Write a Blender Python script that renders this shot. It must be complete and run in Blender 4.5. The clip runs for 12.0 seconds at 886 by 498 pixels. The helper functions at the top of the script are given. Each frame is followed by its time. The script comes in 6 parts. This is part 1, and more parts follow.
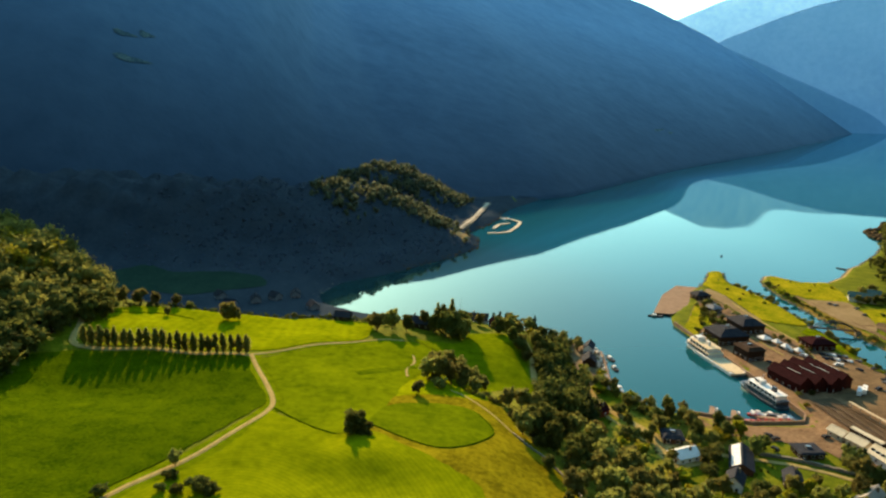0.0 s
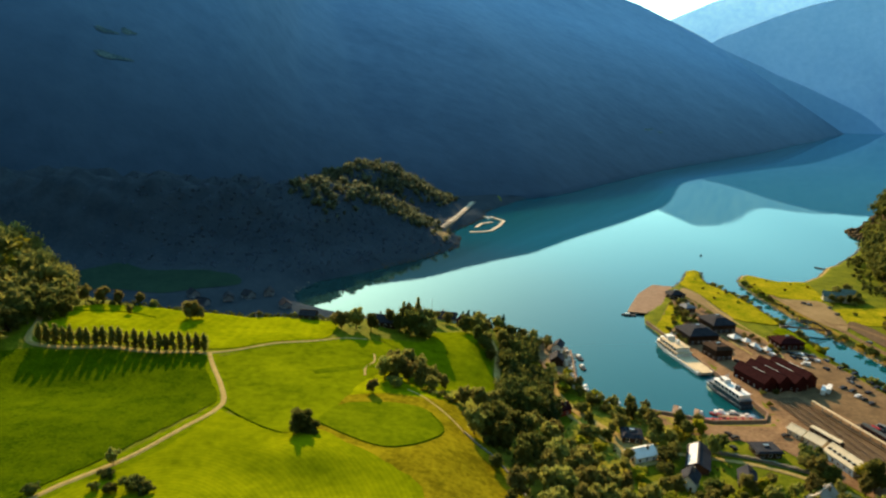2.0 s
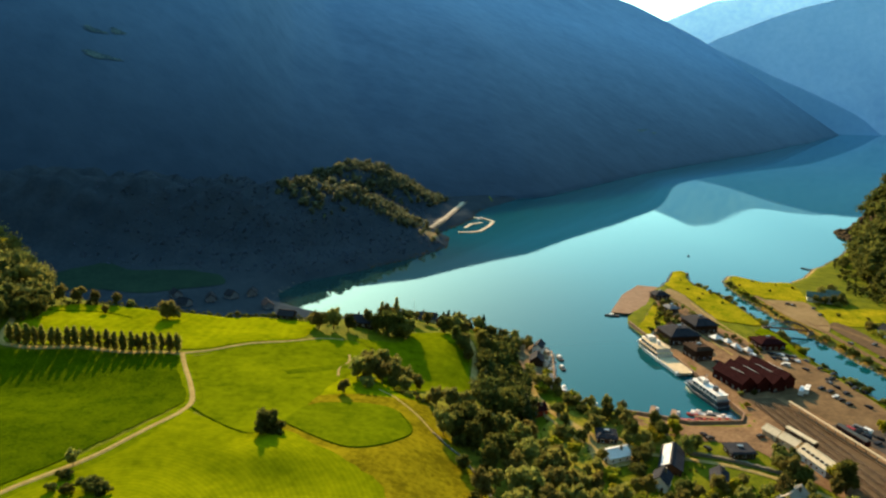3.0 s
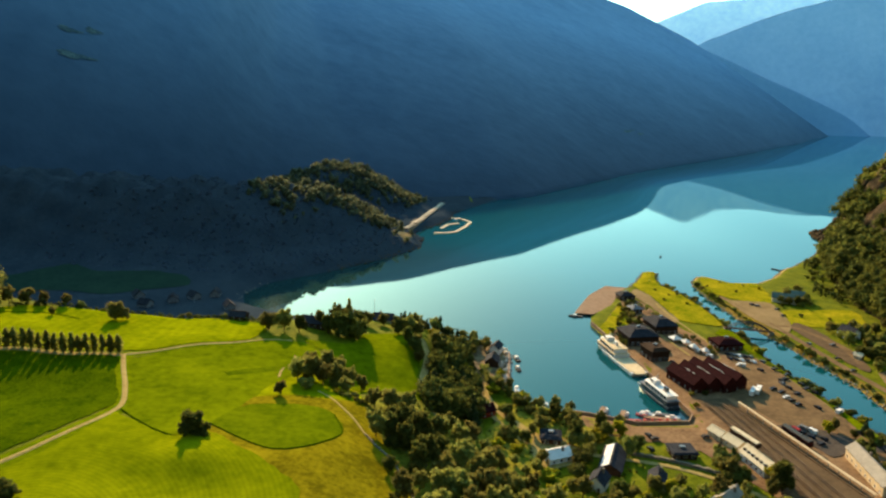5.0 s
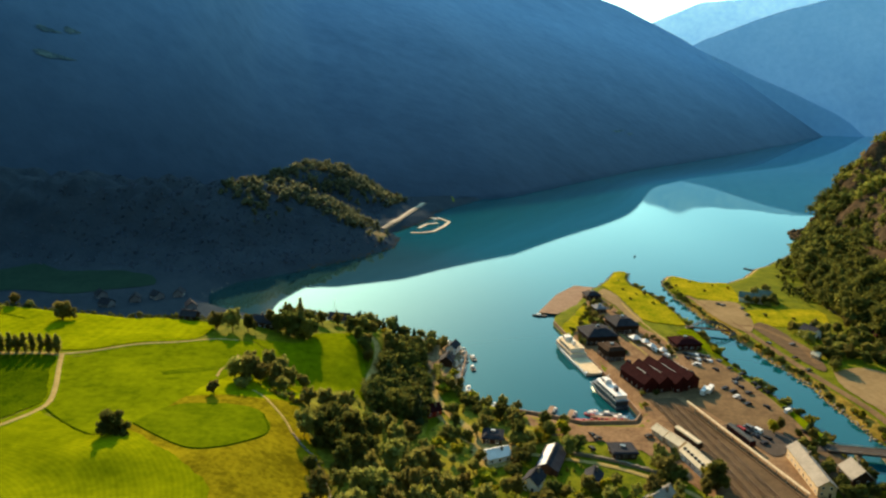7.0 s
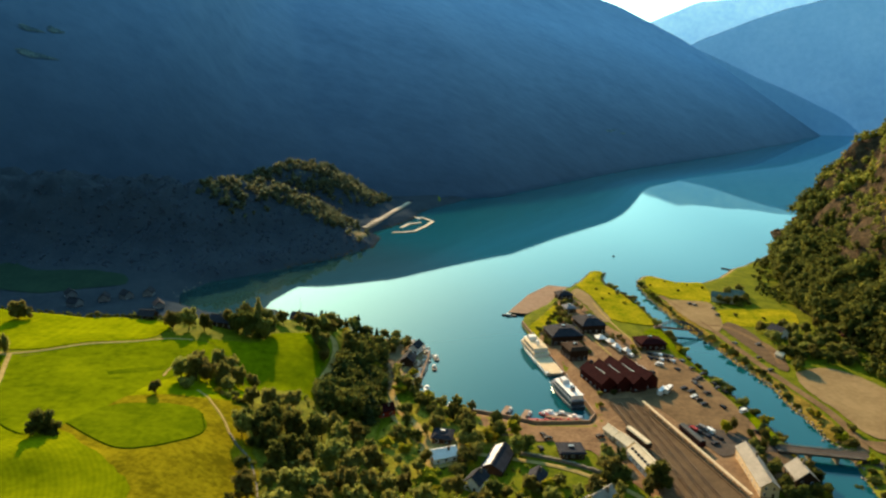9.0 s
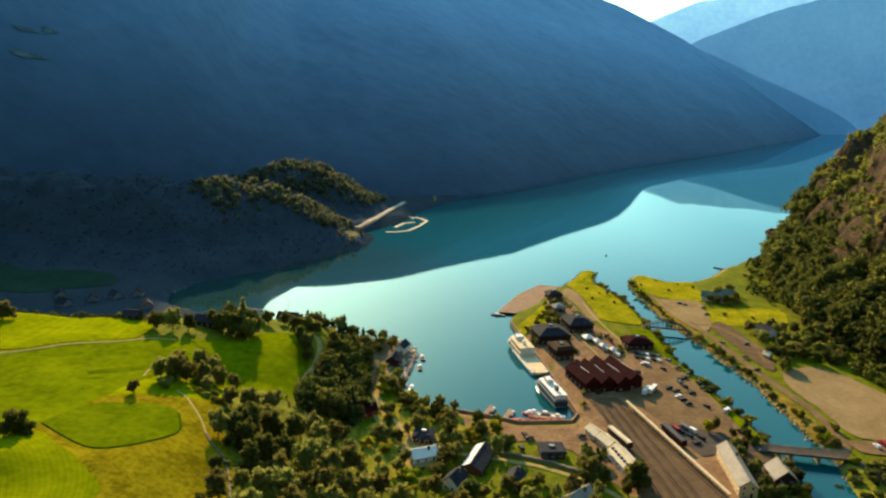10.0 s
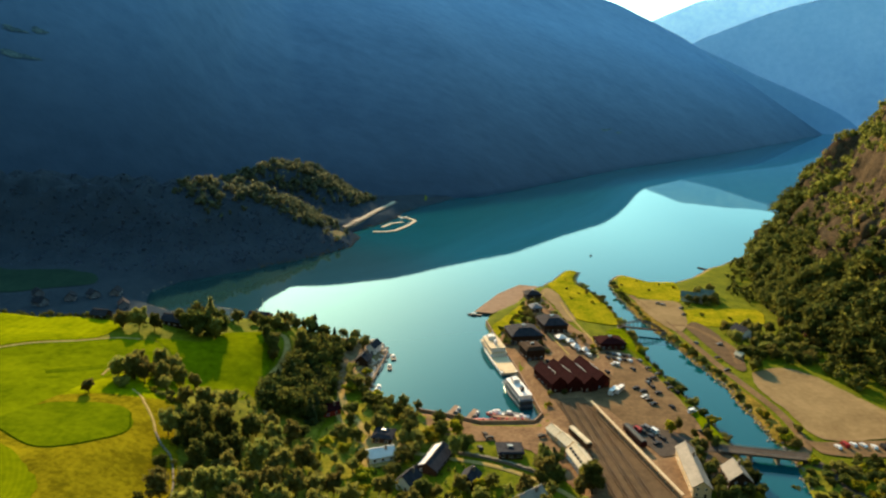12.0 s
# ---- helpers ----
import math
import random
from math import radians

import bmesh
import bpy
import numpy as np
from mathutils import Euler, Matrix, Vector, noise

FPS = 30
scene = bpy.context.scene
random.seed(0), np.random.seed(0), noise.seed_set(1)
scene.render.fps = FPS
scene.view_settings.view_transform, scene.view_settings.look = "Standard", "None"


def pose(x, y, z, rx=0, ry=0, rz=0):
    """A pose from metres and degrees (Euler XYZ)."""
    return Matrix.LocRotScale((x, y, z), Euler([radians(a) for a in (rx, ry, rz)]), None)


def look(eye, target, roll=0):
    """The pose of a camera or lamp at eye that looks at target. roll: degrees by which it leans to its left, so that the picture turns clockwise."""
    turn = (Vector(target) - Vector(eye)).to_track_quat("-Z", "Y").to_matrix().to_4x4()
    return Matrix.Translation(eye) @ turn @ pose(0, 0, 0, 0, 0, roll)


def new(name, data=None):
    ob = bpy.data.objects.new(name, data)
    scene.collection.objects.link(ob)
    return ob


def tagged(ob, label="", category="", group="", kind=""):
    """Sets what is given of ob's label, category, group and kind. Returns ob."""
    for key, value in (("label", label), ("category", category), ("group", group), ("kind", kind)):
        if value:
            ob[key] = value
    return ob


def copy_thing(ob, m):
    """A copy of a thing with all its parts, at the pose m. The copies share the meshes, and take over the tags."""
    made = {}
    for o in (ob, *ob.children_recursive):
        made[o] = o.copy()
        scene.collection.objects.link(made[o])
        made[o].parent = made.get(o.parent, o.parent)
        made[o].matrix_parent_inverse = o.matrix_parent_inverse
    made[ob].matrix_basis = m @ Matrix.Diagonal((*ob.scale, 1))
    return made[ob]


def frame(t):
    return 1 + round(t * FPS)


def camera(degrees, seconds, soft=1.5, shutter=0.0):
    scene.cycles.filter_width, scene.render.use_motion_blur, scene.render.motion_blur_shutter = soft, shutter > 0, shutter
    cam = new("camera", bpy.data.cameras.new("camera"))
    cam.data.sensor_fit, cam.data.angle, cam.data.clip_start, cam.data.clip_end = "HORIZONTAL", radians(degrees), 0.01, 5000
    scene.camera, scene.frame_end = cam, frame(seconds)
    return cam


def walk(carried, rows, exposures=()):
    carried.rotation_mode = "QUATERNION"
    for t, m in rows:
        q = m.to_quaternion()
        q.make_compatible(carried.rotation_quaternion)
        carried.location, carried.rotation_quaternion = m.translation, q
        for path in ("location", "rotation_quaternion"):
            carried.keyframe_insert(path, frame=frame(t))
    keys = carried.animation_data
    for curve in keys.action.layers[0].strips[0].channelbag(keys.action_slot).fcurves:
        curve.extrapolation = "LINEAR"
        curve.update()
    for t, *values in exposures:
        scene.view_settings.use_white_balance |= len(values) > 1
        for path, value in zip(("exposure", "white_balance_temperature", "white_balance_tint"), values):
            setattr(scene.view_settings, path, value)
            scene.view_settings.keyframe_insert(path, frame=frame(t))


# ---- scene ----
cam = camera(67.7, 12.0, soft=2.35)
PATH = [
    (0, (2.59, -1.488, 160.936), (2.573, 0.463, 160.497), 1.0),
    (0.5, (6.195, -1.251, 161.023), (6.182, 0.7, 160.582), 1.1),
    (1, (10.051, -0.941, 160.793), (10.04, 1.01, 160.352), 1.1),
    (1.5, (14.483, -0.868, 160.852), (14.476, 1.083, 160.412), 1.2),
    (2, (19.807, -0.66, 160.905), (19.803, 1.291, 160.463), 1.2),
    (2.5, (25.141, -0.314, 160.83), (25.141, 1.636, 160.388), 1.3),
    (3, (30.845, -0.033, 160.784), (30.848, 1.918, 160.344), 1.3),
    (4.8, (52.46, 0.159, 161.344), (52.479, 2.109, 160.901), 1.7),
    (5, (55.221, 0.37, 161.4), (55.239, 2.321, 160.962), 1.4),
    (5.5, (62.153, 0.388, 161.47), (62.173, 2.34, 161.032), 1.4),
    (6, (68.718, 0.713, 161.352), (68.739, 2.665, 160.915), 1.5),
    (6.5, (75.464, 0.966, 161.217), (75.485, 2.917, 160.78), 1.4),
    (7, (82.648, 0.938, 161.283), (82.669, 2.889, 160.846), 1.4),
    (8.8, (105.276, 1.301, 162.002), (105.294, 3.252, 161.563), 1.4),
    (9, (107.384, 1.231, 161.948), (107.401, 3.182, 161.509), 1.4),
    (9.5, (112.269, 1.239, 162.092), (112.285, 3.19, 161.653), 1.4),
    (10, (117.31, 1.244, 162.154), (117.322, 3.195, 161.714), 1.3),
    (10.5, (122.239, 1.385, 162.243), (122.249, 3.336, 161.803), 1.3),
    (11, (127.539, 1.446, 162.3), (127.546, 3.397, 161.86), 1.3),
    (11.5, (132.9, 1.105, 162.687), (132.904, 3.056, 162.247), 1.3),
    (12, (138.24, 1.222, 162.743), (138.241, 3.172, 162.302), 1.3),
]
walk(cam, [(t, look(eye, target, roll)) for t, eye, target, roll in PATH])


# ---- world, sun, exposure ----
SUN_TURN, SUN_HIGH = 14.5, 22.4   # degrees to the left of straight ahead, and above the horizon
world = bpy.data.worlds.new("sky")
scene.world = world
world.use_nodes = True
sky = world.node_tree.nodes.new("ShaderNodeTexSky")
sky.sky_type, sky.sun_disc = "NISHITA", False
sky.sun_elevation, sky.sun_rotation = radians(SUN_HIGH), radians(-SUN_TURN)
sky.air_density, sky.dust_density, sky.ozone_density = 1.1, 0.85, 2.5
clear_air = world.node_tree.nodes.new("ShaderNodeMixRGB")   # the cool, slightly green cast of clear mountain air
clear_air.blend_type, clear_air.inputs[0].default_value, clear_air.inputs[2].default_value = "MULTIPLY", 1.0, (0.72, 1.0, 0.83, 1)
world.node_tree.links.new(sky.outputs[0], clear_air.inputs[1])
world.node_tree.links.new(clear_air.outputs[0], world.node_tree.nodes["Background"].inputs[0])
world.node_tree.nodes["Background"].inputs[1].default_value = 0.33
sun_data = bpy.data.lights.new("sun", "SUN")
sun_data.energy, sun_data.angle, sun_data.color = 9.0, radians(0.6), (1.0, 0.70, 0.38)
sun = new("sun", sun_data)
sun_from = Vector((-math.sin(radians(SUN_TURN)) * math.cos(radians(SUN_HIGH)), math.cos(radians(SUN_TURN)) * math.cos(radians(SUN_HIGH)), math.sin(radians(SUN_HIGH))))
sun.matrix_world = look(sun_from * 900, (0, 0, 0))
scene.view_settings.exposure = 0.14


# ---- materials ----
def material(name, dark, light, size=4.0, rough=0.8, relief=0.3, fine=0.0, metal=0.0, spec=0.3, spread=0.0, leafy=0.0, stops=(0.35, 0.65), islands=0.0, mown=0.0, ring=None):
    """Two tones mixed by noise at two scales, with a fine relief. size: metres of the broad noise. spread: how far single objects differ."""
    m = bpy.data.materials.new(name)
    m.use_nodes = True
    nt = m.node_tree
    bsdf, out = nt.nodes["Principled BSDF"], nt.nodes["Material Output"]
    geo = nt.nodes.new("ShaderNodeNewGeometry")
    noises = []
    for scale, detail in ((1.0 / size, 4.0), (6.5 / size, 3.0)):
        n = nt.nodes.new("ShaderNodeTexNoise")
        n.inputs["Scale"].default_value, n.inputs["Detail"].default_value, n.inputs["Roughness"].default_value = scale, detail, 0.6
        nt.links.new(geo.outputs["Position"], n.inputs["Vector"])
        noises.append(n)
    both = nt.nodes.new("ShaderNodeMath")
    both.operation = "MULTIPLY_ADD"
    both.inputs[1].default_value = 0.45
    nt.links.new(noises[1].outputs["Fac"], both.inputs[0])
    part_of = nt.nodes.new("ShaderNodeMath")
    part_of.operation = "MULTIPLY"
    part_of.inputs[1].default_value = 0.55
    nt.links.new(noises[0].outputs["Fac"], part_of.inputs[0])
    nt.links.new(part_of.outputs[0], both.inputs[2])
    tones = nt.nodes.new("ShaderNodeValToRGB")
    tones.color_ramp.elements[0].position, tones.color_ramp.elements[1].position = stops
    tones.color_ramp.elements[0].color, tones.color_ramp.elements[1].color = (*dark, 1), (*light, 1)
    nt.links.new(both.outputs[0], tones.inputs[0])
    colour = tones.outputs[0]
    if spread:
        info, hsv = nt.nodes.new("ShaderNodeObjectInfo"), nt.nodes.new("ShaderNodeHueSaturation")
        for socket, low, high_ in (("Hue", 0.5 - 0.012 * spread, 0.5 + 0.05 * spread), ("Value", 1 - 0.45 * spread, 1 + 0.45 * spread)):
            span = nt.nodes.new("ShaderNodeMapRange")
            span.inputs["To Min"].default_value, span.inputs["To Max"].default_value = low, high_
            nt.links.new(info.outputs["Random"], span.inputs["Value"])
            nt.links.new(span.outputs[0], hsv.inputs[socket])
        nt.links.new(colour, hsv.inputs["Color"])
        colour = hsv.outputs[0]
    if islands:
        hsv, span = nt.nodes.new("ShaderNodeHueSaturation"), nt.nodes.new("ShaderNodeMapRange")
        span.inputs["To Min"].default_value, span.inputs["To Max"].default_value = 1 - islands, 1 + islands
        nt.links.new(geo.outputs["Random Per Island"], span.inputs["Value"])
        nt.links.new(span.outputs[0], hsv.inputs["Value"])
        nt.links.new(colour, hsv.inputs["Color"])
        colour = hsv.outputs[0]
    if mown:   # faint curved mowing swaths
        swath, hsv, span = (nt.nodes.new("ShaderNode" + k) for k in ("TexWave", "HueSaturation", "MapRange"))
        swath.inputs["Scale"].default_value, swath.inputs["Distortion"].default_value = 0.16 / mown, 9.0
        swath.inputs["Detail"].default_value, swath.inputs["Detail Scale"].default_value = 1.5, 0.25
        span.inputs["To Min"].default_value, span.inputs["To Max"].default_value = (0.92, 1.04) if ring else (0.94, 1.04)
        nt.links.new(geo.outputs["Position"], swath.inputs["Vector"])
        if ring:   # the mower's rounds about one corner of the field
            shift = nt.nodes.new("ShaderNodeVectorMath")
            shift.operation, shift.inputs[1].default_value = "SUBTRACT", ring
            nt.links.new(geo.outputs["Position"], shift.inputs[0])
            nt.links.new(shift.outputs[0], swath.inputs["Vector"])
            swath.wave_type, swath.rings_direction = "RINGS", "Z"
            swath.inputs["Scale"].default_value, swath.inputs["Distortion"].default_value = 0.314 / mown, 1.6
        nt.links.new(swath.outputs["Fac"], span.inputs["Value"])
        nt.links.new(span.outputs[0], hsv.inputs["Value"])
        nt.links.new(colour, hsv.inputs["Color"])
        colour = hsv.outputs[0]
    nt.links.new(colour, bsdf.inputs["Base Color"])
    bsdf.inputs["Roughness"].default_value, bsdf.inputs["Metallic"].default_value = rough, metal
    bsdf.inputs["Specular IOR Level"].default_value = spec
    if relief:
        b = nt.nodes.new("ShaderNodeBump")
        b.inputs["Strength"].default_value, b.inputs["Distance"].default_value = relief, size * 0.12 if not fine else fine
        nt.links.new(both.outputs[0], b.inputs["Height"])
        nt.links.new(b.outputs[0], bsdf.inputs["Normal"])
    if leafy:
        glow, mix = nt.nodes.new("ShaderNodeBsdfTranslucent"), nt.nodes.new("ShaderNodeMixShader")
        nt.links.new(colour, glow.inputs["Color"])
        mix.inputs[0].default_value = leafy
        nt.links.new(bsdf.outputs[0], mix.inputs[1])
        nt.links.new(glow.outputs[0], mix.inputs[2])
        nt.links.new(mix.outputs[0], out.inputs[0])
    return m


def mountain_material(name, low_dark, low_light, high_dark, high_light, z0, z1, glow=0.0, along=0.0, haze_fade=None):
    """Dark woods at the foot, paler above; far slopes carry painted haze. glow: emission that adds to the haze."""
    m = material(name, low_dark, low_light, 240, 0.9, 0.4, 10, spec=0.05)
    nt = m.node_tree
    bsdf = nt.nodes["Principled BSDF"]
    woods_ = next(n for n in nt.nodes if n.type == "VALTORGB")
    upper_tone = nt.nodes.new("ShaderNodeValToRGB")
    upper_tone.color_ramp.elements[0].position, upper_tone.color_ramp.elements[1].position = 0.35, 0.65
    upper_tone.color_ramp.elements[0].color, upper_tone.color_ramp.elements[1].color = (*high_dark, 1), (*high_light, 1)
    nt.links.new(woods_.inputs[0].links[0].from_socket, upper_tone.inputs[0])
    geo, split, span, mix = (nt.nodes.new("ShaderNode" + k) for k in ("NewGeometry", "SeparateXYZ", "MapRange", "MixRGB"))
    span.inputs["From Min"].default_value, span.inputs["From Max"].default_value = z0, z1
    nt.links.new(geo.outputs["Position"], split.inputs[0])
    if along:   # haze painted in, paler further down the fjord
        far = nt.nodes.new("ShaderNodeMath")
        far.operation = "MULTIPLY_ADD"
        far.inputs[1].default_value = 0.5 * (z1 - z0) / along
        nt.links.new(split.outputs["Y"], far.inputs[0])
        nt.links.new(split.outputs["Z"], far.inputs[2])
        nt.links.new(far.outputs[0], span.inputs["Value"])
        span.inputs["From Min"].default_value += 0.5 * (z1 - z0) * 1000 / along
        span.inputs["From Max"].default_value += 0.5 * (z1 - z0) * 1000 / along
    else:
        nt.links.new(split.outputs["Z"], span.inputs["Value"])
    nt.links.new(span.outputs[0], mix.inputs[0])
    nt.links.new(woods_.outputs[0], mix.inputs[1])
    nt.links.new(upper_tone.outputs[0], mix.inputs[2])
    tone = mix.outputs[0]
    if haze_fade:   # painted haze: darker at the head of the fjord, brighter further out
        start, dense, end, thin = haze_fade
        reach, haze_value, hsv = (nt.nodes.new("ShaderNode" + k) for k in ("VectorMath", "MapRange", "HueSaturation"))
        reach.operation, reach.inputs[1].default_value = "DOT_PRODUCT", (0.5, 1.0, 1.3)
        haze_value.interpolation_type = "SMOOTHSTEP"
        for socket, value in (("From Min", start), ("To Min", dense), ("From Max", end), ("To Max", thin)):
            haze_value.inputs[socket].default_value = value
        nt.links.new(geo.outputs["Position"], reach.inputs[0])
        nt.links.new(reach.outputs["Value"], haze_value.inputs["Value"])
        nt.links.new(haze_value.outputs[0], hsv.inputs["Value"])
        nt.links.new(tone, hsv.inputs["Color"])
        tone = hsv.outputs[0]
    nt.links.new(tone, bsdf.inputs["Base Color"])
    # emission brightens distant slopes in place of haze
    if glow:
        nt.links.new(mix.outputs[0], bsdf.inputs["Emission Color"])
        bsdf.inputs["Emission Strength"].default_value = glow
    return m


def water_material():
    m = bpy.data.materials.new("fjord water")
    m.use_nodes = True
    nt = m.node_tree
    nt.nodes.remove(nt.nodes["Principled BSDF"])
    body, mirror, edge, both = (nt.nodes.new("ShaderNode" + k) for k in ("BsdfDiffuse", "BsdfGlossy", "Fresnel", "MixShader"))
    mirror.inputs["Color"].default_value, mirror.inputs["Roughness"].default_value = (0.80, 0.98, 1.0, 1), 0.018   # reflected sky light tinted cyan in the gloss colour
    edge.inputs["IOR"].default_value = 1.34
    geo, stretch = nt.nodes.new("ShaderNodeNewGeometry"), nt.nodes.new("ShaderNodeMapping")
    stretch.inputs["Scale"].default_value = (0.10, 0.22, 1)
    n, h = nt.nodes.new("ShaderNodeTexNoise"), nt.nodes.new("ShaderNodeBump")
    n.inputs["Scale"].default_value, n.inputs["Detail"].default_value = 1.0, 3.0
    h.inputs["Strength"].default_value, h.inputs["Distance"].default_value = 0.022, 0.25
    nt.links.new(geo.outputs["Position"], stretch.inputs[0])
    nt.links.new(stretch.outputs[0], n.inputs["Vector"])
    nt.links.new(n.outputs["Fac"], h.inputs["Height"])
    # green water near the harbour; shade painted as darker colour in the western bay
    across, bay_shade, tint = (nt.nodes.new("ShaderNode" + k) for k in ("VectorMath", "MapRange", "MixRGB"))
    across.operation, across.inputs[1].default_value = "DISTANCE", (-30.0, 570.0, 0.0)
    bay_shade.inputs["From Min"].default_value, bay_shade.inputs["From Max"].default_value = 250, 110
    bay_shade.interpolation_type = "SMOOTHSTEP"
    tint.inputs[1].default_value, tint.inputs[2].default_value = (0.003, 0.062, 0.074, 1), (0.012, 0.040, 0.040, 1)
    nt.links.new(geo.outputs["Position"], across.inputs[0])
    nt.links.new(across.outputs["Value"], bay_shade.inputs["Value"])
    nt.links.new(bay_shade.outputs[0], tint.inputs[0])
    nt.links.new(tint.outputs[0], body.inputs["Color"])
    lean = nt.nodes.new("ShaderNodeVectorMath")   # normals tilted south so mirrored ridges fit the camera's view
    lean.operation, lean.inputs[1].default_value = "ADD", (0.0, -0.0157, 0.0)
    # more tilt in this band, to fit the far ridge's reflection to the view
    where, east, north, lane, push = (nt.nodes.new("ShaderNode" + k) for k in ("SeparateXYZ", "MapRange", "MapRange", "Math", "VectorMath"))
    for node, axis, low, full in ((east, "X", 345, 550), (north, "Y", 2000, 1250)):
        node.interpolation_type = "SMOOTHSTEP"
        node.inputs["From Min"].default_value, node.inputs["From Max"].default_value = low, full
        nt.links.new(where.outputs[axis], node.inputs["Value"])
    nt.links.new(geo.outputs["Position"], where.inputs[0])
    lane.operation, push.operation = "MULTIPLY", "MULTIPLY_ADD"
    nt.links.new(east.outputs[0], lane.inputs[0])
    nt.links.new(north.outputs[0], lane.inputs[1])
    nt.links.new(lane.outputs[0], push.inputs[0])
    push.inputs[1].default_value = (-0.011, -0.020, 0.0)
    nt.links.new(h.outputs[0], push.inputs[2])
    calm, ease = nt.nodes.new("ShaderNodeMapRange"), nt.nodes.new("ShaderNodeVectorMath")   # less tilt far out, for the same fit
    calm.inputs["From Min"].default_value, calm.inputs["From Max"].default_value = 1300, 2100
    calm.interpolation_type, ease.operation = "SMOOTHSTEP", "MULTIPLY_ADD"
    ease.inputs[1].default_value = (0.0, 0.010, 0.0)
    nt.links.new(where.outputs["Y"], calm.inputs["Value"])
    nt.links.new(calm.outputs[0], ease.inputs[0])
    nt.links.new(push.outputs[0], ease.inputs[2])
    nt.links.new(ease.outputs[0], lean.inputs[0])
    for node in (mirror, edge):
        nt.links.new(lean.outputs[0], node.inputs["Normal"])
    nt.links.new(edge.outputs[0], both.inputs[0])
    nt.links.new(body.outputs[0], both.inputs[1])
    nt.links.new(mirror.outputs[0], both.inputs[2])
    nt.links.new(both.outputs[0], nt.nodes["Material Output"].inputs[0])
    return m


def glass_material(name, colour, rough=0.08):
    m = bpy.data.materials.new(name)
    m.use_nodes = True
    b = m.node_tree.nodes["Principled BSDF"]
    b.inputs["Base Color"].default_value, b.inputs["Roughness"].default_value = (*colour, 1), rough
    b.inputs["Specular IOR Level"].default_value = 0.8
    return m


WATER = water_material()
SCRUB = material("rough pasture and scrub", (0.055, 0.078, 0.002), (0.17, 0.175, 0.006), 9, 0.95, 0.6, 0.8, spec=0.03)
MEADOW_DEEP = material("deep green meadow", (0.026, 0.052, 0.0006), (0.080, 0.112, 0.001), 8, 0.95, 0.9, 0.9, spec=0.0, stops=(0.36, 0.66))
# dark cool green that paints the mountain's shade onto this field
SHADE_FIELD = material("hay field with painted shade", (0.016, 0.036, 0.026), (0.028, 0.056, 0.036), 20, 0.95, 0.5, 0.6, spec=0.0)
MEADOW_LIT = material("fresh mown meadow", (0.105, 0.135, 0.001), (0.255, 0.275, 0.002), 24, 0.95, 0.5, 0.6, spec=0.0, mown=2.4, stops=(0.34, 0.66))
MEADOW_ARCS = material("meadow mown in arcs", (0.095, 0.122, 0.001), (0.215, 0.235, 0.002), 24, 0.95, 0.5, 0.6, spec=0.0, mown=1.7, stops=(0.34, 0.66), ring=(-58, 158, 44))
MEADOW_MID = material("green meadow", (0.060, 0.090, 0.001), (0.170, 0.200, 0.002), 26, 0.95, 0.6, 0.7, spec=0.0, stops=(0.34, 0.66))
MEADOW_OVAL = material("short green meadow", (0.055, 0.085, 0.001), (0.135, 0.165, 0.002), 20, 0.95, 0.5, 0.6, spec=0.0, stops=(0.34, 0.66))
MEADOW_DRY = material("yellowed dry meadow", (0.098, 0.082, 0.003), (0.250, 0.200, 0.006), 14, 0.95, 0.7, 0.8, spec=0.0, stops=(0.38, 0.62))
LAWN = material("park lawn", (0.105, 0.135, 0.003), (0.36, 0.285, 0.012), 15, 0.95, 0.5, 0.5, spec=0.0, stops=(0.36, 0.64))
TRACK = material("gravel farm track", (0.24, 0.17, 0.05), (0.42, 0.31, 0.11), 3, 0.95, 0.3, 0.1, spec=0.02)
QUAY = material("brown gravel and paving", (0.120, 0.070, 0.036), (0.290, 0.175, 0.090), 11, 0.95, 0.3, 0.1, spec=0.02)
PARKING = material("dusty gravel", (0.105, 0.066, 0.033), (0.215, 0.137, 0.068), 14, 0.95, 0.3, 0.1, spec=0.02)
BALLAST = material("railway ballast", (0.080, 0.052, 0.028), (0.150, 0.098, 0.054), 5, 0.95, 0.5, 0.15, spec=0.02)
SANDY = material("sandy playing field", (0.180, 0.122, 0.055), (0.285, 0.198, 0.095), 22, 0.95, 0.2, 0.1, spec=0.02)
BANK = material("rusty bank grass", (0.10, 0.075, 0.012), (0.27, 0.18, 0.035), 5, 0.95, 0.6, 0.5, spec=0.0, stops=(0.38, 0.62))
SOUTH_SLOPE = mountain_material("unseen wooded slope", (0.022, 0.030, 0.012), (0.050, 0.058, 0.022), (0.06, 0.06, 0.05), (0.12, 0.11, 0.09), 200, 900)
ASPHALT = material("grey asphalt", (0.050, 0.040, 0.032), (0.100, 0.080, 0.064), 4, 0.95, 0.2, 0.05, spec=0.05)
TIMBER = material("weathered pier timber", (0.21, 0.130, 0.078), (0.34, 0.225, 0.145), 4, 0.9, 0.3, 0.05, spec=0.05)
GREYWALL = material("dull grey boards", (0.13, 0.135, 0.14), (0.22, 0.225, 0.23), 3, 0.85, 0.2, 0.03, spec=0.1)
PALE_DECK = material("pale bleached decking", (0.42, 0.35, 0.24), (0.60, 0.52, 0.38), 5, 0.9, 0.2, 0.05, spec=0.05)
STONE = material("grey shore stone", (0.10, 0.085, 0.065), (0.28, 0.23, 0.16), 5, 0.9, 0.6, 0.4)
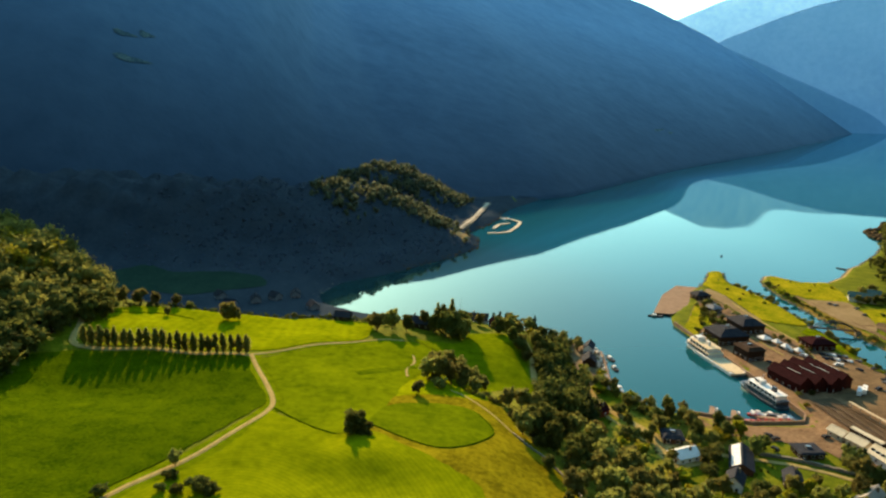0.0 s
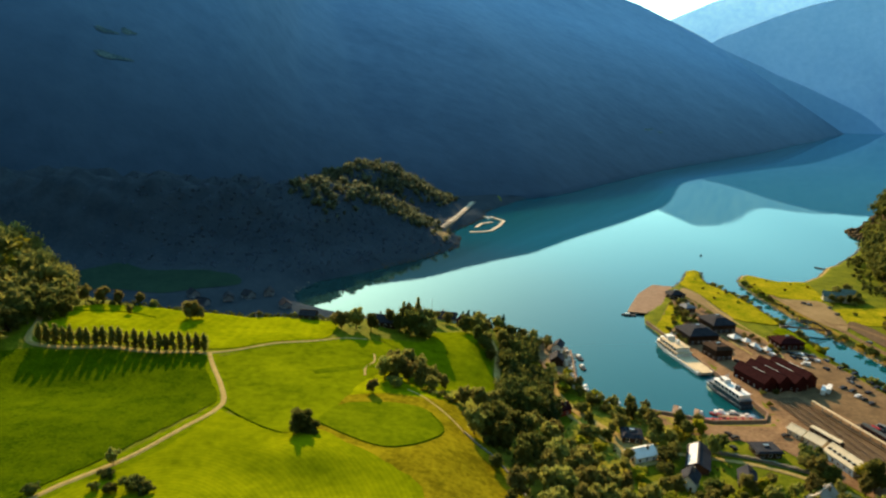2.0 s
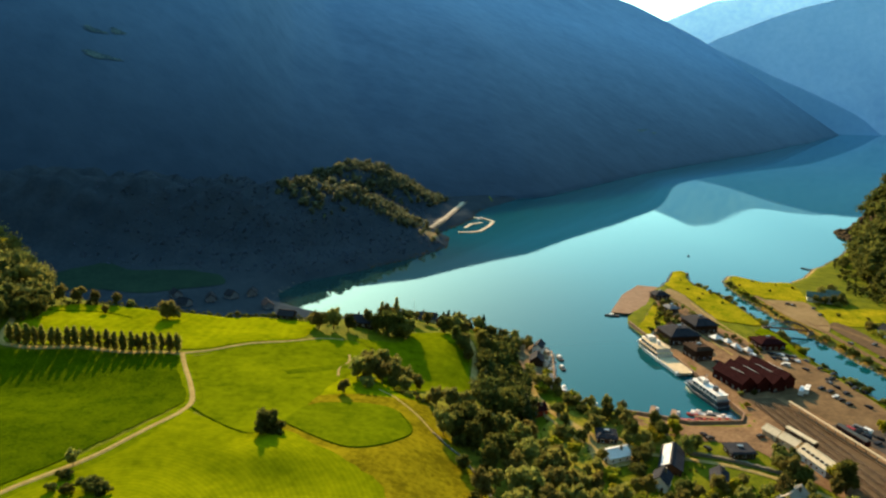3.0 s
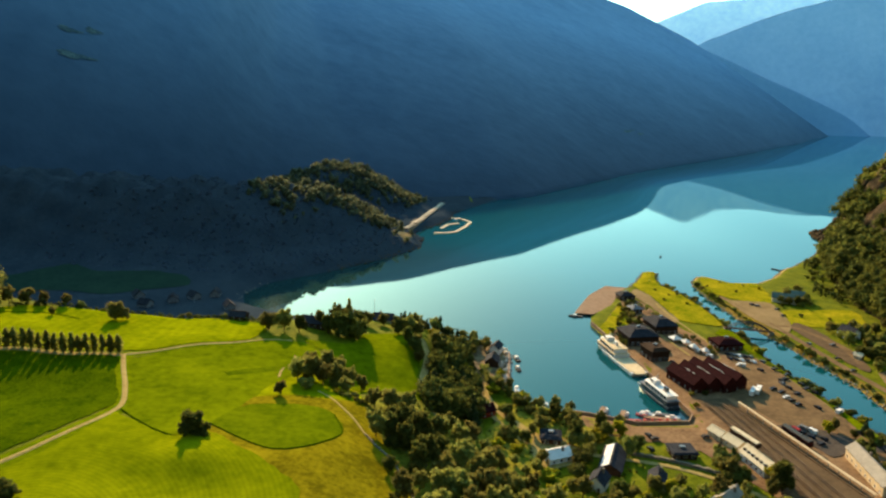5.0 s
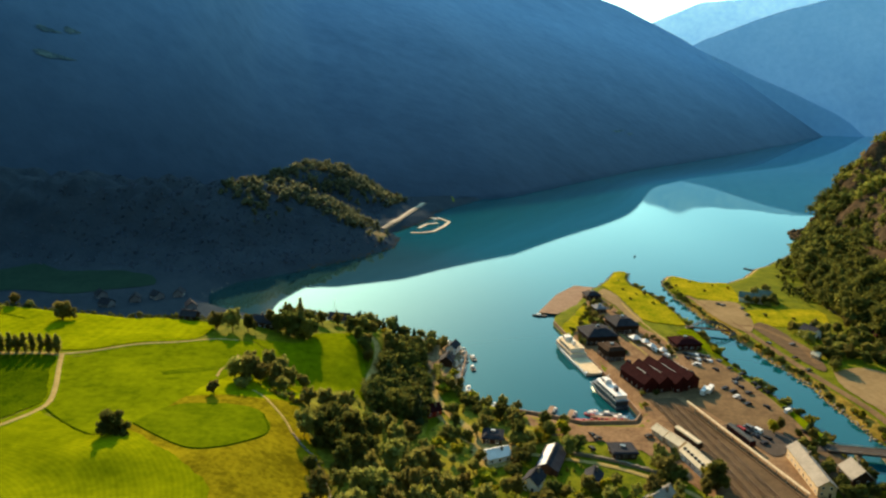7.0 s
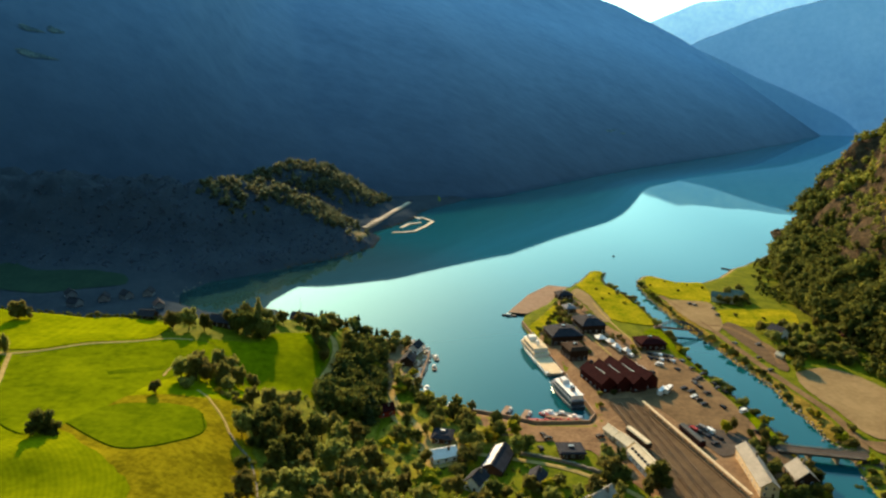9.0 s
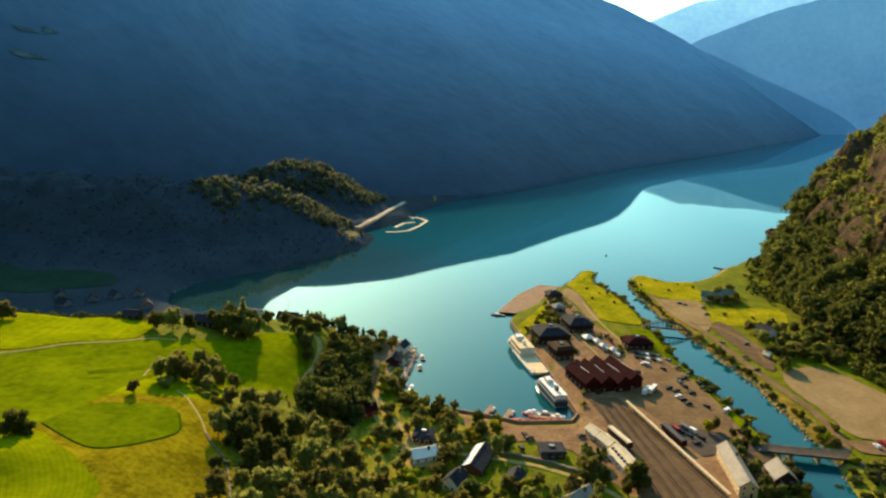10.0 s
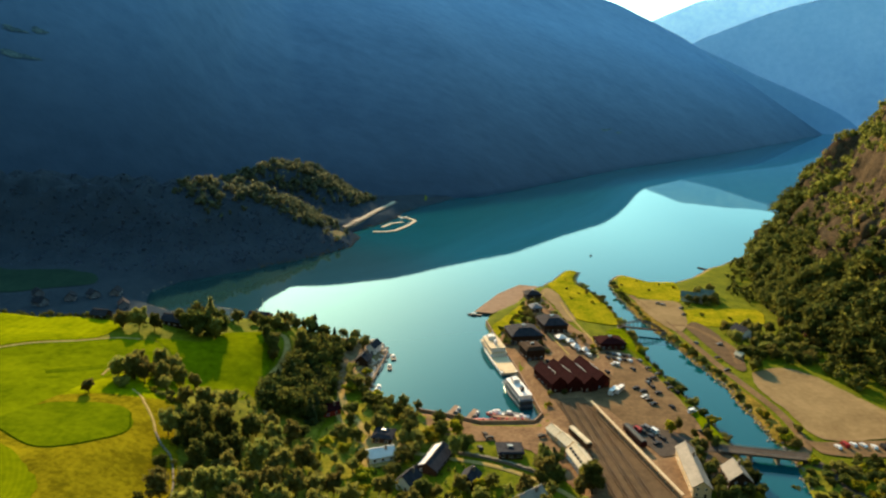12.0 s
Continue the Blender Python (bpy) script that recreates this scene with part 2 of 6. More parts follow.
SHORE_EARTH = material("stony brown earth", (0.09, 0.062, 0.03), (0.27, 0.19, 0.10), 5, 0.95, 0.6, 0.4, spec=0.03)
CRAG_ROCK = material("dark brown crag rock", (0.030, 0.022, 0.012), (0.11, 0.075, 0.038), 6, 0.95, 0.8, 0.8, spec=0.02)
# sand tone made warmer and brighter to paint sunlight on the rock
ROCK = material("sand-coloured rock with painted sunlight", (0.34, 0.20, 0.07), (0.58, 0.38, 0.16), 6, 0.9, 0.6, 0.6, spec=0.05)
PALE_ROCK = material("pale shore rock", (0.34, 0.28, 0.21), (0.72, 0.64, 0.53), 4, 0.9, 0.6, 0.5, spec=0.05)
# base colours of these far slopes include blue distance haze
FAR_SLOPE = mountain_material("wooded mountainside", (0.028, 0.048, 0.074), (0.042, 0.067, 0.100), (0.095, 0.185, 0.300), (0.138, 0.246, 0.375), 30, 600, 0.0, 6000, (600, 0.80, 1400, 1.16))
FAR_SPUR = mountain_material("wooded spur with painted haze", (0.075, 0.175, 0.30), (0.09, 0.20, 0.33), (0.11, 0.235, 0.38), (0.14, 0.28, 0.43), 40, 560, 0.12)
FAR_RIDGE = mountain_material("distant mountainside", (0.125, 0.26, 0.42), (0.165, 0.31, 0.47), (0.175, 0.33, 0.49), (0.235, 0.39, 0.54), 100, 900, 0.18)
CLIFF = material("wooded crag", (0.026, 0.020, 0.012), (0.105, 0.072, 0.038), 12, 0.95, 1.0, 4, spec=0.02, stops=(0.40, 0.60))
BARK = material("bark", (0.05, 0.035, 0.022), (0.12, 0.09, 0.06), 0.6, 0.95, 0.4)
LEAF = material("olive foliage", (0.084, 0.086, 0.026), (0.365, 0.315, 0.075), 1.8, 0.85, 0.0, spread=0.8, leafy=0.54, spec=0.02)
LEAF_PALE = material("yellow-green foliage", (0.15, 0.15, 0.008), (0.42, 0.36, 0.024), 2.0, 0.85, 0.0, spread=0.6, leafy=0.6, spec=0.03)
LEAF_YOUNG = material("thin young foliage", (0.13, 0.14, 0.034), (0.36, 0.33, 0.08), 1.8, 0.85, 0.0, spread=0.3, leafy=0.68, spec=0.02)
LEAF_DARK = material("dark green foliage", (0.038, 0.050, 0.014), (0.195, 0.190, 0.038), 1.8, 0.85, 0.0, spread=0.6, leafy=0.48, spec=0.02)
NEEDLE = material("dark conifer needles", (0.018, 0.036, 0.010), (0.06, 0.085, 0.02), 1.6, 0.75, 0.0, spread=0.5, leafy=0.25, spec=0.15)
WOODS = material("mixed woodland", (0.060, 0.078, 0.020), (0.36, 0.28, 0.055), 40, 0.85, 0.0, leafy=0.55, spec=0.02, islands=0.4, stops=(0.36, 0.68))
_ramp = next(n for n in WOODS.node_tree.nodes if n.type == "VALTORGB").color_ramp   # rusty autumn patches among the green
_ramp.elements.new(0.56).color = (0.26, 0.275, 0.050, 1)
_ramp.elements[-1].color = (0.56, 0.36, 0.070, 1)
HILL_WOODS = material("leafy hill woodland", (0.062, 0.082, 0.020), (0.33, 0.31, 0.065), 26, 0.85, 0.0, leafy=0.55, spec=0.02, islands=0.35, stops=(0.40, 0.66))
# blue-grey tones paint shade and haze into the knoll woods
WOODS_SHADE = material("woodland with painted shade and haze", (0.056, 0.077, 0.112), (0.084, 0.106, 0.144), 18, 0.85, 0.0, leafy=0.3, spec=0.02, islands=0.05)
# lighter copy of the knoll woods, with sunlight in its colour
LIT_WOODS = material("olive woodland with painted sunlight", (0.080, 0.098, 0.052), (0.215, 0.215, 0.110), 12, 0.85, 0.0, leafy=0.55, spec=0.02, islands=0.3)
DARK_WOODS = material("deep green woodland", (0.032, 0.050, 0.013), (0.165, 0.168, 0.032), 22, 0.85, 0.0, leafy=0.5, spec=0.02, islands=0.4, stops=(0.36, 0.66))
# pale blue-green that paints light and haze onto the clearings
PASTURE = material("mountain pasture with painted light and haze", (0.042, 0.075, 0.092), (0.115, 0.160, 0.150), 16, 0.95, 0.4, 0.6, spec=0.0, stops=(0.42, 0.62))
# sunlight and haze painted as pale colour and glow
FAR_LIT = mountain_material("distant mountainside with painted sunlight", (0.20, 0.38, 0.52), (0.27, 0.47, 0.60), (0.25, 0.46, 0.60), (0.40, 0.60, 0.66), 400, 850, 0.62)
# ledge colour lightened to paint sunlight on the crest
LIT_LEDGE = material("grassy ledges with painted sunlight", (0.11, 0.10, 0.035), (0.28, 0.24, 0.09), 9, 0.95, 0.7, 1.0, spec=0.0, stops=(0.40, 0.60))
GARDEN = material("dry garden ground", (0.085, 0.105, 0.005), (0.30, 0.25, 0.035), 7, 0.95, 0.4, 0.3, spec=0.0, stops=(0.38, 0.62))
SLOPE_FLOOR = material("grassy woodland ground", (0.050, 0.062, 0.006), (0.22, 0.21, 0.018), 9, 0.95, 0.5, 0.4, spec=0.02)
# shade and haze of the valley put into the ground colour
SHADED_FLOOR = material("valley floor with painted shade and haze", (0.026, 0.038, 0.050), (0.044, 0.058, 0.070), 24, 0.95, 0.8, 1.5, spec=0.0)
WHITE = material("white paint", (0.66, 0.63, 0.57), (0.82, 0.79, 0.74), 3, 0.7, 0.1, 0.02, spec=0.2)
CREAM = material("cream painted boards", (0.50, 0.38, 0.22), (0.66, 0.52, 0.32), 3, 0.8, 0.15, 0.02, spec=0.15)
BRIGHT_TIN = material("bright cream sheet roof", (0.52, 0.43, 0.28), (0.70, 0.60, 0.42), 4, 0.85, 0.1, 0.02, spec=0.1)
RED = material("barn red boards", (0.030, 0.007, 0.005), (0.060, 0.012, 0.009), 3, 0.85, 0.2, 0.03, spec=0.05)
CABIN_RED = material("bright red boards", (0.22, 0.030, 0.018), (0.34, 0.055, 0.030), 3, 0.85, 0.2, 0.03, spec=0.08)
BROWN = material("brown stained boards", (0.028, 0.016, 0.010), (0.060, 0.034, 0.020), 3, 0.85, 0.2, 0.03, spec=0.05)
SLATE = material("dark slate roof", (0.014, 0.016, 0.022), (0.04, 0.042, 0.05), 2.5, 0.9, 0.3, 0.05, spec=0.08)
TILE = material("dark red-brown roof", (0.020, 0.005, 0.006), (0.042, 0.012, 0.012), 2.5, 0.95, 0.4, 0.05, spec=0.02)
TIN = material("pale sheet roof", (0.23, 0.205, 0.165), (0.36, 0.32, 0.26), 4, 0.85, 0.1, 0.02, spec=0.1)
GREENTIN = material("grey-green sheet roof", (0.06, 0.10, 0.085), (0.13, 0.19, 0.16), 4, 0.85, 0.1, 0.02, spec=0.1)
STEEL = material("grey steel", (0.16, 0.17, 0.17), (0.30, 0.31, 0.31), 2, 0.4, 0.1, 0.01, metal=0.7)
DARK_STEEL = material("dark painted steel", (0.018, 0.022, 0.024), (0.045, 0.05, 0.052), 2, 0.6, 0.1, 0.01, spec=0.2)
RAIL = material("rusty steel rail", (0.20, 0.13, 0.08), (0.30, 0.20, 0.13), 2, 0.7, 0.0, spec=0.2)
NAVY = material("dark hull paint", (0.012, 0.018, 0.028), (0.03, 0.04, 0.055), 3, 0.3, 0.0, spec=0.6)
RUBBER = material("tyre rubber", (0.012, 0.012, 0.012), (0.025, 0.025, 0.025), 0.5, 0.85, 0.1)
ORANGE = material("red boat paint", (0.38, 0.035, 0.03), (0.55, 0.07, 0.05), 2, 0.45, 0.1, 0.02)
GLASS = glass_material("dark window glass", (0.015, 0.02, 0.026))
PAINTS = [material(n, tuple(v * 0.8 for v in c), c, 1.5, 0.6, 0.0, spec=0.15) for n, c in (
    ("black car paint", (0.015, 0.015, 0.018)), ("white car paint", (0.75, 0.75, 0.73)), ("grey car paint", (0.14, 0.145, 0.15)),
    ("dark blue car paint", (0.012, 0.018, 0.032)), ("red car paint", (0.30, 0.02, 0.02)))]


# ---- lie of the land: shorelines in plan and the height of the ground ----
WEST_LAND = [(-4000, -4000), (240, -4000), (256, -60), (268, 120), (276, 253), (283, 296), (281, 333), (277, 370), (274, 404), (276, 435), (275, 476),
             (276, 518), (271, 552), (263, 580), (264, 602), (273, 630), (258, 631), (242, 596), (229, 576), (214, 560), (196, 520),
             (178, 496), (171, 470), (176.5, 433), (185, 380), (192, 323), (187, 314), (160, 312), (142, 319), (124, 326), (111, 336),
             (97, 352), (99, 372), (101, 392), (103, 408), (98, 420), (86, 428), (60, 432), (34, 440), (4, 450), (-30, 462),
             (-62, 476), (-98, 500), (-108, 530), (-95, 568), (-48, 612), (6, 676), (34, 722), (38, 775), (20, 800), (48, 850),
             (70, 900), (78, 960), (95, 1000), (160, 1120), (-4000, 1120)]
EAST_LAND = [(264, -4000), (280, -60), (290, 120), (300, 254), (309, 293), (305, 301), (307, 325), (306, 341), (308, 362), (306, 386), (303, 401),
             (301, 428), (296, 457), (292, 490), (289, 542), (292, 587), (297, 601), (307, 618), (316, 614), (331, 596), (355, 596),
             (383, 620), (411, 656), (428, 669), (478, 722), (542, 802), (566, 866), (645, 940), (800, 1120), (4000, 1120), (4000, -4000)]


def ramp(a, b, v):
    s = np.clip((v - a) / (b - a), 0, 1)
    return s * s * (3 - 2 * s)


def bump(x, y, cx, cy, rx, ry, turn=0.0):
    c, s = math.cos(radians(turn)), math.sin(radians(turn))
    u, v = (x - cx) * c + (y - cy) * s, -(x - cx) * s + (y - cy) * c
    return np.exp(-(u / rx) ** 2 - (v / ry) ** 2)


def waves(x, y, size, seed=0):
    """Soft rolling noise made of a few crossed sine waves, about -1 to 1."""
    rng, total = np.random.RandomState(seed), 0.0
    for k in range(7):
        a, f, p = rng.uniform(0, 6.28), rng.uniform(0.6, 1.9) / size * 6.28, rng.uniform(0, 6.28)
        total = total + np.sin((x * np.cos(a) + y * np.sin(a)) * f + p)
    return total / 3.5


def shore(x, y, outline):
    """Distance to a shoreline, positive on land."""
    best, inside = np.full(x.shape, 1e9), np.zeros(x.shape, bool)
    for (ax, ay), (bx, by) in zip(outline, outline[1:] + outline[:1]):
        dx, dy = bx - ax, by - ay
        k = np.clip(((x - ax) * dx + (y - ay) * dy) / (dx * dx + dy * dy), 0, 1)
        best = np.minimum(best, np.hypot(x - ax - k * dx, y - ay - k * dy))
        if ay != by:
            inside ^= ((ay > y) != (by > y)) & (x < ax + (y - ay) / (by - ay) * dx)
    return np.where(inside, best, -best)


def upland(x, y):
    """Height of the dry ground, without the shores."""
    x, y = np.clip(x, -700, None), np.clip(y, 30, None)
    flat = 2.6 + 0.25 * waves(x, y, 90, 1)
    bench = 56.5 - 0.055 * x - 0.068 * y + 1.3 * waves(x, y, 170, 2) + 0.9 * waves(x, y, 60, 3)
    bench = bench - 7 * ramp(14, 46, x) * ramp(300, 240, y) - 5 * ramp(-30, 30, x) * ramp(280, 340, y)
    bench = bench + 16 * bump(x, y, -300, 400, 130, 90) + 26 * bump(x, y, -420, 330, 160, 160)
    top = np.interp(y, [60, 150, 210, 250, 300, 340, 370, 410], [70, 50, 34, 24, 24, 32, 44, 50])
    foot = np.interp(y, [60, 150, 210, 250, 300, 340, 370, 410], [150, 135, 118, 102, 84, 76, 80, 84])
    z = flat + (bench - flat) * (1 - ramp(top, foot, x))
    back = np.interp(x, [-900, -330, -190, -140, -80, -30, 0, 30, 90], [520, 470, 352, 349, 358, 366, 386, 412, 410])
    fall = 6 + (z - 6) * (1 - ramp(back, back + 46, y))
    z = np.where(x < 110, fall, z)
    z = z + 2.4 * bump(x, y, -27, 197, 24, 10) - 4.2 * bump(x, y, -138, 246, 46, 21) - 10.0 * bump(x, y, 25, 302, 20, 26)
    # a wooded spur with two crests that run down from the mountain to the water
    front = np.interp(x, [-330, -114, -83, -33, 12], [672, 712, 756, 772, 758])
    back = np.interp(x, [-330, -120, -65, 15, 51], [900, 937, 985, 948, 953])
    rise = np.interp(x, [-330, -200, -114, -83, -33, 0, 22], [72, 64, 60, 49, 28, 9, 0])
    rise_back = np.interp(x, [-330, -170, -110, -65, 15, 55], [30, 36, 58, 50, 15, 0])
    near, far = (y - front) / np.where(y < front, 78, 60), (y - back) / np.where(y < back, 62, 80)
    knoll = np.maximum(rise / (1 + near ** 4), rise_back / (1 + far ** 4))
    z = z + knoll * (1 + 0.10 * waves(x, y, 45, 4)) * ramp(480, 600, y)
    return z


def ground(x, y):
    x, y = np.asarray(x, float), np.asarray(y, float)
    west, east = shore(x, y, WEST_LAND), shore(x, y, EAST_LAND)
    edge = np.maximum(west, east)
    return np.clip(np.minimum(edge * 0.55, upland(x, y)), -6, None)


def high(x, y):
    return float(ground(np.array([float(x)]), np.array([float(y)]))[0])


# ---- building blocks ----
class Solid:
    """Gathers boxes, prisms and tubes into one mesh."""

    def __init__(self):
        self.v, self.f = [], []

    def add(self, verts, faces):
        k = len(self.v)
        self.v += [tuple(p) for p in verts]
        self.f += [tuple(k + i for i in f) for f in faces]
        return self

    def box(self, x0, x1, y0, y1, z0, z1):
        return self.prism([(x0, y0), (x1, y0), (x1, y1), (x0, y1)], z0, z1)

    def prism(self, outline, z0, z1, inset=0.0):
        n = len(outline)
        cx, cy = sum(p[0] for p in outline) / n, sum(p[1] for p in outline) / n
        upper = [(x + (cx - x) * inset, y + (cy - y) * inset, z1) for x, y in outline]
        return self.add([(x, y, z0) for x, y in outline] + upper,
                        [tuple(range(n))[::-1], tuple(range(n, 2 * n))] + [(i, (i + 1) % n, n + (i + 1) % n, n + i) for i in range(n)])

    def tube(self, a, b, r0, r1=None, n=8):
        a, b, r1 = Vector(a), Vector(b), r0 if r1 is None else r1
        q = (b - a).to_track_quat("Z", "Y")
        ring = [(math.cos(6.2832 * i / n), math.sin(6.2832 * i / n)) for i in range(n)]
        verts = [a + q @ Vector((c * r0, s * r0, 0)) for c, s in ring] + [b + q @ Vector((c * r1, s * r1, 0)) for c, s in ring]
        return self.add(verts, [tuple(range(n))[::-1], tuple(range(n, 2 * n))] + [(i, (i + 1) % n, n + (i + 1) % n, n + i) for i in range(n)])

    def mesh(self, name, mat, smooth=False):
        me = bpy.data.meshes.new(name)
        me.from_pydata(self.v, [], self.f)
        me.validate()
        if smooth:
            me.polygons.foreach_set("use_smooth", [True] * len(me.polygons))
        me.materials.append(mat)
        return me


def part(name, solid, mat, parent, label="", smooth=False):
    ob = new(name, solid.mesh(name, mat, smooth) if isinstance(solid, Solid) else solid)
    ob.parent = parent
    return tagged(ob, label)


def thing(name, label, category, group="", at=None):
    ob = tagged(new(name), label, category, group)
    if at is not None:
        ob.matrix_basis = at
    return ob


def setting(name, me, label, category=""):
    return tagged(new(name, me), label, category or name.replace("_", " "), "", "structure")


def array_mesh(name, verts, faces, mat, smooth=False):
    """A mesh from arrays of corners and of faces with the same number of corners each."""
    verts, faces = np.asarray(verts, np.float32), np.asarray(faces, np.int32)
    me = bpy.data.meshes.new(name)
    k = faces.shape[1]
    me.vertices.add(len(verts))
    me.vertices.foreach_set("co", verts.ravel())
    me.loops.add(faces.size)
    me.loops.foreach_set("vertex_index", faces.ravel())
    me.polygons.add(len(faces))
    me.polygons.foreach_set("loop_start", np.arange(len(faces), dtype=np.int32) * k)
    me.update(calc_edges=True)
    if smooth:
        me.polygons.foreach_set("use_smooth", np.ones(len(faces), bool))
    me.materials.append(mat)
    return me


def grid_faces(nu, nv):
    i = (np.arange(nu - 1)[:, None] * nv + np.arange(nv - 1)[None, :]).ravel()
    return np.stack([i, i + nv, i + nv + 1, i + 1], 1)


def lattice(x, y, seed):
    """Smooth value noise, -1 to 1."""
    xi, yi = np.floor(x).astype(np.int64), np.floor(y).astype(np.int64)
    u, v = x - xi, y - yi
    u, v = u * u * (3 - 2 * u), v * v * (3 - 2 * v)

    def at(i, j):
        h = (i * 374761393 + j * 668265263 + seed * 982451653) & 0x7FFFFFFF
        h = ((h ^ (h >> 13)) * 1274126177) & 0x7FFFFFFF
        return ((h ^ (h >> 16)) & 0xFFFF) / 32767.5 - 1

    return (at(xi, yi) * (1 - u) + at(xi + 1, yi) * u) * (1 - v) + (at(xi, yi + 1) * (1 - u) + at(xi + 1, yi + 1) * u) * v


def fractal(x, y, size, seed, octaves=4):
    total, gain = 0.0, 1.0
    for k in range(octaves):
        c, s_ = math.cos(0.7 * k), math.sin(0.7 * k)
        f = 2.03 ** k / size
        total = total + gain * lattice((x * c + y * s_) * f, (y * c - x * s_) * f, seed + k)
        gain *= 0.5
    return total


# ---- ground, water ----
gx, gy = np.meshgrid(np.r_[-3600:-880:160, -880:842:4.0, 842:3600:160], np.r_[-3600:-40:160, -40:1110:4.0], indexing="ij")
gz = ground(gx, gy)
setting("ground", array_mesh("ground", np.stack([gx, gy, gz], -1).reshape(-1, 3), grid_faces(*gx.shape), SCRUB, True),
        "rolling grassy farmland and shore beside a fjord", "ground")
wx, wy = np.meshgrid(np.linspace(-6000, 9000, 3), np.linspace(-3000, 12000, 3), indexing="ij")
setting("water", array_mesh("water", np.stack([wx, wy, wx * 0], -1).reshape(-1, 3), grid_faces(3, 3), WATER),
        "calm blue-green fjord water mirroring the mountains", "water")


def mountain(name, feet, crests, label, mat, nu=150, nv=70, bulge=1.25, rough=0.06, grain=260, seed=20, ledges=0.0):
    """A slope drawn from its foot line up to its crest, with a steeper far side behind."""
    feet, crests = np.array(feet, float), np.array(crests, float)
    s, knots = np.linspace(0, 1, nu), np.linspace(0, 1, len(feet))
    foot = np.stack([np.interp(s, knots, feet[:, k]) for k in range(3)], -1)
    crest = np.stack([np.interp(s, knots, crests[:, k]) for k in range(3)], -1)
    soft = np.exp(-np.linspace(-2, 2, 9) ** 2)
    for a in (foot, crest):
        for k in range(3):
            a[4:-4, k] = np.convolve(a[:, k], soft / soft.sum(), "valid")
    v = np.linspace(0, 1, nv)[None, :]
    x, y = (foot[:, None, k] + (crest - foot)[:, None, k] * v for k in (0, 1))
    power = np.interp(s, np.linspace(0, 1, np.size(bulge)), np.atleast_1d(bulge))[:, None]
    rise = 1 - (1 - v) ** power
    z = foot[:, None, 2] + (crest - foot)[:, None, 2] * rise
    taper = np.where(v > 0.5, np.maximum(np.sin(v * np.pi), 0.2), np.sin(np.clip(v, 0, 1) * np.pi)) ** 0.6
    z = z + rough * crest[:, None, 2] * taper * fractal(x, y, grain, seed)
    if ledges:   # crags and grassy ledges, one above the other
        level = 2 * np.pi * (z + 0.35 * ledges * fractal(x, y, 110, seed + 9)) / ledges
        z = z + 0.92 * taper * ledges / (2 * np.pi) * np.sin(level)
    back = np.stack([x[:, -1] + (x[:, -1] - x[:, 0]) * 0.4, y[:, -1] + (y[:, -1] - y[:, 0]) * 0.4, z[:, -1] * 0], -1)
    front = np.stack([x[:, 0], y[:, 0], z[:, 0] * 0 - 30], -1)
    verts = np.concatenate([front[:, None], np.stack([x, y, z], -1), back[:, None]], 1)
    return setting(name, array_mesh(name, verts.reshape(-1, 3), grid_faces(nu, nv + 2), mat, True), label, "mountain")


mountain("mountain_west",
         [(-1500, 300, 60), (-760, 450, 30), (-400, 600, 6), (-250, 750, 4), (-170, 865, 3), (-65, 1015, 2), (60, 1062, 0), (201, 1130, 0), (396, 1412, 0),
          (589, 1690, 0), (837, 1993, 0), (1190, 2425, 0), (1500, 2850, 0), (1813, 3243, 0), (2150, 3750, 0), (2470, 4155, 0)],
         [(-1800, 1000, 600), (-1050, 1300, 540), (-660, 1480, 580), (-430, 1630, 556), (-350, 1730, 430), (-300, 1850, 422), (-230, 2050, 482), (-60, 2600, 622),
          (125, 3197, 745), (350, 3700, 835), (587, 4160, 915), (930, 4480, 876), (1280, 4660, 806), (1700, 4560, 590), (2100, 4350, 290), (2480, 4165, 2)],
         "steep wooded mountainside above the fjord, blue haze painted in", FAR_SLOPE, 260, 90, (1.6, 1.6, 1.5, 1.15, 1, 1, 1, 1, 1, 1, 1, 1, 1, 1, 1, 1), 0.003)
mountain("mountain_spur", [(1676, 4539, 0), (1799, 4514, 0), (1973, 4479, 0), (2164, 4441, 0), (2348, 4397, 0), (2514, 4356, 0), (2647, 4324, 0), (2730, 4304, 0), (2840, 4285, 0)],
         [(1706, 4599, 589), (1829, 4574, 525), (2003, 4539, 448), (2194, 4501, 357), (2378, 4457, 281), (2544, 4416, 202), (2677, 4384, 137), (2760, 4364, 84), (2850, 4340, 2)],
         "mountain spur behind the steep mountainside, haze painted in", FAR_SPUR, 80, 40, 1.0, rough=0.01, seed=40)
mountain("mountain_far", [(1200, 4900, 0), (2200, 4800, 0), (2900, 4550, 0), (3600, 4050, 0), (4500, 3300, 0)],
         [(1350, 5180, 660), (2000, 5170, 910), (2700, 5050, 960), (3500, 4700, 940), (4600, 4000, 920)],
         "distant mountain across the fjord, pale sunlight painted in", FAR_LIT, 120, 60, 1.1, 0.05, 500, seed=50)
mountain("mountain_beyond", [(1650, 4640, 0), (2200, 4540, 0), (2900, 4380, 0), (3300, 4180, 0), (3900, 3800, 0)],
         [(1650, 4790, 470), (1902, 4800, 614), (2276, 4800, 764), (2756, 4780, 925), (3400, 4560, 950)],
         "distant mountain across the fjord, blue haze painted in", FAR_RIDGE, 100, 50, 1.1, 0.03, 400, seed=55)
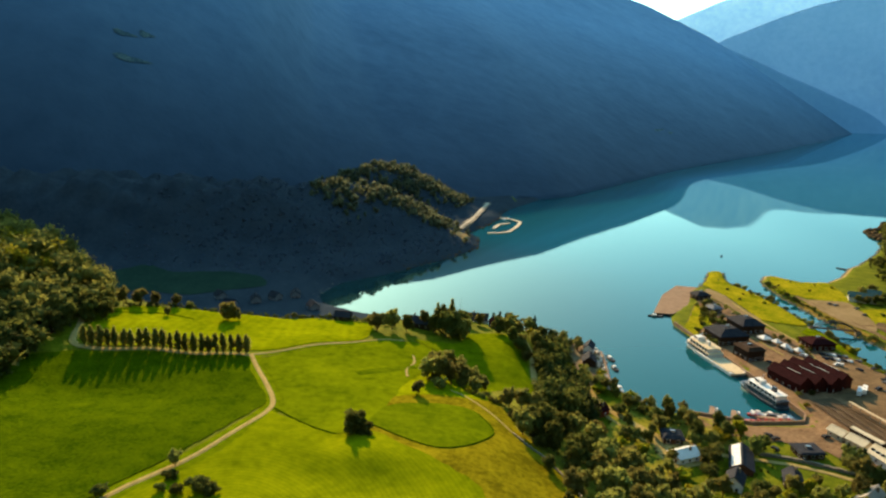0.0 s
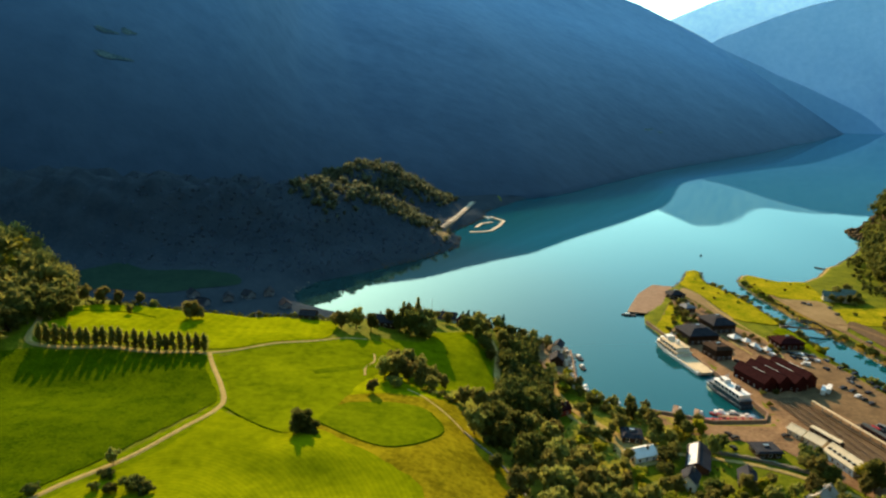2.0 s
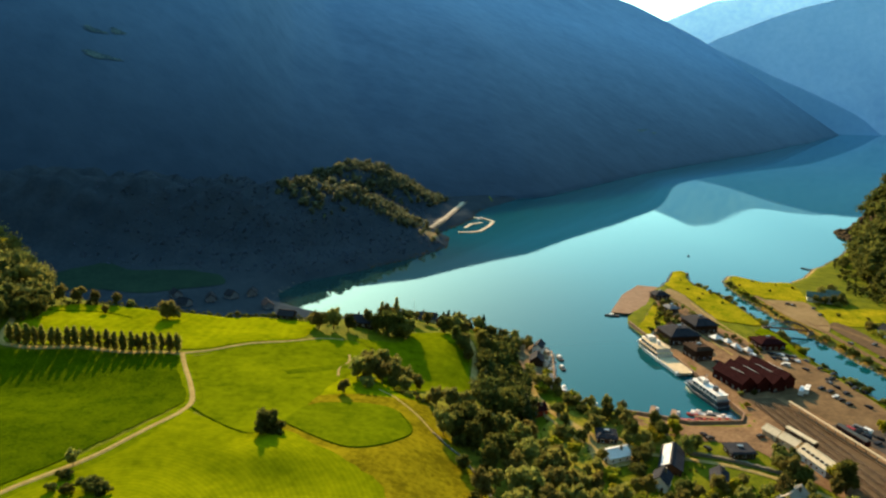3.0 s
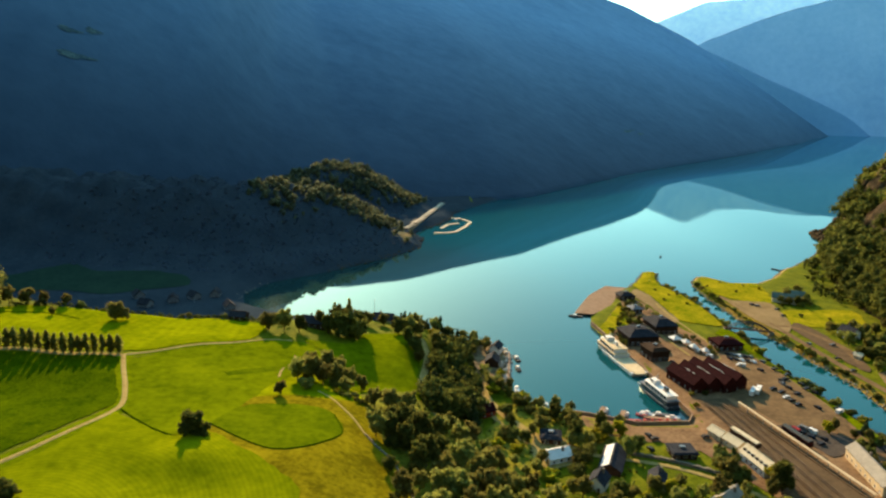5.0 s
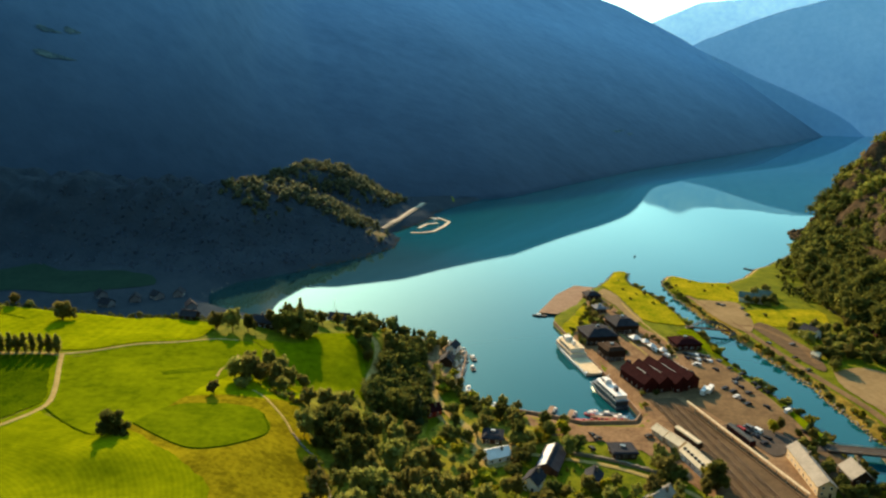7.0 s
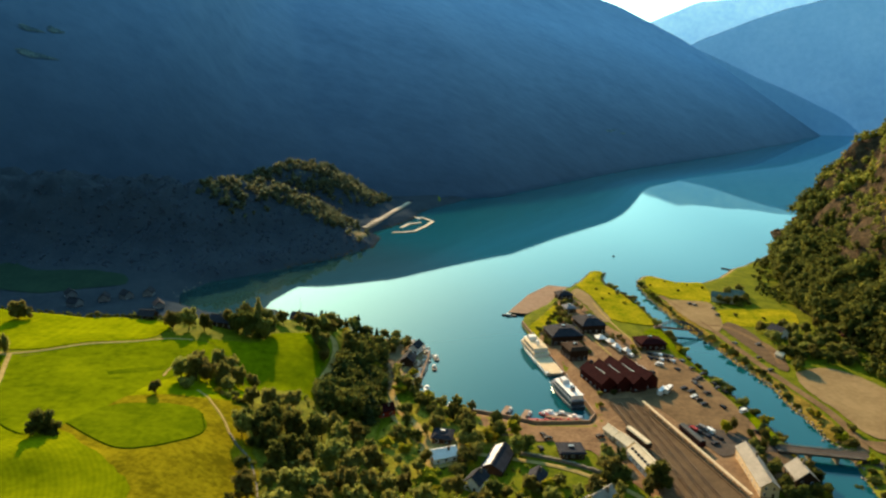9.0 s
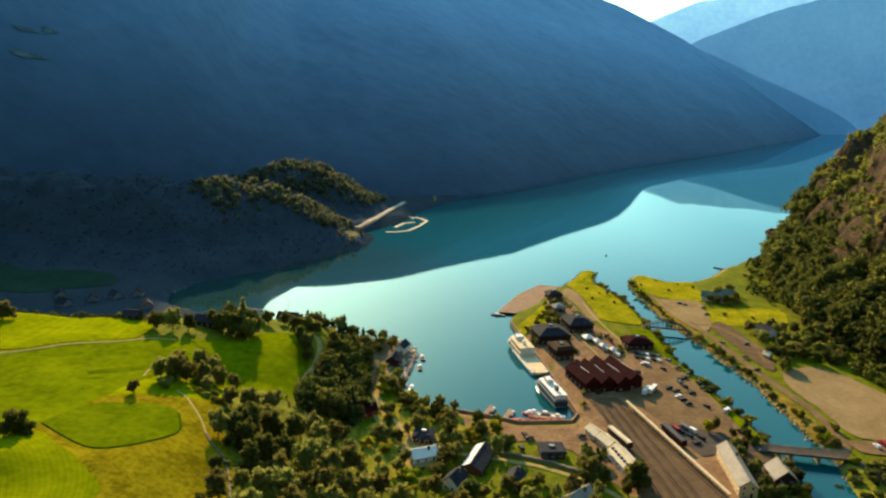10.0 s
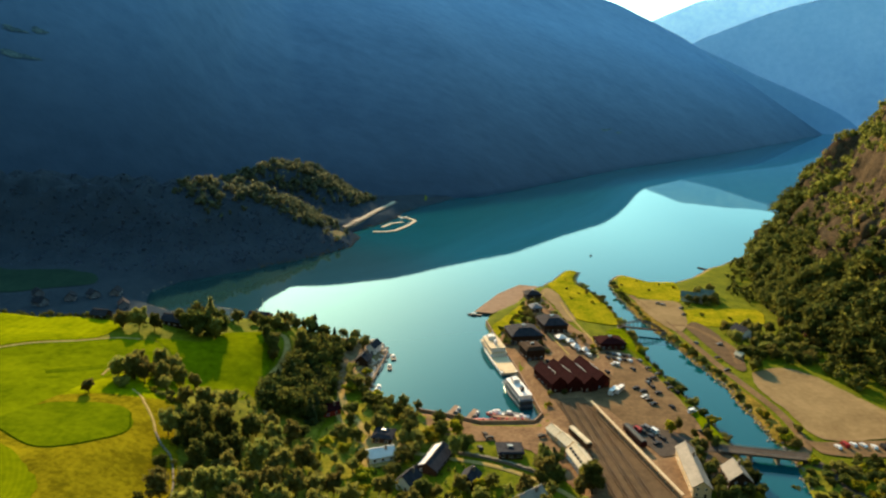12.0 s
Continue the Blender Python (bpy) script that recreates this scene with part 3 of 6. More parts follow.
mountain("mountain_east",
         [(480, 40, 8), (445, 200, 6), (415, 330, 4), (398, 430, 3), (404, 520, 3), (446, 640, 1), (513, 752, 0), (572, 862, 0), (645, 930, 0), (760, 1030, 0)],
         [(800, 20, 320), (780, 200, 320), (770, 340, 320), (760, 470, 310), (750, 580, 292), (774, 700, 308), (804, 840, 300), (830, 915, 250), (845, 975, 160), (850, 1060, 20)],
         "steep craggy hillside with autumn woods above the river mouth", CLIFF, 190, 84, (1.7, 1.7, 1.7, 1.7, 1.65, 1.5, 1.3, 1.2, 1.2, 1.2), 0.11, 70, seed=60, ledges=50)
# unseen slope added behind the camera to cut sky light from the south
mountain("mountain_south",
         [(-1500, 300, 60), (-1250, -50, 60), (-850, -350, 60), (-300, -520, 60), (250, -520, 30), (600, -350, 10), (820, -60, 8)],
         [(-2100, 400, 900), (-1850, -350, 960), (-1250, -900, 980), (-400, -1150, 980), (400, -1150, 940), (1100, -800, 860), (1400, -80, 700)],
         "unseen wooded slope added behind the camera to block sky light", SOUTH_SLOPE, 120, 40, 1.1, 0.05, 300, seed=70)


def slope_of(name):
    me = bpy.data.objects[name].data
    co = np.empty(len(me.vertices) * 3, np.float32)
    me.vertices.foreach_get("co", co)
    return co.reshape(-1, 3)


def clearing(near, ri, rj, nv, label, mat, on="mountain_west"):
    """A small open meadow on the mountainside, drawn on its slope, with light painted in. ri, rj: half its size in
    steps along and up the slope.
    """
    co = slope_of(on).reshape(-1, nv, 3)[:, 1:-1]
    i0, j0 = np.unravel_index(np.argmin(np.hypot(co[..., 0] - near[0], co[..., 1] - near[1])), co.shape[:2])
    ring, turns = np.linspace(0.02, 1, 7)[:, None], np.linspace(0, 2 * np.pi, 29)[None, :]
    edge = 1 + 0.25 * np.sin(3 * turns + 1) + 0.15 * np.sin(7 * turns)
    fi, fj = i0 + ri * ring * edge * np.cos(turns), j0 + rj * ring * edge * np.sin(turns)
    i, j = np.floor(fi).astype(int), np.floor(fj).astype(int)
    u, v = (fi - i)[..., None], (fj - j)[..., None]
    pts = (co[i, j] * (1 - u) + co[i + 1, j] * u) * (1 - v) + (co[i, j + 1] * (1 - u) + co[i + 1, j + 1] * u) * v
    pts[..., 2] += 1.5
    setting("clearing", array_mesh("clearing", pts.reshape(-1, 3), grid_faces(7, 29), mat, True), label)


# ---- fields, tracks, paving laid over the ground ----
def smooth_line(pts, step=3.0):
    pts = np.array(pts, float)
    pad = np.vstack([2 * pts[0] - pts[1], pts, 2 * pts[-1] - pts[-2]])
    out = []
    for i in range(1, len(pad) - 2):
        p0, p1, p2, p3 = pad[i - 1:i + 3]
        for k in np.arange(0, 1, step / max(step, np.linalg.norm(p2 - p1))):
            out.append(0.5 * (2 * p1 + (p2 - p0) * k + (2 * p0 - 5 * p1 + 4 * p2 - p3) * k * k + (3 * p1 - p0 - 3 * p2 + p3) * k ** 3))
    return np.array(out + [pts[-1]])


def inside(px, py, poly):
    return shore(np.asarray(px, float), np.asarray(py, float), [tuple(p) for p in poly]) > 0


def laid(name, outline, label, mat, lift=0.3, step=4.0, curved=True):
    """A patch of ground cover that follows the land, with a soft curved outline."""
    from mathutils.geometry import delaunay_2d_cdt
    edge = smooth_line(list(outline) + [outline[0]], min(step, 2.5))[:-1] if curved else np.array(outline, float)
    if curved:   # an uneven edge, as grass grows
        edge = edge + 0.7 * np.stack([lattice(edge[:, 0] / 3.1, edge[:, 1] / 3.1, 7), lattice(edge[:, 0] / 3.1, edge[:, 1] / 3.1, 8)], 1)
    x0, y0, x1, y1 = *edge.min(0), *edge.max(0)
    ix, iy = (a.ravel() for a in np.meshgrid(np.arange(x0, x1, step), np.arange(y0, y1, step)))
    keep = shore(ix, iy, [tuple(p) for p in edge]) > step * 0.4
    pts = [Vector(p) for p in edge] + [Vector(p) for p in zip(ix[keep], iy[keep])]
    n = len(edge)
    verts, _, faces = delaunay_2d_cdt(pts, [(i, (i + 1) % n) for i in range(n)], [], 1, 0.01)[:3]
    co = np.array([(v.x, v.y) for v in verts])
    xyz = np.column_stack([co, ground(co[:, 0], co[:, 1]) + lift])
    return setting(name, array_mesh(name, xyz, [f for f in faces if len(f) == 3], mat, True), label)


def track(name, pts, width, label, mat=TRACK, lift=0.5):
    mid = smooth_line(pts)
    way = np.gradient(mid, axis=0)
    side = np.stack([-way[:, 1], way[:, 0]], -1) / np.linalg.norm(way, axis=1)[:, None]
    rows = [mid + side * width * k for k in (-0.5, -0.17, 0.17, 0.5)]
    rows = np.stack([np.column_stack([r, ground(r[:, 0], r[:, 1]) + lift - (0.25 if i in (0, 3) else 0)]) for i, r in enumerate(rows)], 1)
    return setting(name, array_mesh(name, rows.reshape(-1, 3), grid_faces(len(mid), 4), mat, True), label)


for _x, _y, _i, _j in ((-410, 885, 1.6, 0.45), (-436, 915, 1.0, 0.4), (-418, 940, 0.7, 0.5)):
    clearing((_x, _y), _i, _j, 92, "grassy clearing high on the mountainside, pale light painted in", PASTURE)
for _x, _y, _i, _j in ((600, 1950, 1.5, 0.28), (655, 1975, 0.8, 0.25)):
    clearing((_x, _y), _i, _j, 92, "small clearing on the mountainside, pale light painted in", PASTURE)
# dark sheet that paints the mountain's shade over valley and knoll
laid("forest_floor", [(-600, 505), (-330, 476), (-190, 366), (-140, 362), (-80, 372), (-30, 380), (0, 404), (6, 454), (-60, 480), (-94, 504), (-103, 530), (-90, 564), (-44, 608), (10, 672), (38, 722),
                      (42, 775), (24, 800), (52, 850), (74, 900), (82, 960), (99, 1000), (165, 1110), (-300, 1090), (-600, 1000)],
     "valley floor and knoll with mountain shade painted in", SHADED_FLOOR, 1.3, 5, False)
laid("field", [(-330, 520), (-290, 545), (-262, 562), (-236, 552), (-190, 556), (-160, 548), (-150, 526), (-176, 512), (-205, 498), (-240, 505), (-290, 500)], "green hay field with mountain shade painted in", SHADE_FIELD, 1.7, 5)
laid("field", [(-160, 274), (-125, 281), (-92, 286), (-84, 271), (-74, 252), (-68, 237), (-70, 226), (-75, 212), (-83, 192), (-93, 170), (-108, 145),
               (-160, 130), (-250, 150), (-235, 225), (-185, 262)], "deep green hay meadow on the hillside bench", MEADOW_DEEP)
laid("field", [(-158, 281), (-125, 288), (-90, 294), (-67, 308), (-41, 328), (-42, 356), (-71, 361), (-96, 360), (-140, 352), (-173, 338), (-170, 298)],
     "bright mown meadow along the rim of the bench", MEADOW_LIT)
laid("field", [(-85, 286), (-66, 300), (-38, 320), (-12, 330), (0, 305), (-14, 275), (-20, 248), (-26, 222), (-35, 212.5), (-49, 220.5), (-61, 230), (-62, 240), (-68, 254), (-78, 273)],
     "green meadow between two farm tracks", MEADOW_MID)
laid("field", [(-64, 229), (-49, 219.5), (-35, 211.5), (-27, 217), (-14, 209), (3, 196), (16, 178), (15, 135), (-60, 125), (-94, 140), (-86, 168), (-72, 192), (-66, 212)],
     "bright mown meadow with mowing stripes", MEADOW_ARCS)
laid("field", [(-26, 222), (-22, 240), (-12, 247), (4, 247), (16, 242), (21, 227), (13, 212), (1, 207), (-12, 213)], "oval green meadow on the slope", MEADOW_OVAL, 0.36)
laid("field", [(-28, 220), (-24, 246), (-14, 256), (8, 258), (25, 260), (37, 237), (47, 207), (46, 165), (30, 150), (12, 176), (-4, 196), (-18, 207)],
     "yellowed dry grass round the oval meadow", MEADOW_DRY, 0.24)
laid("field", [(-30, 250), (-22, 270), (-12, 290), (2, 306), (14, 304), (26, 292), (34, 272), (26, 256), (10, 258), (-12, 255)], "sunny meadow under scattered trees", MEADOW_LIT, 0.2)
laid("field", [(-16, 336), (8, 342), (15, 364), (36, 371), (47, 352), (46, 325), (50, 300), (40, 290), (30, 300), (22, 290), (8, 300), (4, 315)], "sloping lawn among trees", MEADOW_MID)
laid("forest_floor", [(24, 264), (34, 240), (46, 212), (54, 180), (60, 140), (86, 140), (88, 210), (84, 250), (80, 284), (80, 298), (80, 330), (76, 352), (62, 356), (55, 340), (52, 300), (40, 302), (22, 292)],
     "shady ground under the trees on the slope", SLOPE_FLOOR, 0.35, 5)
laid("garden_ground", [(82, 300), (92, 312), (100, 296), (112, 278), (106, 262), (92, 252), (80, 256), (80, 280)], "sunny rough grass among garden trees", GARDEN, 0.42, 5)
# two darker ground covers that paint in the shade round the bridge
laid("yard", [(257, 300), (270, 296), (276, 282), (279, 262), (276, 236), (257, 236)], "dark ground by the road bridge, in place of tree shadows", BALLAST, 0.6, 5)
laid("riverbank", [(301, 275), (311, 277), (313, 262), (312, 235), (308, 205), (294, 205), (299, 254)], "rough bank below the road bridge, shade painted in", SLOPE_FLOOR, 0.5, 5)
# outlines of the crest patches whose sunlight is painted
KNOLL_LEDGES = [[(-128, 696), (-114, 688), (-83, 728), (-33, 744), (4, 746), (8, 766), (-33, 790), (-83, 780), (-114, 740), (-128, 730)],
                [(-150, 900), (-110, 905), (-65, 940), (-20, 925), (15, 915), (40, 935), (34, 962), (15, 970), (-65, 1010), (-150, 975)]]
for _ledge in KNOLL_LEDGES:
    laid("grassy_ledge", _ledge, "grassy ledge along the knoll crest, sunlight painted in", LIT_LEDGE, 0.6, 4)
track("verge", [(-110, 120), (-92, 163), (-87, 173), (-77, 192), (-69, 213), (-65, 226), (-65, 237), (-72, 254), (-82, 274), (-89, 289)], 9, "grassy verge of the farm track", MEADOW_MID, 0.22)
track("verge", [(-89, 289), (-67, 304), (-39, 324), (-20, 330)], 7, "grassy verge of the farm track", MEADOW_MID, 0.22)
track("road", [(-110, 120), (-92, 163), (-87, 173), (-77, 192), (-69, 213), (-65, 226), (-65, 237), (-72, 254), (-82, 274), (-89, 289)], 2.0, "pale gravel farm track curving between meadows")
track("road", [(-89, 289), (-67, 304), (-39, 324), (-20, 330)], 2.2, "narrow gravel track across the meadow")
track("road", [(-89, 288), (-125, 284), (-158, 278), (-167, 280), (-171, 288), (-174, 298), (-180, 312)], 3.0, "gravel track beside a row of young trees")
track("path", [(-63, 231), (-49, 220), (-36, 212)], 0.9, "dark field boundary strip", MEADOW_DEEP, 0.5)
track("path", [(-26, 222), (-12, 213), (1, 207), (13, 212), (21, 227), (16, 242)], 0.7, "dark grassy ditch along the oval meadow", MEADOW_DEEP, 0.55)
track("path", [(-172, 326), (-153, 336), (-133, 334)], 1.6, "dark grassy ditch along the rim", MEADOW_DEEP, 0.6)
track("path", [(-15, 280), (-16, 290), (-13, 300), (-14, 309)], 1.3, "sandy path up to the lawn")
track("path", [(5, 267), (12, 260), (16, 254), (24, 243), (29, 234)], 1.1, "narrow path along the edge of the dry meadow", TRACK, 0.45)
track("path", [(-38, 276), (-23, 287), (-13, 295)], 7.0, "broad darker green strip across the meadow", MEADOW_OVAL, 0.5)
track("road", [(40, 372), (48, 366), (51, 350), (49, 316), (54, 295), (58, 287)], 3.5, "lane winding down between trees")
track("road", [(93, 400), (90, 380), (85, 355), (84, 326), (88, 310), (100, 288), (111, 285), (130, 278), (147, 274), (162, 270), (177, 262), (194, 247), (205, 225)], 2.8, "sandy lane along the foot of the slope")
track("path", [(83, 344), (86, 331), (92, 316), (99, 304), (106, 294), (112, 288)], 4.5, "worn sandy drive down to the gardens", TRACK, 0.62)
laid("yard", [(104, 292), (112, 296), (122, 288), (124, 276), (116, 268), (106, 266), (101, 278)], "sunny sandy yard round the white house", TRACK, 0.52, 3)
laid("rocky_ground", [(80, 345), (97, 354), (101, 392), (102, 408), (92, 422), (76, 424), (66, 404), (74, 372)], "stony brown ground on the rocky point", SHORE_EARTH, 0.4, 4)
laid("garden_ground", [(86, 306), (100, 292), (124, 286), (146, 280), (150, 300), (138, 314), (120, 318), (98, 330)], "dry garden ground by the shore", GARDEN, 0.3, 5)
laid("pavement", [(177.6, 434), (186.0, 380), (193.0, 322), (187.4, 313.9), (160, 311.9), (143, 318.6), (127, 323.5), (130, 308), (140, 290), (165, 291), (182, 283), (192, 262), (203, 240), (216, 236), (246, 240), (262, 282), (272, 300),
                  (272, 340), (268, 380), (264, 402), (248, 430), (236, 455), (230, 480), (226, 520), (218, 540), (206, 520), (196, 500), (182, 470)],
     "brown gravel quay and yard", QUAY, 0.3, 5, False)
laid("parking", [(222, 345), (243, 374), (246, 402), (262, 398), (270, 356), (272, 318), (262, 292), (248, 288), (236, 307)], "dusty car park beside the river", PARKING, 0.5, 5, False)
laid("lawn", [(240, 478), (252, 470), (271, 470), (272, 516), (267, 550), (258, 578), (262, 603), (268, 627), (259, 628), (244, 596), (233, 575), (238, 540), (240, 510)], "yellow-green lawn on the headland", LAWN, 0.5, 5)
laid("lawn", [(272, 404), (274, 440), (271, 466), (256, 450), (262, 430), (268, 400), (272, 360), (277, 336), (279, 300), (270, 296), (274, 330), (272, 365)], "grass strip along the river", MEADOW_MID, 0.55, 4, False)
laid("lawn", [(182, 470), (196, 498), (206, 516), (200, 470), (188, 455), (177, 440), (174, 455)], "grass beside the timber pier", LAWN, 0.55, 4)
laid("lawn", [(302, 598), (312, 610), (331, 592), (352, 592), (346, 555), (335, 528), (312, 535), (296, 560)], "yellow-green lawn at the river mouth", LAWN, 0.4, 5)
laid("lawn", [(332, 506), (360, 512), (392, 510), (384, 480), (372, 470), (324, 471)], "mown lawn below the hillside", LAWN, 0.4, 5)
laid("pavement", [(299, 533), (318, 532), (334, 528), (331, 505), (322, 470), (310, 455), (303, 470), (299, 500)], "gravel yard by the footbridge", SANDY, 0.5, 5)
track("road", [(300, 545), (306, 500), (309, 470), (312, 431), (314, 395), (318, 358), (321, 324), (316, 292), (302, 282)], 5, "sandy riverside road", PARKING)
laid("riverbank", [(299, 520), (303, 470), (306, 430), (309, 395), (313, 360), (316, 325), (312, 300), (307, 300), (305, 341), (306, 362), (302, 400), (299, 428), (295, 457), (291, 500), (293, 530)],
     "rusty tall grass on the river bank", BANK, 0.3, 4)
laid("pavement", [(318, 466), (330, 476), (336, 454), (334, 420), (331, 392), (325, 384), (321, 400), (320, 440)], "gravel lane and yards beside gardens", BALLAST, 0.42, 5)
track("road", [(310, 468), (322, 465), (332, 440), (334, 420), (328, 395)], 8, "gravel lane between gardens", PARKING)
track("path", [(226, 545), (208, 491), (211, 462), (216, 435), (222, 405)], 1.6, "pale footpath past the dark roofs", TRACK, 0.75)
track("path", [(236, 520), (237, 486), (240, 455), (243, 430), (240, 400)], 1.6, "pale footpath along the lawn", TRACK, 0.75)
track("beach", [(298, 602), (308, 613), (331, 597), (355, 597), (383, 620), (411, 654), (428, 667)], 5, "sandy shore of the river mouth", TRACK, 0.35)
laid("playing_field", [(330, 382), (352, 390), (366, 380), (376, 350), (384, 318), (366, 304), (330, 300), (326, 330), (324, 360)], "bare sandy playing field", SANDY, 0.45, 5)
laid("pavement", [(318, 300), (330, 297), (366, 300), (384, 296), (380, 284), (340, 284), (322, 286)], "parking strip beside the playing field", PARKING, 0.5, 5)
laid("parking", [(232, 310), (243, 311), (256, 304), (266, 292), (262, 276), (252, 284), (243, 280), (238, 292)], "dark asphalt yard beside the station", ASPHALT, 0.62, 5)
laid("pavement", [(221, 543), (231, 560), (237, 542), (238, 510), (240, 478), (232, 474), (229, 510)], "sandy walk beside the park lawn", SANDY, 0.56, 5)
laid("railway_bed", [(201, 338), (218, 342), (221, 332), (240, 246), (242, 215), (206, 215), (209, 246), (208, 300)], "brown railway ballast", BALLAST, 0.55, 5, False)


# ---- trees ----
_ball = bmesh.new()
bmesh.ops.create_icosphere(_ball, subdivisions=2, radius=1)
_ball.verts.ensure_lookup_table()
BALL_V = np.array([v.co[:] for v in _ball.verts])
BALL_F = np.array([[v.index for v in f.verts] for f in _ball.faces])
_ball.free()
_ball = bmesh.new()
bmesh.ops.create_icosphere(_ball, subdivisions=1, radius=1)
LUMP_V = np.array([v.co[:] for v in _ball.verts])
LUMP_F = np.array([[v.index for v in f.verts] for f in _ball.faces])
_ball.free()


def clump(rng, centre, size, n_leaves, leaf, ball_v=BALL_V, ball_f=BALL_F):
    """A ragged lump of foliage: an uneven core with loose leaf sprays about it. Triangles only."""
    core = ball_v * (0.62 + 0.30 * rng.rand(len(ball_v), 1)) * size + centre
    way = rng.normal(size=(n_leaves, 3))
    way /= np.linalg.norm(way, axis=1)[:, None]
    mid = centre + way * size * rng.uniform(0.7, 1.12, (n_leaves, 1))
    a, b = rng.normal(size=(2, n_leaves, 3)) * leaf
    tri = np.stack([mid + a, mid + b, mid - (a + b) * 0.6], 1).reshape(-1, 3)
    return np.vstack([core, tri]), np.vstack([ball_f, len(core) + np.arange(n_leaves * 3).reshape(-1, 3)])


def join(pieces):
    verts, faces, k = [], [], 0
    for v, f in pieces:
        verts.append(v)
        faces.append(f + k)
        k += len(v)
    return np.vstack(verts), np.vstack(faces)


def crown_mesh(kind, seed, mat):
    rng, pieces = np.random.RandomState(seed), []
    if kind == "spruce":
        for k in range(9):
            z = 0.12 + 0.095 * k
            r = 0.21 * (1 - k / 9.3) + 0.015
            for j in range(max(1, 6 - k // 2)):
                a = rng.uniform(0, 6.28)
                pieces.append(clump(rng, np.array([math.cos(a) * r * 0.6, math.sin(a) * r * 0.6, z]), np.array([r * 0.6, r * 0.6, 0.075]), 14, 0.028))
    elif kind == "column":
        for k in range(7):
            z = 0.17 + 0.115 * k
            r = (0.13, 0.17, 0.19, 0.19, 0.17, 0.13, 0.07)[k]
            for j in range(3):
                a = rng.uniform(0, 6.28)
                pieces.append(clump(rng, np.array([math.cos(a) * r * 0.4, math.sin(a) * r * 0.4, z]), np.array([r * 0.75, r * 0.75, 0.10]), 50, 0.028, LUMP_V, LUMP_F))
    else:
        wide, low, tall = {"round": (0.34, 0.52, 0.38), "bush": (0.50, 0.40, 0.24), "oval": (0.29, 0.49, 0.45)}[kind]
        for lobe in range(11):   # boughs of uneven reach, each hung with small sprays of leaves
            way = rng.normal(size=3) * (1, 1, 0.9)
            way /= np.linalg.norm(way)
            bough = np.array([0, 0, low]) + way * (wide, wide, tall) * rng.uniform(0.28, 0.74)
            bough[:2] *= 1.12 - 0.55 * max(0.0, way[2])   # narrower towards the top
            for k in range(6):
                off = rng.normal(size=3) * (0.085, 0.085, 0.075)
                pieces.append(clump(rng, bough + off, np.array([1, 1, 0.8]) * rng.uniform(0.065, 0.125), 48, 0.030, LUMP_V * 0.78, LUMP_F))
        pieces.append(clump(rng, np.array([0, 0, low]), np.array([wide * 0.6, wide * 0.6, tall * 0.7]), 30, 0.03))
    return array_mesh("crown", *join(pieces), mat)


def trunk_mesh(kind, seed):
    rng, s = np.random.RandomState(seed), Solid()
    top = 0.92 if kind == "spruce" else 0.6
    s.tube((0, 0, -0.06), (0.01, 0.01, top), 0.028 if kind != "bush" else 0.02, 0.008, 7)
    if kind != "spruce":
        for k in range(4):
            a, z = rng.uniform(0, 6.28), 0.22 + 0.07 * k
            s.tube((0, 0, z), (math.cos(a) * 0.2, math.sin(a) * 0.2, z + 0.2), 0.013, 0.004, 5)
    return s.mesh("trunk", BARK)


KINDS = {}
for _kind, _mats in (("round", (LEAF, LEAF, LEAF, LEAF_PALE, LEAF, LEAF, LEAF)), ("bush", (LEAF, LEAF_DARK, LEAF_PALE, LEAF_DARK, LEAF)), ("oval", (LEAF_DARK, LEAF_DARK, LEAF, LEAF_DARK)), ("spruce", (NEEDLE, NEEDLE)), ("column", (LEAF_YOUNG, LEAF_YOUNG, LEAF_YOUNG))):
    KINDS[_kind] = [(crown_mesh(_kind, 100 + 7 * i, m), trunk_mesh(_kind, 200 + i), m) for i, m in enumerate(_mats)]
LABELS = {"oval": "tall oval-crowned dark green tree", "round": "leafy olive-green broadleaved tree", "bush": "low spreading green bush", "spruce": "dark pointed spruce tree", "column": "young slim tree in a planted row"}


def tree(x, y, tall, kind="round", pick=None, rng=random, label="", group="", sink=0.0, spread=None):
    crown, trunk, m = KINDS[kind][rng.randrange(len(KINDS[kind])) if pick is None else pick]
    wide = tall * (rng.uniform(0.68, 1.0) if kind == "round" else rng.uniform(0.6, 0.8) if kind == "column" else rng.uniform(0.72, 1.0) if kind == "oval" else rng.uniform(0.85, 1.2))
    wide = tall * spread if spread else wide
    at = Matrix.LocRotScale((x, y, high(x, y) - sink), Euler((rng.uniform(-0.04, 0.04), rng.uniform(-0.04, 0.04), rng.uniform(0, 6.28))), (wide, wide, tall))
    tint = " with yellowing leaves" if m is LEAF_PALE else ""
    ob = thing("bush" if kind == "bush" else "tree", label or LABELS[kind] + tint, "bush" if kind == "bush" else "tree", group, at)
    part("trunk", trunk, None, ob)
    part("crown", crown, None, ob)
    return ob


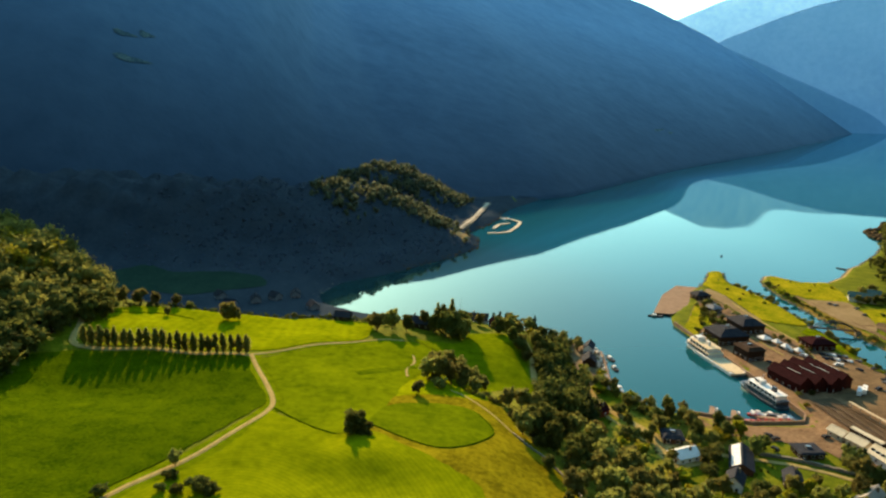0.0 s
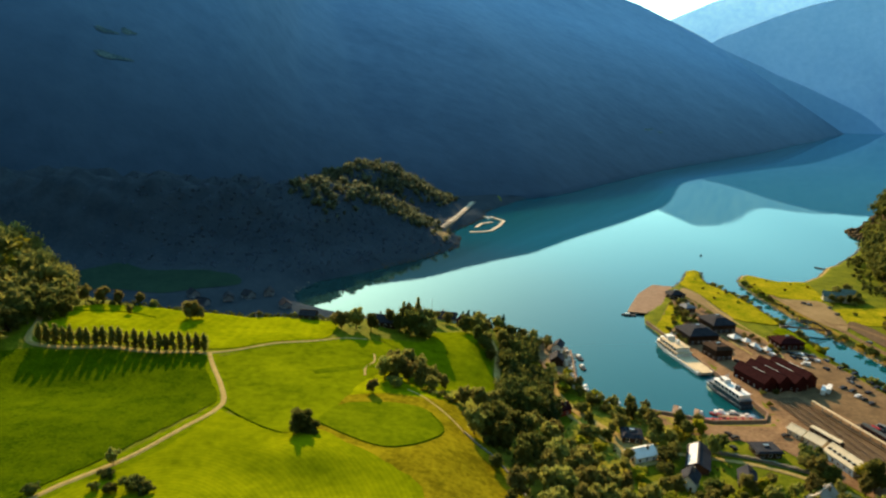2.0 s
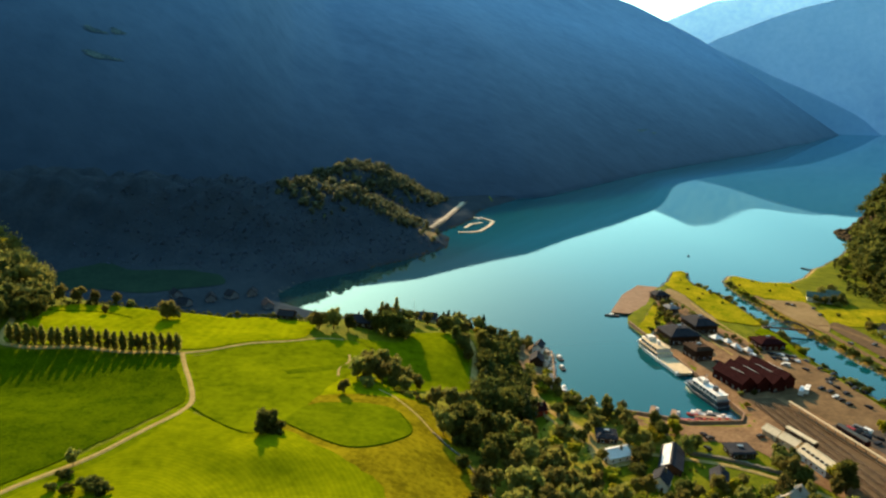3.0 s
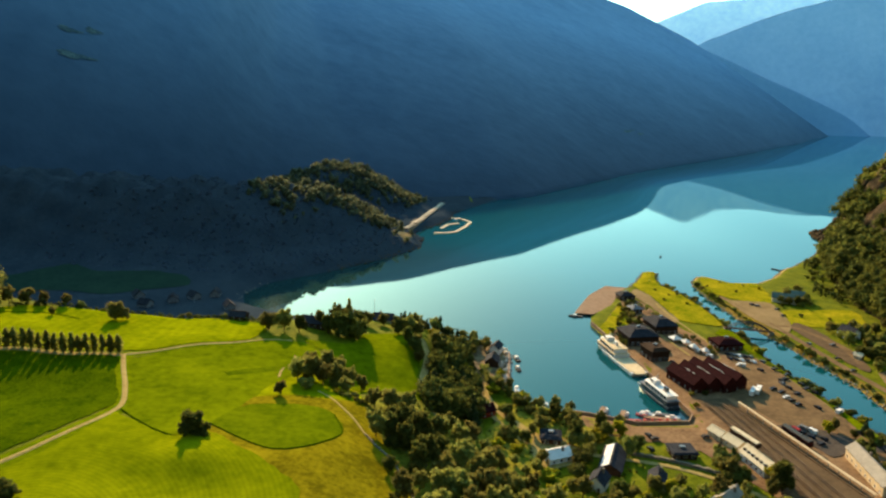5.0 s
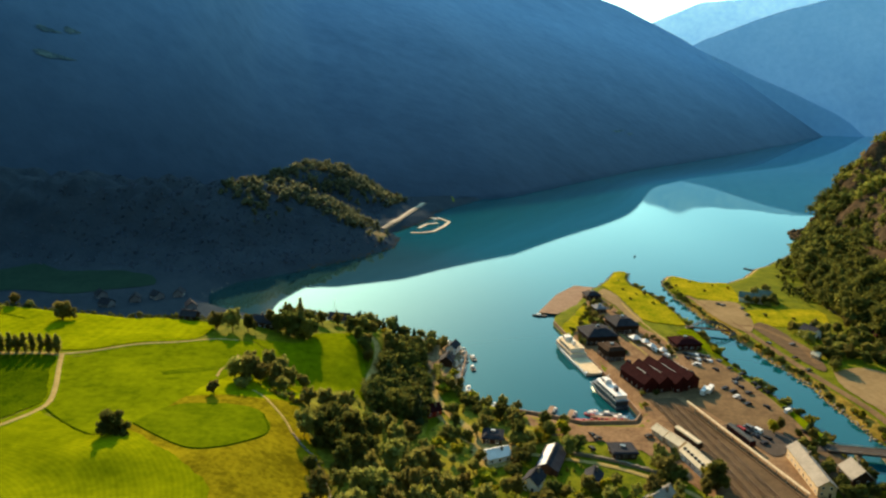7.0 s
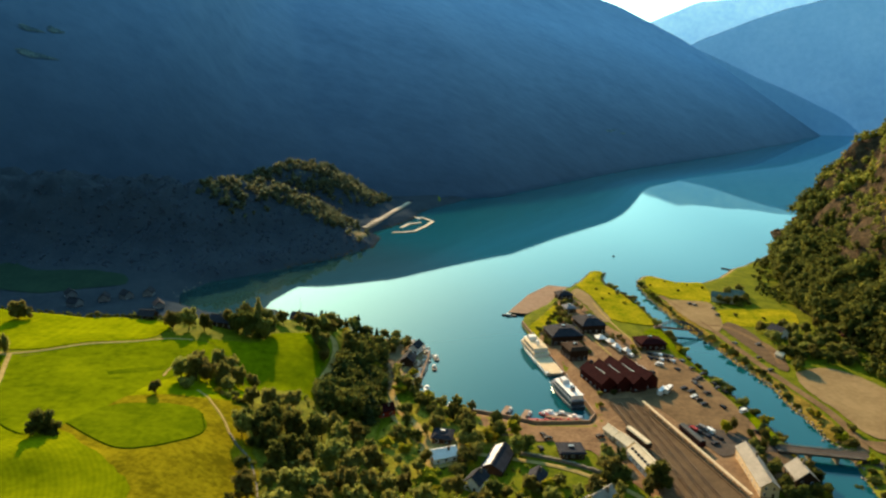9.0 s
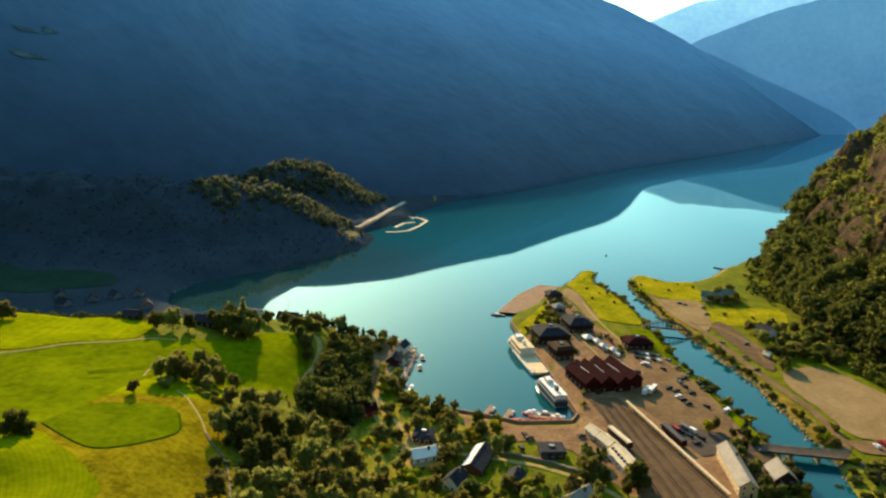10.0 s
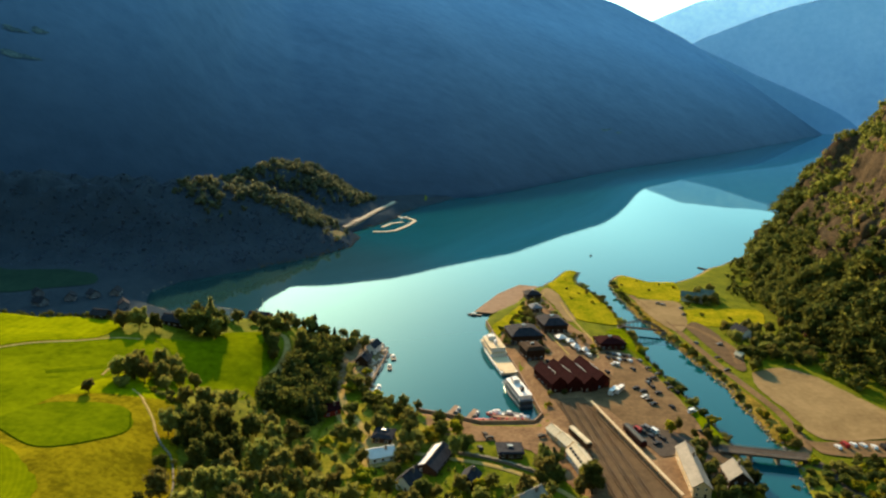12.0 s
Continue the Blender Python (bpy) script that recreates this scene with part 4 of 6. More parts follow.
def grove(outline, spacing, tall, kinds, seed, group, jitter=0.45, keep=lambda x, y: True):
    rng = random.Random(seed)
    x0, x1 = min(p[0] for p in outline), max(p[0] for p in outline)
    y0, y1 = min(p[1] for p in outline), max(p[1] for p in outline)
    n = 0
    for i in range(int((x1 - x0) / spacing) + 1):
        for j in range(int((y1 - y0) / spacing) + 1):
            x = x0 + (i + rng.uniform(-jitter, jitter)) * spacing
            y = y0 + (j + 0.5 * (i % 2) + rng.uniform(-jitter, jitter)) * spacing
            if inside([x], [y], outline)[0] and high(x, y) > 0.4 and keep(x, y):
                tree(x, y, rng.uniform(*tall), rng.choice(kinds), None, rng, "", group)
                n += 1
    return n


def woods(name, spots, heights, label, mat, seed, lumps=3, leaves=10, core=0.9, leaf=0.06):
    """Woodland too dense to count, joined into one object."""
    rng, pieces = np.random.RandomState(seed), []
    for (x, y, z), h in zip(spots, heights):
        for k in range(lumps):
            c = np.array([x + rng.normal() * h * 0.16, y + rng.normal() * h * 0.16, z + h * (0.35 + 0.5 * k / lumps)])
            pieces.append(clump(rng, c, np.array([1, 1, 0.9]) * h * rng.uniform(0.2, 0.34), leaves, h * leaf, LUMP_V * core, LUMP_F))
    ob = new(name, array_mesh(name, *join(pieces), mat))
    return tagged(ob, label, "woodland", "", "stuff")


def along_line(pts, gap, spread, seed):
    r, line = np.random.RandomState(seed), smooth_line(pts, gap)
    line = line + r.normal(size=line.shape) * spread
    return np.column_stack([line, ground(line[:, 0], line[:, 1]) - 0.4])


_rng = random.Random(5)
for _i in range(22):   # the planted row beside the meadow track
    _k = _i / 21
    tree(-91.5 - 71 * _k, 289.5 - 9 * _k, _rng.uniform(8.8, 10.6), "column", None, _rng, "", "planted row of young trees", 0, _rng.uniform(0.85, 1.1))
tree(-29.5, 213, 13.5, "oval", 0, _rng, "lone dark broadleaved tree in the mown meadow", "", 2.9, 1.05)
tree(-117, 340, 15, "round", 0, _rng, "tall dark tree at the edge of the meadow", "", 2.0, 0.95)
tree(-9, 258, 7.5, "round", 1, _rng, "small dark tree at the meadow's edge")
for _x, _y, _h in ((-147, 334, 6), (-81, 183, 7)):
    tree(_x, _y, _h, "round", None, _rng)
for _x, _y, _h, _kind in ((-70, 171, 7, "bush"), (-66, 170, 6, "bush"), (-80, 176, 4.5, "bush"), (-80, 169, 4, "bush"), (-94, 163, 5, "bush"), (-75, 168, 5, "bush")):
    tree(_x, _y, _h, _kind, 1, _rng, "dark scrubby bush beside the farm track")
for _x, _y, _h in ((-172, 305, 14), (-167, 309, 12), (-170, 315, 13), (-173, 323, 15), (-178, 297, 14), (-176, 331, 12), (-180, 288, 13), (-177, 312, 15)):
    tree(_x, _y, _h, "oval", (_x + _y) % 2, random.Random(_x * 3 + _y), "", "dark trees round the farmyard")
for _x, _y, _h in ((-4, 286, 12), (5, 289, 9), (14, 292, 10), (0, 268, 7), (16, 275, 9), (7, 303, 8), (20, 297, 10), (-2, 281, 6), (10, 283, 8)):
    tree(_x, _y, _h, "round" if _h > 8 else "bush", None, random.Random(_x * 3 + _y), "", "trees between the meadows")
for _x, _y, _h in ((-6, 277, 13), (0, 280, 15), (5, 279, 14), (10, 286, 14), (-3, 291, 13), (3, 299, 14), (9, 300, 13), (15, 292, 13), (36, 266, 12), (44, 276, 12), (30, 262, 11)):
    tree(_x, _y, _h, "round", _x % 3, random.Random(_x * 5 + _y), "", "olive trees along the old wall")
for _x, _y, _h in ((12, 271, 3.5), (15, 268, 3), (18, 266, 4), (22, 263, 3.5), (26, 265, 4.5), (20, 270, 4)):
    tree(_x, _y, _h, "bush", None, random.Random(_x * 5 + _y), "", "scrub along the old wall")
for _x, _y, _h in ((33, 236, 12), (38, 241, 13), (43, 246, 15), (50, 249, 15), (53, 228, 14), (58, 238, 15), (50, 219, 12), (45, 233, 14), (56, 262, 12), (47, 258, 12), (38, 251, 12), (60, 222, 13)):
    tree(_x, _y, _h * 1.15, "oval", None, random.Random(_x * 7 + _y), "", "dark trees on the slope", 0, 0.78)
for _x, _y, _h in ((59, 263, 12), (67, 261, 13), (72, 273, 11), (67, 240, 14), (76, 237, 15), (81, 252, 13), (70, 250, 12), (62, 274, 10)):
    tree(_x, _y, _h * 1.2, "round", _x % 3, random.Random(_x * 5 + _y), "", "trees on the slope", 0, 0.78)
for _x, _y, _h in ((46, 197, 10), (51, 205, 8), (58, 205, 11), (64, 211, 12), (69, 216, 11), (75, 224, 12), (83, 232, 11), (89, 238, 10), (96, 242, 11), (58, 190, 11), (70, 200, 12), (80, 212, 13), (92, 224, 11),
                   (104, 232, 12), (62, 178, 10), (78, 188, 12), (94, 200, 12), (110, 214, 12), (52, 180, 8), (86, 174, 12), (104, 186, 12), (118, 224, 11), (116, 200, 12)):
    tree(_x, _y, _h * 1.25, "round", None, random.Random(_x * 3 + _y), "", "trees on the lower slope", 0, 0.72 + 0.04 * (_x % 6))
for _x, _y, _h in ((109, 299, 11), (124, 291, 12), (139, 294, 12), (93, 317, 10), (119, 320, 10), (91, 292, 10), (100, 288, 10), (128, 283, 11), (79, 273, 8), (85, 283, 7), (90, 292, 8), (86, 256, 8), (96, 258, 7), (101, 262, 8), (107, 243, 9), (114, 246, 8), (95, 279, 7), (94, 303, 9), (104, 295, 8), (110, 311, 10), (123, 309, 10), (122, 270, 11), (127, 275, 9), (104, 268, 9),
                   (122, 288, 9), (127, 320, 8), (135, 290, 9), (140, 303, 8), (146, 277, 12), (151, 282, 11), (119, 261, 9), (106, 256, 8), (84, 266, 6), (92, 268, 6), (75, 283, 9), (88, 246, 9), (78, 262, 9)):
    tree(_x, _y, _h, ("round", "oval", "bush")[(_x + _y) % 3], None, random.Random(_x * 3 + _y), "", "garden trees at the foot of the slope")
grove([(52, 298), (62, 290), (78, 300), (80, 330), (76, 352), (62, 356), (55, 340)], 10.0, (12, 15), ("oval", "spruce", "oval"), 13, "dark copse above the lane")
grove([(56, 358), (55, 372), (61, 387), (72, 397), (78, 388), (77, 369), (78, 356)], 9.5, (10, 13), ("round", "oval", "spruce"), 28, "dark copse above the lane")
for _x, _y, _h, _kind in ((-5, 353, 13, "oval"), (0, 358, 19, "oval"), (5, 364, 20, "column"), (7, 355, 20, "oval"), (2, 350, 17, "oval"), (11, 361, 18, "oval"), (-3, 364, 16, "column"), (12, 352, 16, "oval"), (3, 370, 14, "oval"), (-10, 360, 13, "round"), (13, 354, 9, "round"), (14, 386, 11, "round"), (23, 391, 10, "oval"),
                          (33, 372, 12, "oval"), (39, 376, 13, "oval"), (43, 350, 11, "oval"), (46, 346, 10, "oval"), (40, 355, 12, "oval"), (47, 341, 9, "round"), (45, 352, 12, "oval"), (-36, 344, 13, "oval"), (-28, 346, 15, "round"), (-20, 347, 12, "oval"), (-40, 349, 9, "round")):
    tree(_x, _y, _h, _kind, None, random.Random(_x * 3 + _y), "", "trees on the rim")
grove([(42, 376), (60, 368), (72, 380), (84, 404), (60, 412), (36, 408), (30, 398)], 8, (7, 12), ("round", "spruce", "bush"), 16, "garden trees by the water")
for _x, _y, _h in ((33, 410, 11), (42, 406, 12), (50, 404, 9), (58, 400, 13), (46, 399, 9), (64, 396, 10), (27, 413, 9), (70, 404, 11)):
    tree(_x, _y, _h, "spruce", None, random.Random(_x), "", "spruces on the rim")
grove([(76, 400), (90, 404), (98, 414), (86, 424), (70, 420), (66, 408)], 6, (6, 10), ("round", "spruce", "round"), 23, "trees on the rocky point")
grove([(84, 330), (96, 344), (94, 372), (84, 378), (80, 350)], 7, (5, 9), ("round", "bush"), 24, "trees along the shore lane")
grove([(180, 440), (186, 444), (186, 412), (183, 408)], 5, (3, 6), ("round", "bush"), 25, "trees along the quay")
grove([(204, 440), (208, 470), (206, 500), (202, 500), (200, 470), (206, 446)], 5.5, (3.5, 6), ("round", "bush"), 26, "trees on the headland")
for _x, _y, _h in ((-180, 334, 14), (-174, 341, 13), (-167, 346, 11), (-160, 349, 9), (-150, 353, 9), (-143, 355, 6), (-86, 362, 5), (-66, 364, 4)):
    tree(_x, _y, _h, "round", None, random.Random(_x), "", "trees at the rim of the meadow")
grove([(90, 352), (98, 350), (108, 338), (126, 324), (122, 312), (100, 320), (92, 334)], 8, (6, 10), ("round", "bush", "round"), 18, "shore trees")
grove([(112, 250), (128, 225), (170, 212), (200, 205), (200, 236), (184, 250), (150, 252)], 9.0, (8, 13), ("round", "round", "oval"), 20, "trees behind the yard")
grove([(332, 452), (350, 462), (372, 464), (390, 470), (398, 430), (380, 400), (352, 396), (338, 410), (340, 436)], 11, (8, 13), ("round", "oval", "bush"), 21, "garden trees below the hill")
for _x, _y, _h, _kind in ((254, 304, 9, "round"), (259, 307, 8, "round"), (124, 300, 13, "round"), (139, 302, 12, "oval"), (147, 296, 11, "round"), (117, 311, 11, "oval"), (204, 258, 12, "round"), (186, 274, 10, "spruce"), (190, 268, 11, "spruce"), (272, 303, 9, "spruce"),
                          (270, 296, 8, "round"), (276, 268, 9, "round"), (148, 302, 9, "round"), (139, 297, 8, "round"), (332, 384, 9, "round"), (262, 545, 5, "round"),
                          (268, 538, 4, "bush"), (270, 524, 4, "bush"), (213, 505, 5, "bush"), (205, 498, 4, "bush"), (312, 278, 6, "bush"), (308, 300, 5, "bush"), (320, 308, 6, "bush"), (360, 552, 9, "round"), (372, 556, 10, "round"),
                          (223, 427, 3.5, "bush"), (227, 420, 4, "bush"), (231, 413, 4, "bush"), (236, 406, 4, "bush"), (205, 446, 6, "round"), (208, 471, 7, "round"), (204, 480, 6, "round"), (199, 450, 6, "bush"), (206, 462, 6, "oval"), (187, 425, 5, "bush"), (210, 514, 5, "bush"), (205, 418, 6, "round"),
                          (344, 530, 8, "round"), (349, 525, 9, "oval"), (355, 524, 10, "oval"), (361, 526, 9, "round"), (367, 532, 10, "oval"), (356, 544, 10, "round"), (365, 543, 9, "oval"),
                          (205, 254, 12, "oval"), (198, 247, 12, "oval")):
    tree(_x, _y, _h, _kind, None, _rng)
for _i in range(48):   # bushes along both banks of the river
    _y = 292 + 6.2 * _i + _rng.uniform(-3, 3)
    for _line, _side in (([(283, 281, 277, 274, 276, 275, 276, 268), (296, 333, 370, 404, 435, 476, 518, 560)], -3), ([(309, 306, 308, 304, 301, 296, 291, 290), (293, 341, 362, 400, 428, 457, 500, 560)], 3)):
        if _y < 590 and _rng.random() < 0.8 and not 448 < _y < 468:
            tree(float(np.interp(_y, _line[1], _line[0])) + _side * _rng.uniform(0.4, 1.2), _y, _rng.uniform(3.0, 8.0), "bush", None, _rng, "riverside bush on the stony bank", "riverside bushes")

_r = np.random.RandomState(3)
_c = slope_of("mountain_east").reshape(190, 86, 3)[:, 1:-1]
_steep = np.abs(np.diff(_c[..., 2], axis=1)) / np.maximum(np.hypot(*np.moveaxis(np.diff(_c[..., :2], axis=1), -1, 0)), 0.1)
_i, _j, _u, _v = _r.randint(0, 189, 13500), (82 * _r.rand(13500) ** 2.0).astype(int), _r.rand(13500, 1), _r.rand(13500, 1)
_steep = _steep[_i, _j]
_c = (_c[_i, _j] * (1 - _u) + _c[_i + 1, _j] * _u) * (1 - _v) + (_c[_i, _j + 1] * (1 - _u) + _c[_i + 1, _j + 1] * _u) * _v
_c = _c[(_c[:, 2] > 3) & ((_steep < 1.30 + 0.5 * fractal(_c[:, 0], _c[:, 1], 80, 95)) | (_c[:, 2] < 40) | (_r.rand(len(_c)) < 0.25))]   # bare rock faces
_c[:, 2] -= 1
_low = _c[:, 2] < 62 + 30 * fractal(_c[:, 0], _c[:, 1], 90, 91)
_tall = _r.uniform(5, 16, len(_c)) * (0.95 + 0.3 * fractal(_c[:, 0], _c[:, 1], 60, 90)) * np.where(_low, 1.7, 0.85)
_tall = _tall * np.where((_c[:, 1] > 690) & (_c[:, 2] < 34), 0.42, 1)   # low scrub on the rock by the water
_few = _r.rand(len(_c)) < np.where(_low, 0.55, 0.8)
_c, _low, _tall = _c[_few], _low[_few], _tall[_few]
woods("hillside_woods", _c[~_low], _tall[~_low], "olive and rusty woods on the craggy hillside", WOODS, 31, 2, 24, 0.82, 0.065)
woods("foot_woods", _c[_low], _tall[_low], "deep green woods on the lower hillside", DARK_WOODS, 35, 3, 30, 0.8, 0.06)
_n = 13000
_x, _y = _r.uniform(-330, 70, _n), _r.uniform(560, 1040, _n)
_z = ground(_x, _y) * np.where((_y > 796) & (_y < 1020) & (_x > 14 + (_y - 806) * 0.235 - 16) | (np.hypot(_x - 17, _y - 744) < 17), 0, 1)   # none beside the breakwater and on the bare rock
_m = slope_of("mountain_west")
_m = _m[(_m[:, 0] > -360) & (_m[:, 0] < 90) & (_m[:, 1] > 540) & (_m[:, 1] < 1060) & (_m[:, 2] > 0)]
for _k in range(0, _n, 1000):   # trees stand on the mountain where its slope covers the spur
    _d = np.hypot(_x[_k:_k + 1000, None] - _m[None, :, 0], _y[_k:_k + 1000, None] - _m[None, :, 1])
    _w = 1 / (_d + 0.5) ** 4
    _on = (_w * _m[None, :, 2]).sum(1) / _w.sum(1) * (_d.min(1) < 14)
    _z[_k:_k + 1000] = np.where((_z[_k:_k + 1000] > 0) & (_on < _z[_k:_k + 1000] + 16), np.maximum(_z[_k:_k + 1000], _on), 0)
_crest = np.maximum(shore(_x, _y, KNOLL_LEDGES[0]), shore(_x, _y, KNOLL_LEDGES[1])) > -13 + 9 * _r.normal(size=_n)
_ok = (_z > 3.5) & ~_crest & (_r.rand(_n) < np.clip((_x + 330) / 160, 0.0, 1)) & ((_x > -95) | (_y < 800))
woods("knoll_woods", np.column_stack([_x, _y, _z - 1])[_ok], _r.uniform(4.0, 6.0, _ok.sum()), "dense woods on a knoll by the water, shade and haze painted in", WOODS_SHADE, 32, 1, 14, 0.98, 0.08)
# crest trees take the lighter tone that imitates sun
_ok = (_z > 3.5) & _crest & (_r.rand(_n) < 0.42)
woods("crest_woods", np.column_stack([_x, _y, _z - 1])[_ok], _r.uniform(6, 14, _ok.sum()), "olive birch woods along the knoll crest, sunlight painted in", LIT_WOODS, 34, 3, 14)


def scatter(outline, count, seed):
    r = np.random.RandomState(seed)
    lo, hi = np.min(outline, 0), np.max(outline, 0)
    x, y = r.uniform(lo[0], hi[0], count), r.uniform(lo[1], hi[1], count)
    ok = inside(x, y, outline)
    x, y = x[ok], y[ok]
    return np.column_stack([x, y, ground(x, y) - 0.6])


_p = scatter([(-176, 312), (-186, 296), (-180, 266), (-205, 235), (-320, 235), (-380, 330), (-350, 440), (-250, 436), (-186, 350)], 480, 41)
_p[:, 2] -= 2.5
woods("hill_woods", _p, _r.uniform(13, 22, len(_p)), "tall sunlit broadleaved woods on a hill beside the meadow", HILL_WOODS, 42, 6, 60, 0.8, 0.034)
_p = along_line([(-172, 343), (-140, 354), (-96, 362.5), (-71, 363.5), (-40, 359)], 1.8, 0.9, 76)
woods("hedge", _p, _r.uniform(1.8, 4.2, len(_p)), "low dark hedge along the rim of the meadow", DARK_WOODS, 77, 2, 12)
_p = scatter([(-215, 290), (-186, 288), (-176, 270), (-174, 250), (-178, 232), (-205, 226), (-222, 256)], 90, 70)
woods("thicket", _p, _r.uniform(11, 17, len(_p)), "dark thicket at the corner of the meadow", DARK_WOODS, 71, 4, 20, 0.75, 0.075)
# yellow foliage paints a sunlit spot among the hill trees
_p = scatter([(-266, 376), (-238, 350), (-224, 356), (-236, 384), (-262, 398)], 60, 68)
woods("birches", _p, _r.uniform(12, 17, len(_p)), "yellow-green trees on the hill, sunlight painted in", LEAF_PALE, 69, 5, 40, 0.75, 0.05)
_p = scatter([(374, 392), (402, 400), (424, 330), (440, 240), (400, 230), (394, 290), (388, 320), (380, 350)], 260, 43)
woods("foot_woods", _p, _r.uniform(6, 11, len(_p)), "green woods at the foot of the craggy hillside", DARK_WOODS, 44, 4, 14)
_p = scatter([(24, 268), (34, 240), (50, 214), (59, 190), (66, 165), (100, 165), (92, 230), (88, 252), (78, 284), (60, 282), (52, 296), (40, 300), (24, 290)], 240, 45)
woods("undergrowth", _p, _r.uniform(2.0, 4.5, len(_p)), "dense undergrowth between the trees on the slope", WOODS, 46, 2, 12)
_p = scatter([(52, 298), (62, 290), (78, 300), (80, 330), (76, 352), (77, 369), (78, 388), (72, 397), (61, 387), (56, 360), (55, 340)], 150, 47)
woods("copse", _p, _r.uniform(8, 13, len(_p)), "dense dark green copse above the lane", DARK_WOODS, 48, 6, 44, 0.72, 0.05)
_p = scatter([(112, 250), (128, 222), (170, 206), (200, 200), (200, 232), (184, 252), (150, 260)], 260, 49)
woods("undergrowth", _p, _r.uniform(1.5, 4, len(_p)), "shrubs behind the yard", WOODS, 50, 2, 12)
_p = scatter([(398, 520), (410, 540), (446, 640), (470, 690), (452, 690), (420, 640), (396, 580), (384, 530)], 240, 62)
woods("foot_woods", _p, _r.uniform(4, 9, len(_p)), "shrubs and small trees under the crag", DARK_WOODS, 63, 3, 14)
_p = scatter([(345, 440), (395, 470), (412, 420), (402, 388), (372, 394), (350, 402)], 170, 64)
woods("garden_shrubs", _p, _r.uniform(2, 5, len(_p)), "dense dark garden shrubs below the hill", DARK_WOODS, 65, 2, 14)
_p = scatter([(82, 300), (96, 330), (128, 318), (150, 296), (152, 262), (112, 250), (84, 250)], 190, 83)
woods("garden_shrubs", _p, _r.uniform(1.2, 3.0, len(_p)), "low dark shrubs and hedges in the shore gardens", DARK_WOODS, 84, 2, 14)
_p = along_line([(-172, 341), (-140, 354), (-96, 362), (-70, 363), (-44, 360), (-30, 352)], 1.6, 1.2, 66)
woods("hedge", _p, _r.uniform(2, 4.5, len(_p)), "dark ragged hedge along the rim of the meadow", DARK_WOODS, 67, 2, 14)
grove([(325, 280), (345, 278), (384, 276), (396, 240), (360, 225), (326, 232)], 9, (5, 9), ("bush", "bush", "round"), 27, "trees below the road")

for _outline in ([(314, 276), (330, 281), (342, 262), (330, 238), (312, 244)], [(262, 252), (277, 282), (283, 262), (279, 238), (262, 236)]):
    grove(_outline, 8, (5, 9), ("bush", "bush", "oval"), 29, "trees beside the road bridge")
for _x, _y, _h in ((183, 424, 5), (186, 432, 6), (184, 440, 5), (181, 448, 5), (188, 447, 6), (193, 446, 4), (207, 447, 6), (206, 440, 5), (209, 436, 4), (203, 476, 6), (206, 484, 6), (199, 486, 5), (208, 508, 6), (204, 512, 5),
                   (212, 515, 6), (217, 520, 5), (220, 510, 5), (222, 500, 6), (224, 478, 6), (226, 488, 5), (229, 470, 5), (232, 440, 4), (229, 432, 5), (236, 428, 5), (240, 418, 4), (238, 408, 5), (235, 436, 5), (206, 413, 4), (208, 408, 4),
                   (244, 430, 6), (262, 428, 5), (243, 414, 4), (209, 346, 4), (200, 344, 4), (197, 330, 4), (192, 470, 6), (196, 478, 5), (190, 462, 5), (205, 425, 5)):
    tree(_x, _y, _h, "bush" if _h < 6 else "round", None, random.Random(_x * 3 + _y), "", "shrubs and small trees among the harbour buildings")
for _x, _y, _h in ((40, 213, 8), (38, 231, 6), (43, 188, 7)):
    tree(_x, _y, _h, "oval", None, random.Random(_x), "", "young trees above the wall")
tree(203, 249, 18, "oval", 0, random.Random(8), "large dark broadleaved tree beside the railway yard")
for _x, _y, _h in ((187, 262, 12), (186, 273, 11), (191, 258, 9)):
    tree(_x, _y, _h, "oval", None, random.Random(_x), "", "dark trees beside the yard")
for _x, _y, _h in ((334, 388, 11), (337, 391, 9), (342, 408, 8), (349, 407, 8), (356, 408, 9), (362, 410, 8), (348, 416, 7), (356, 419, 8), (343, 414, 7), (368, 402, 9), (372, 396, 9), (378, 410, 8), (376, 432, 9), (366, 440, 7), (361, 446, 8)):
    tree(_x, _y, _h, "oval" if _h > 8 else "bush", 1, random.Random(_x * 3 + _y), "", "dark garden trees and hedges by the playing field")
for _x, _y, _h in ((296, 262, 6), (300, 250, 7), (304, 240, 6), (298, 240, 7), (296, 230, 6), (302, 228, 7), (308, 232, 6), (303, 262, 6), (297, 222, 7), (305, 216, 7), (310, 250, 6), (311, 266, 6)):
    tree(_x, _y, _h, "bush", 1, random.Random(_x * 3 + _y), "", "dark bushes below the road bridge")
for _x, _y, _h in ((248, 560, 3), (252, 590, 2.5), (262, 520, 3.5), (246, 530, 3), (256, 546, 2.5), (320, 560, 3), (335, 580, 2.5), (345, 570, 4), (318, 590, 2.5), (341, 492, 4), (360, 486, 3.5), (300, 575, 3), (340, 520, 5), (356, 520, 6), (366, 526, 6)):
    tree(_x, _y, _h, "bush", None, random.Random(_x), "", "bushes on the park lawns")
for _x, _y, _h in ((262, 290, 7), (259, 279, 8), (265, 300, 6), (262, 269, 8), (274, 250, 8)):
    tree(_x, _y, _h, "oval", None, random.Random(_x), "", "trees beside the road bridge")
for _x, _y, _h in ((44, 170, 3), (47, 184, 2.5), (50, 196, 3.5), (47, 208, 2.5), (42, 218, 3), (37, 240, 3), (30, 252, 3.5), (24, 262, 3), (50, 176, 4)):
    tree(_x, _y, _h, "bush", None, random.Random(_x), "", "bushes along the old wall")
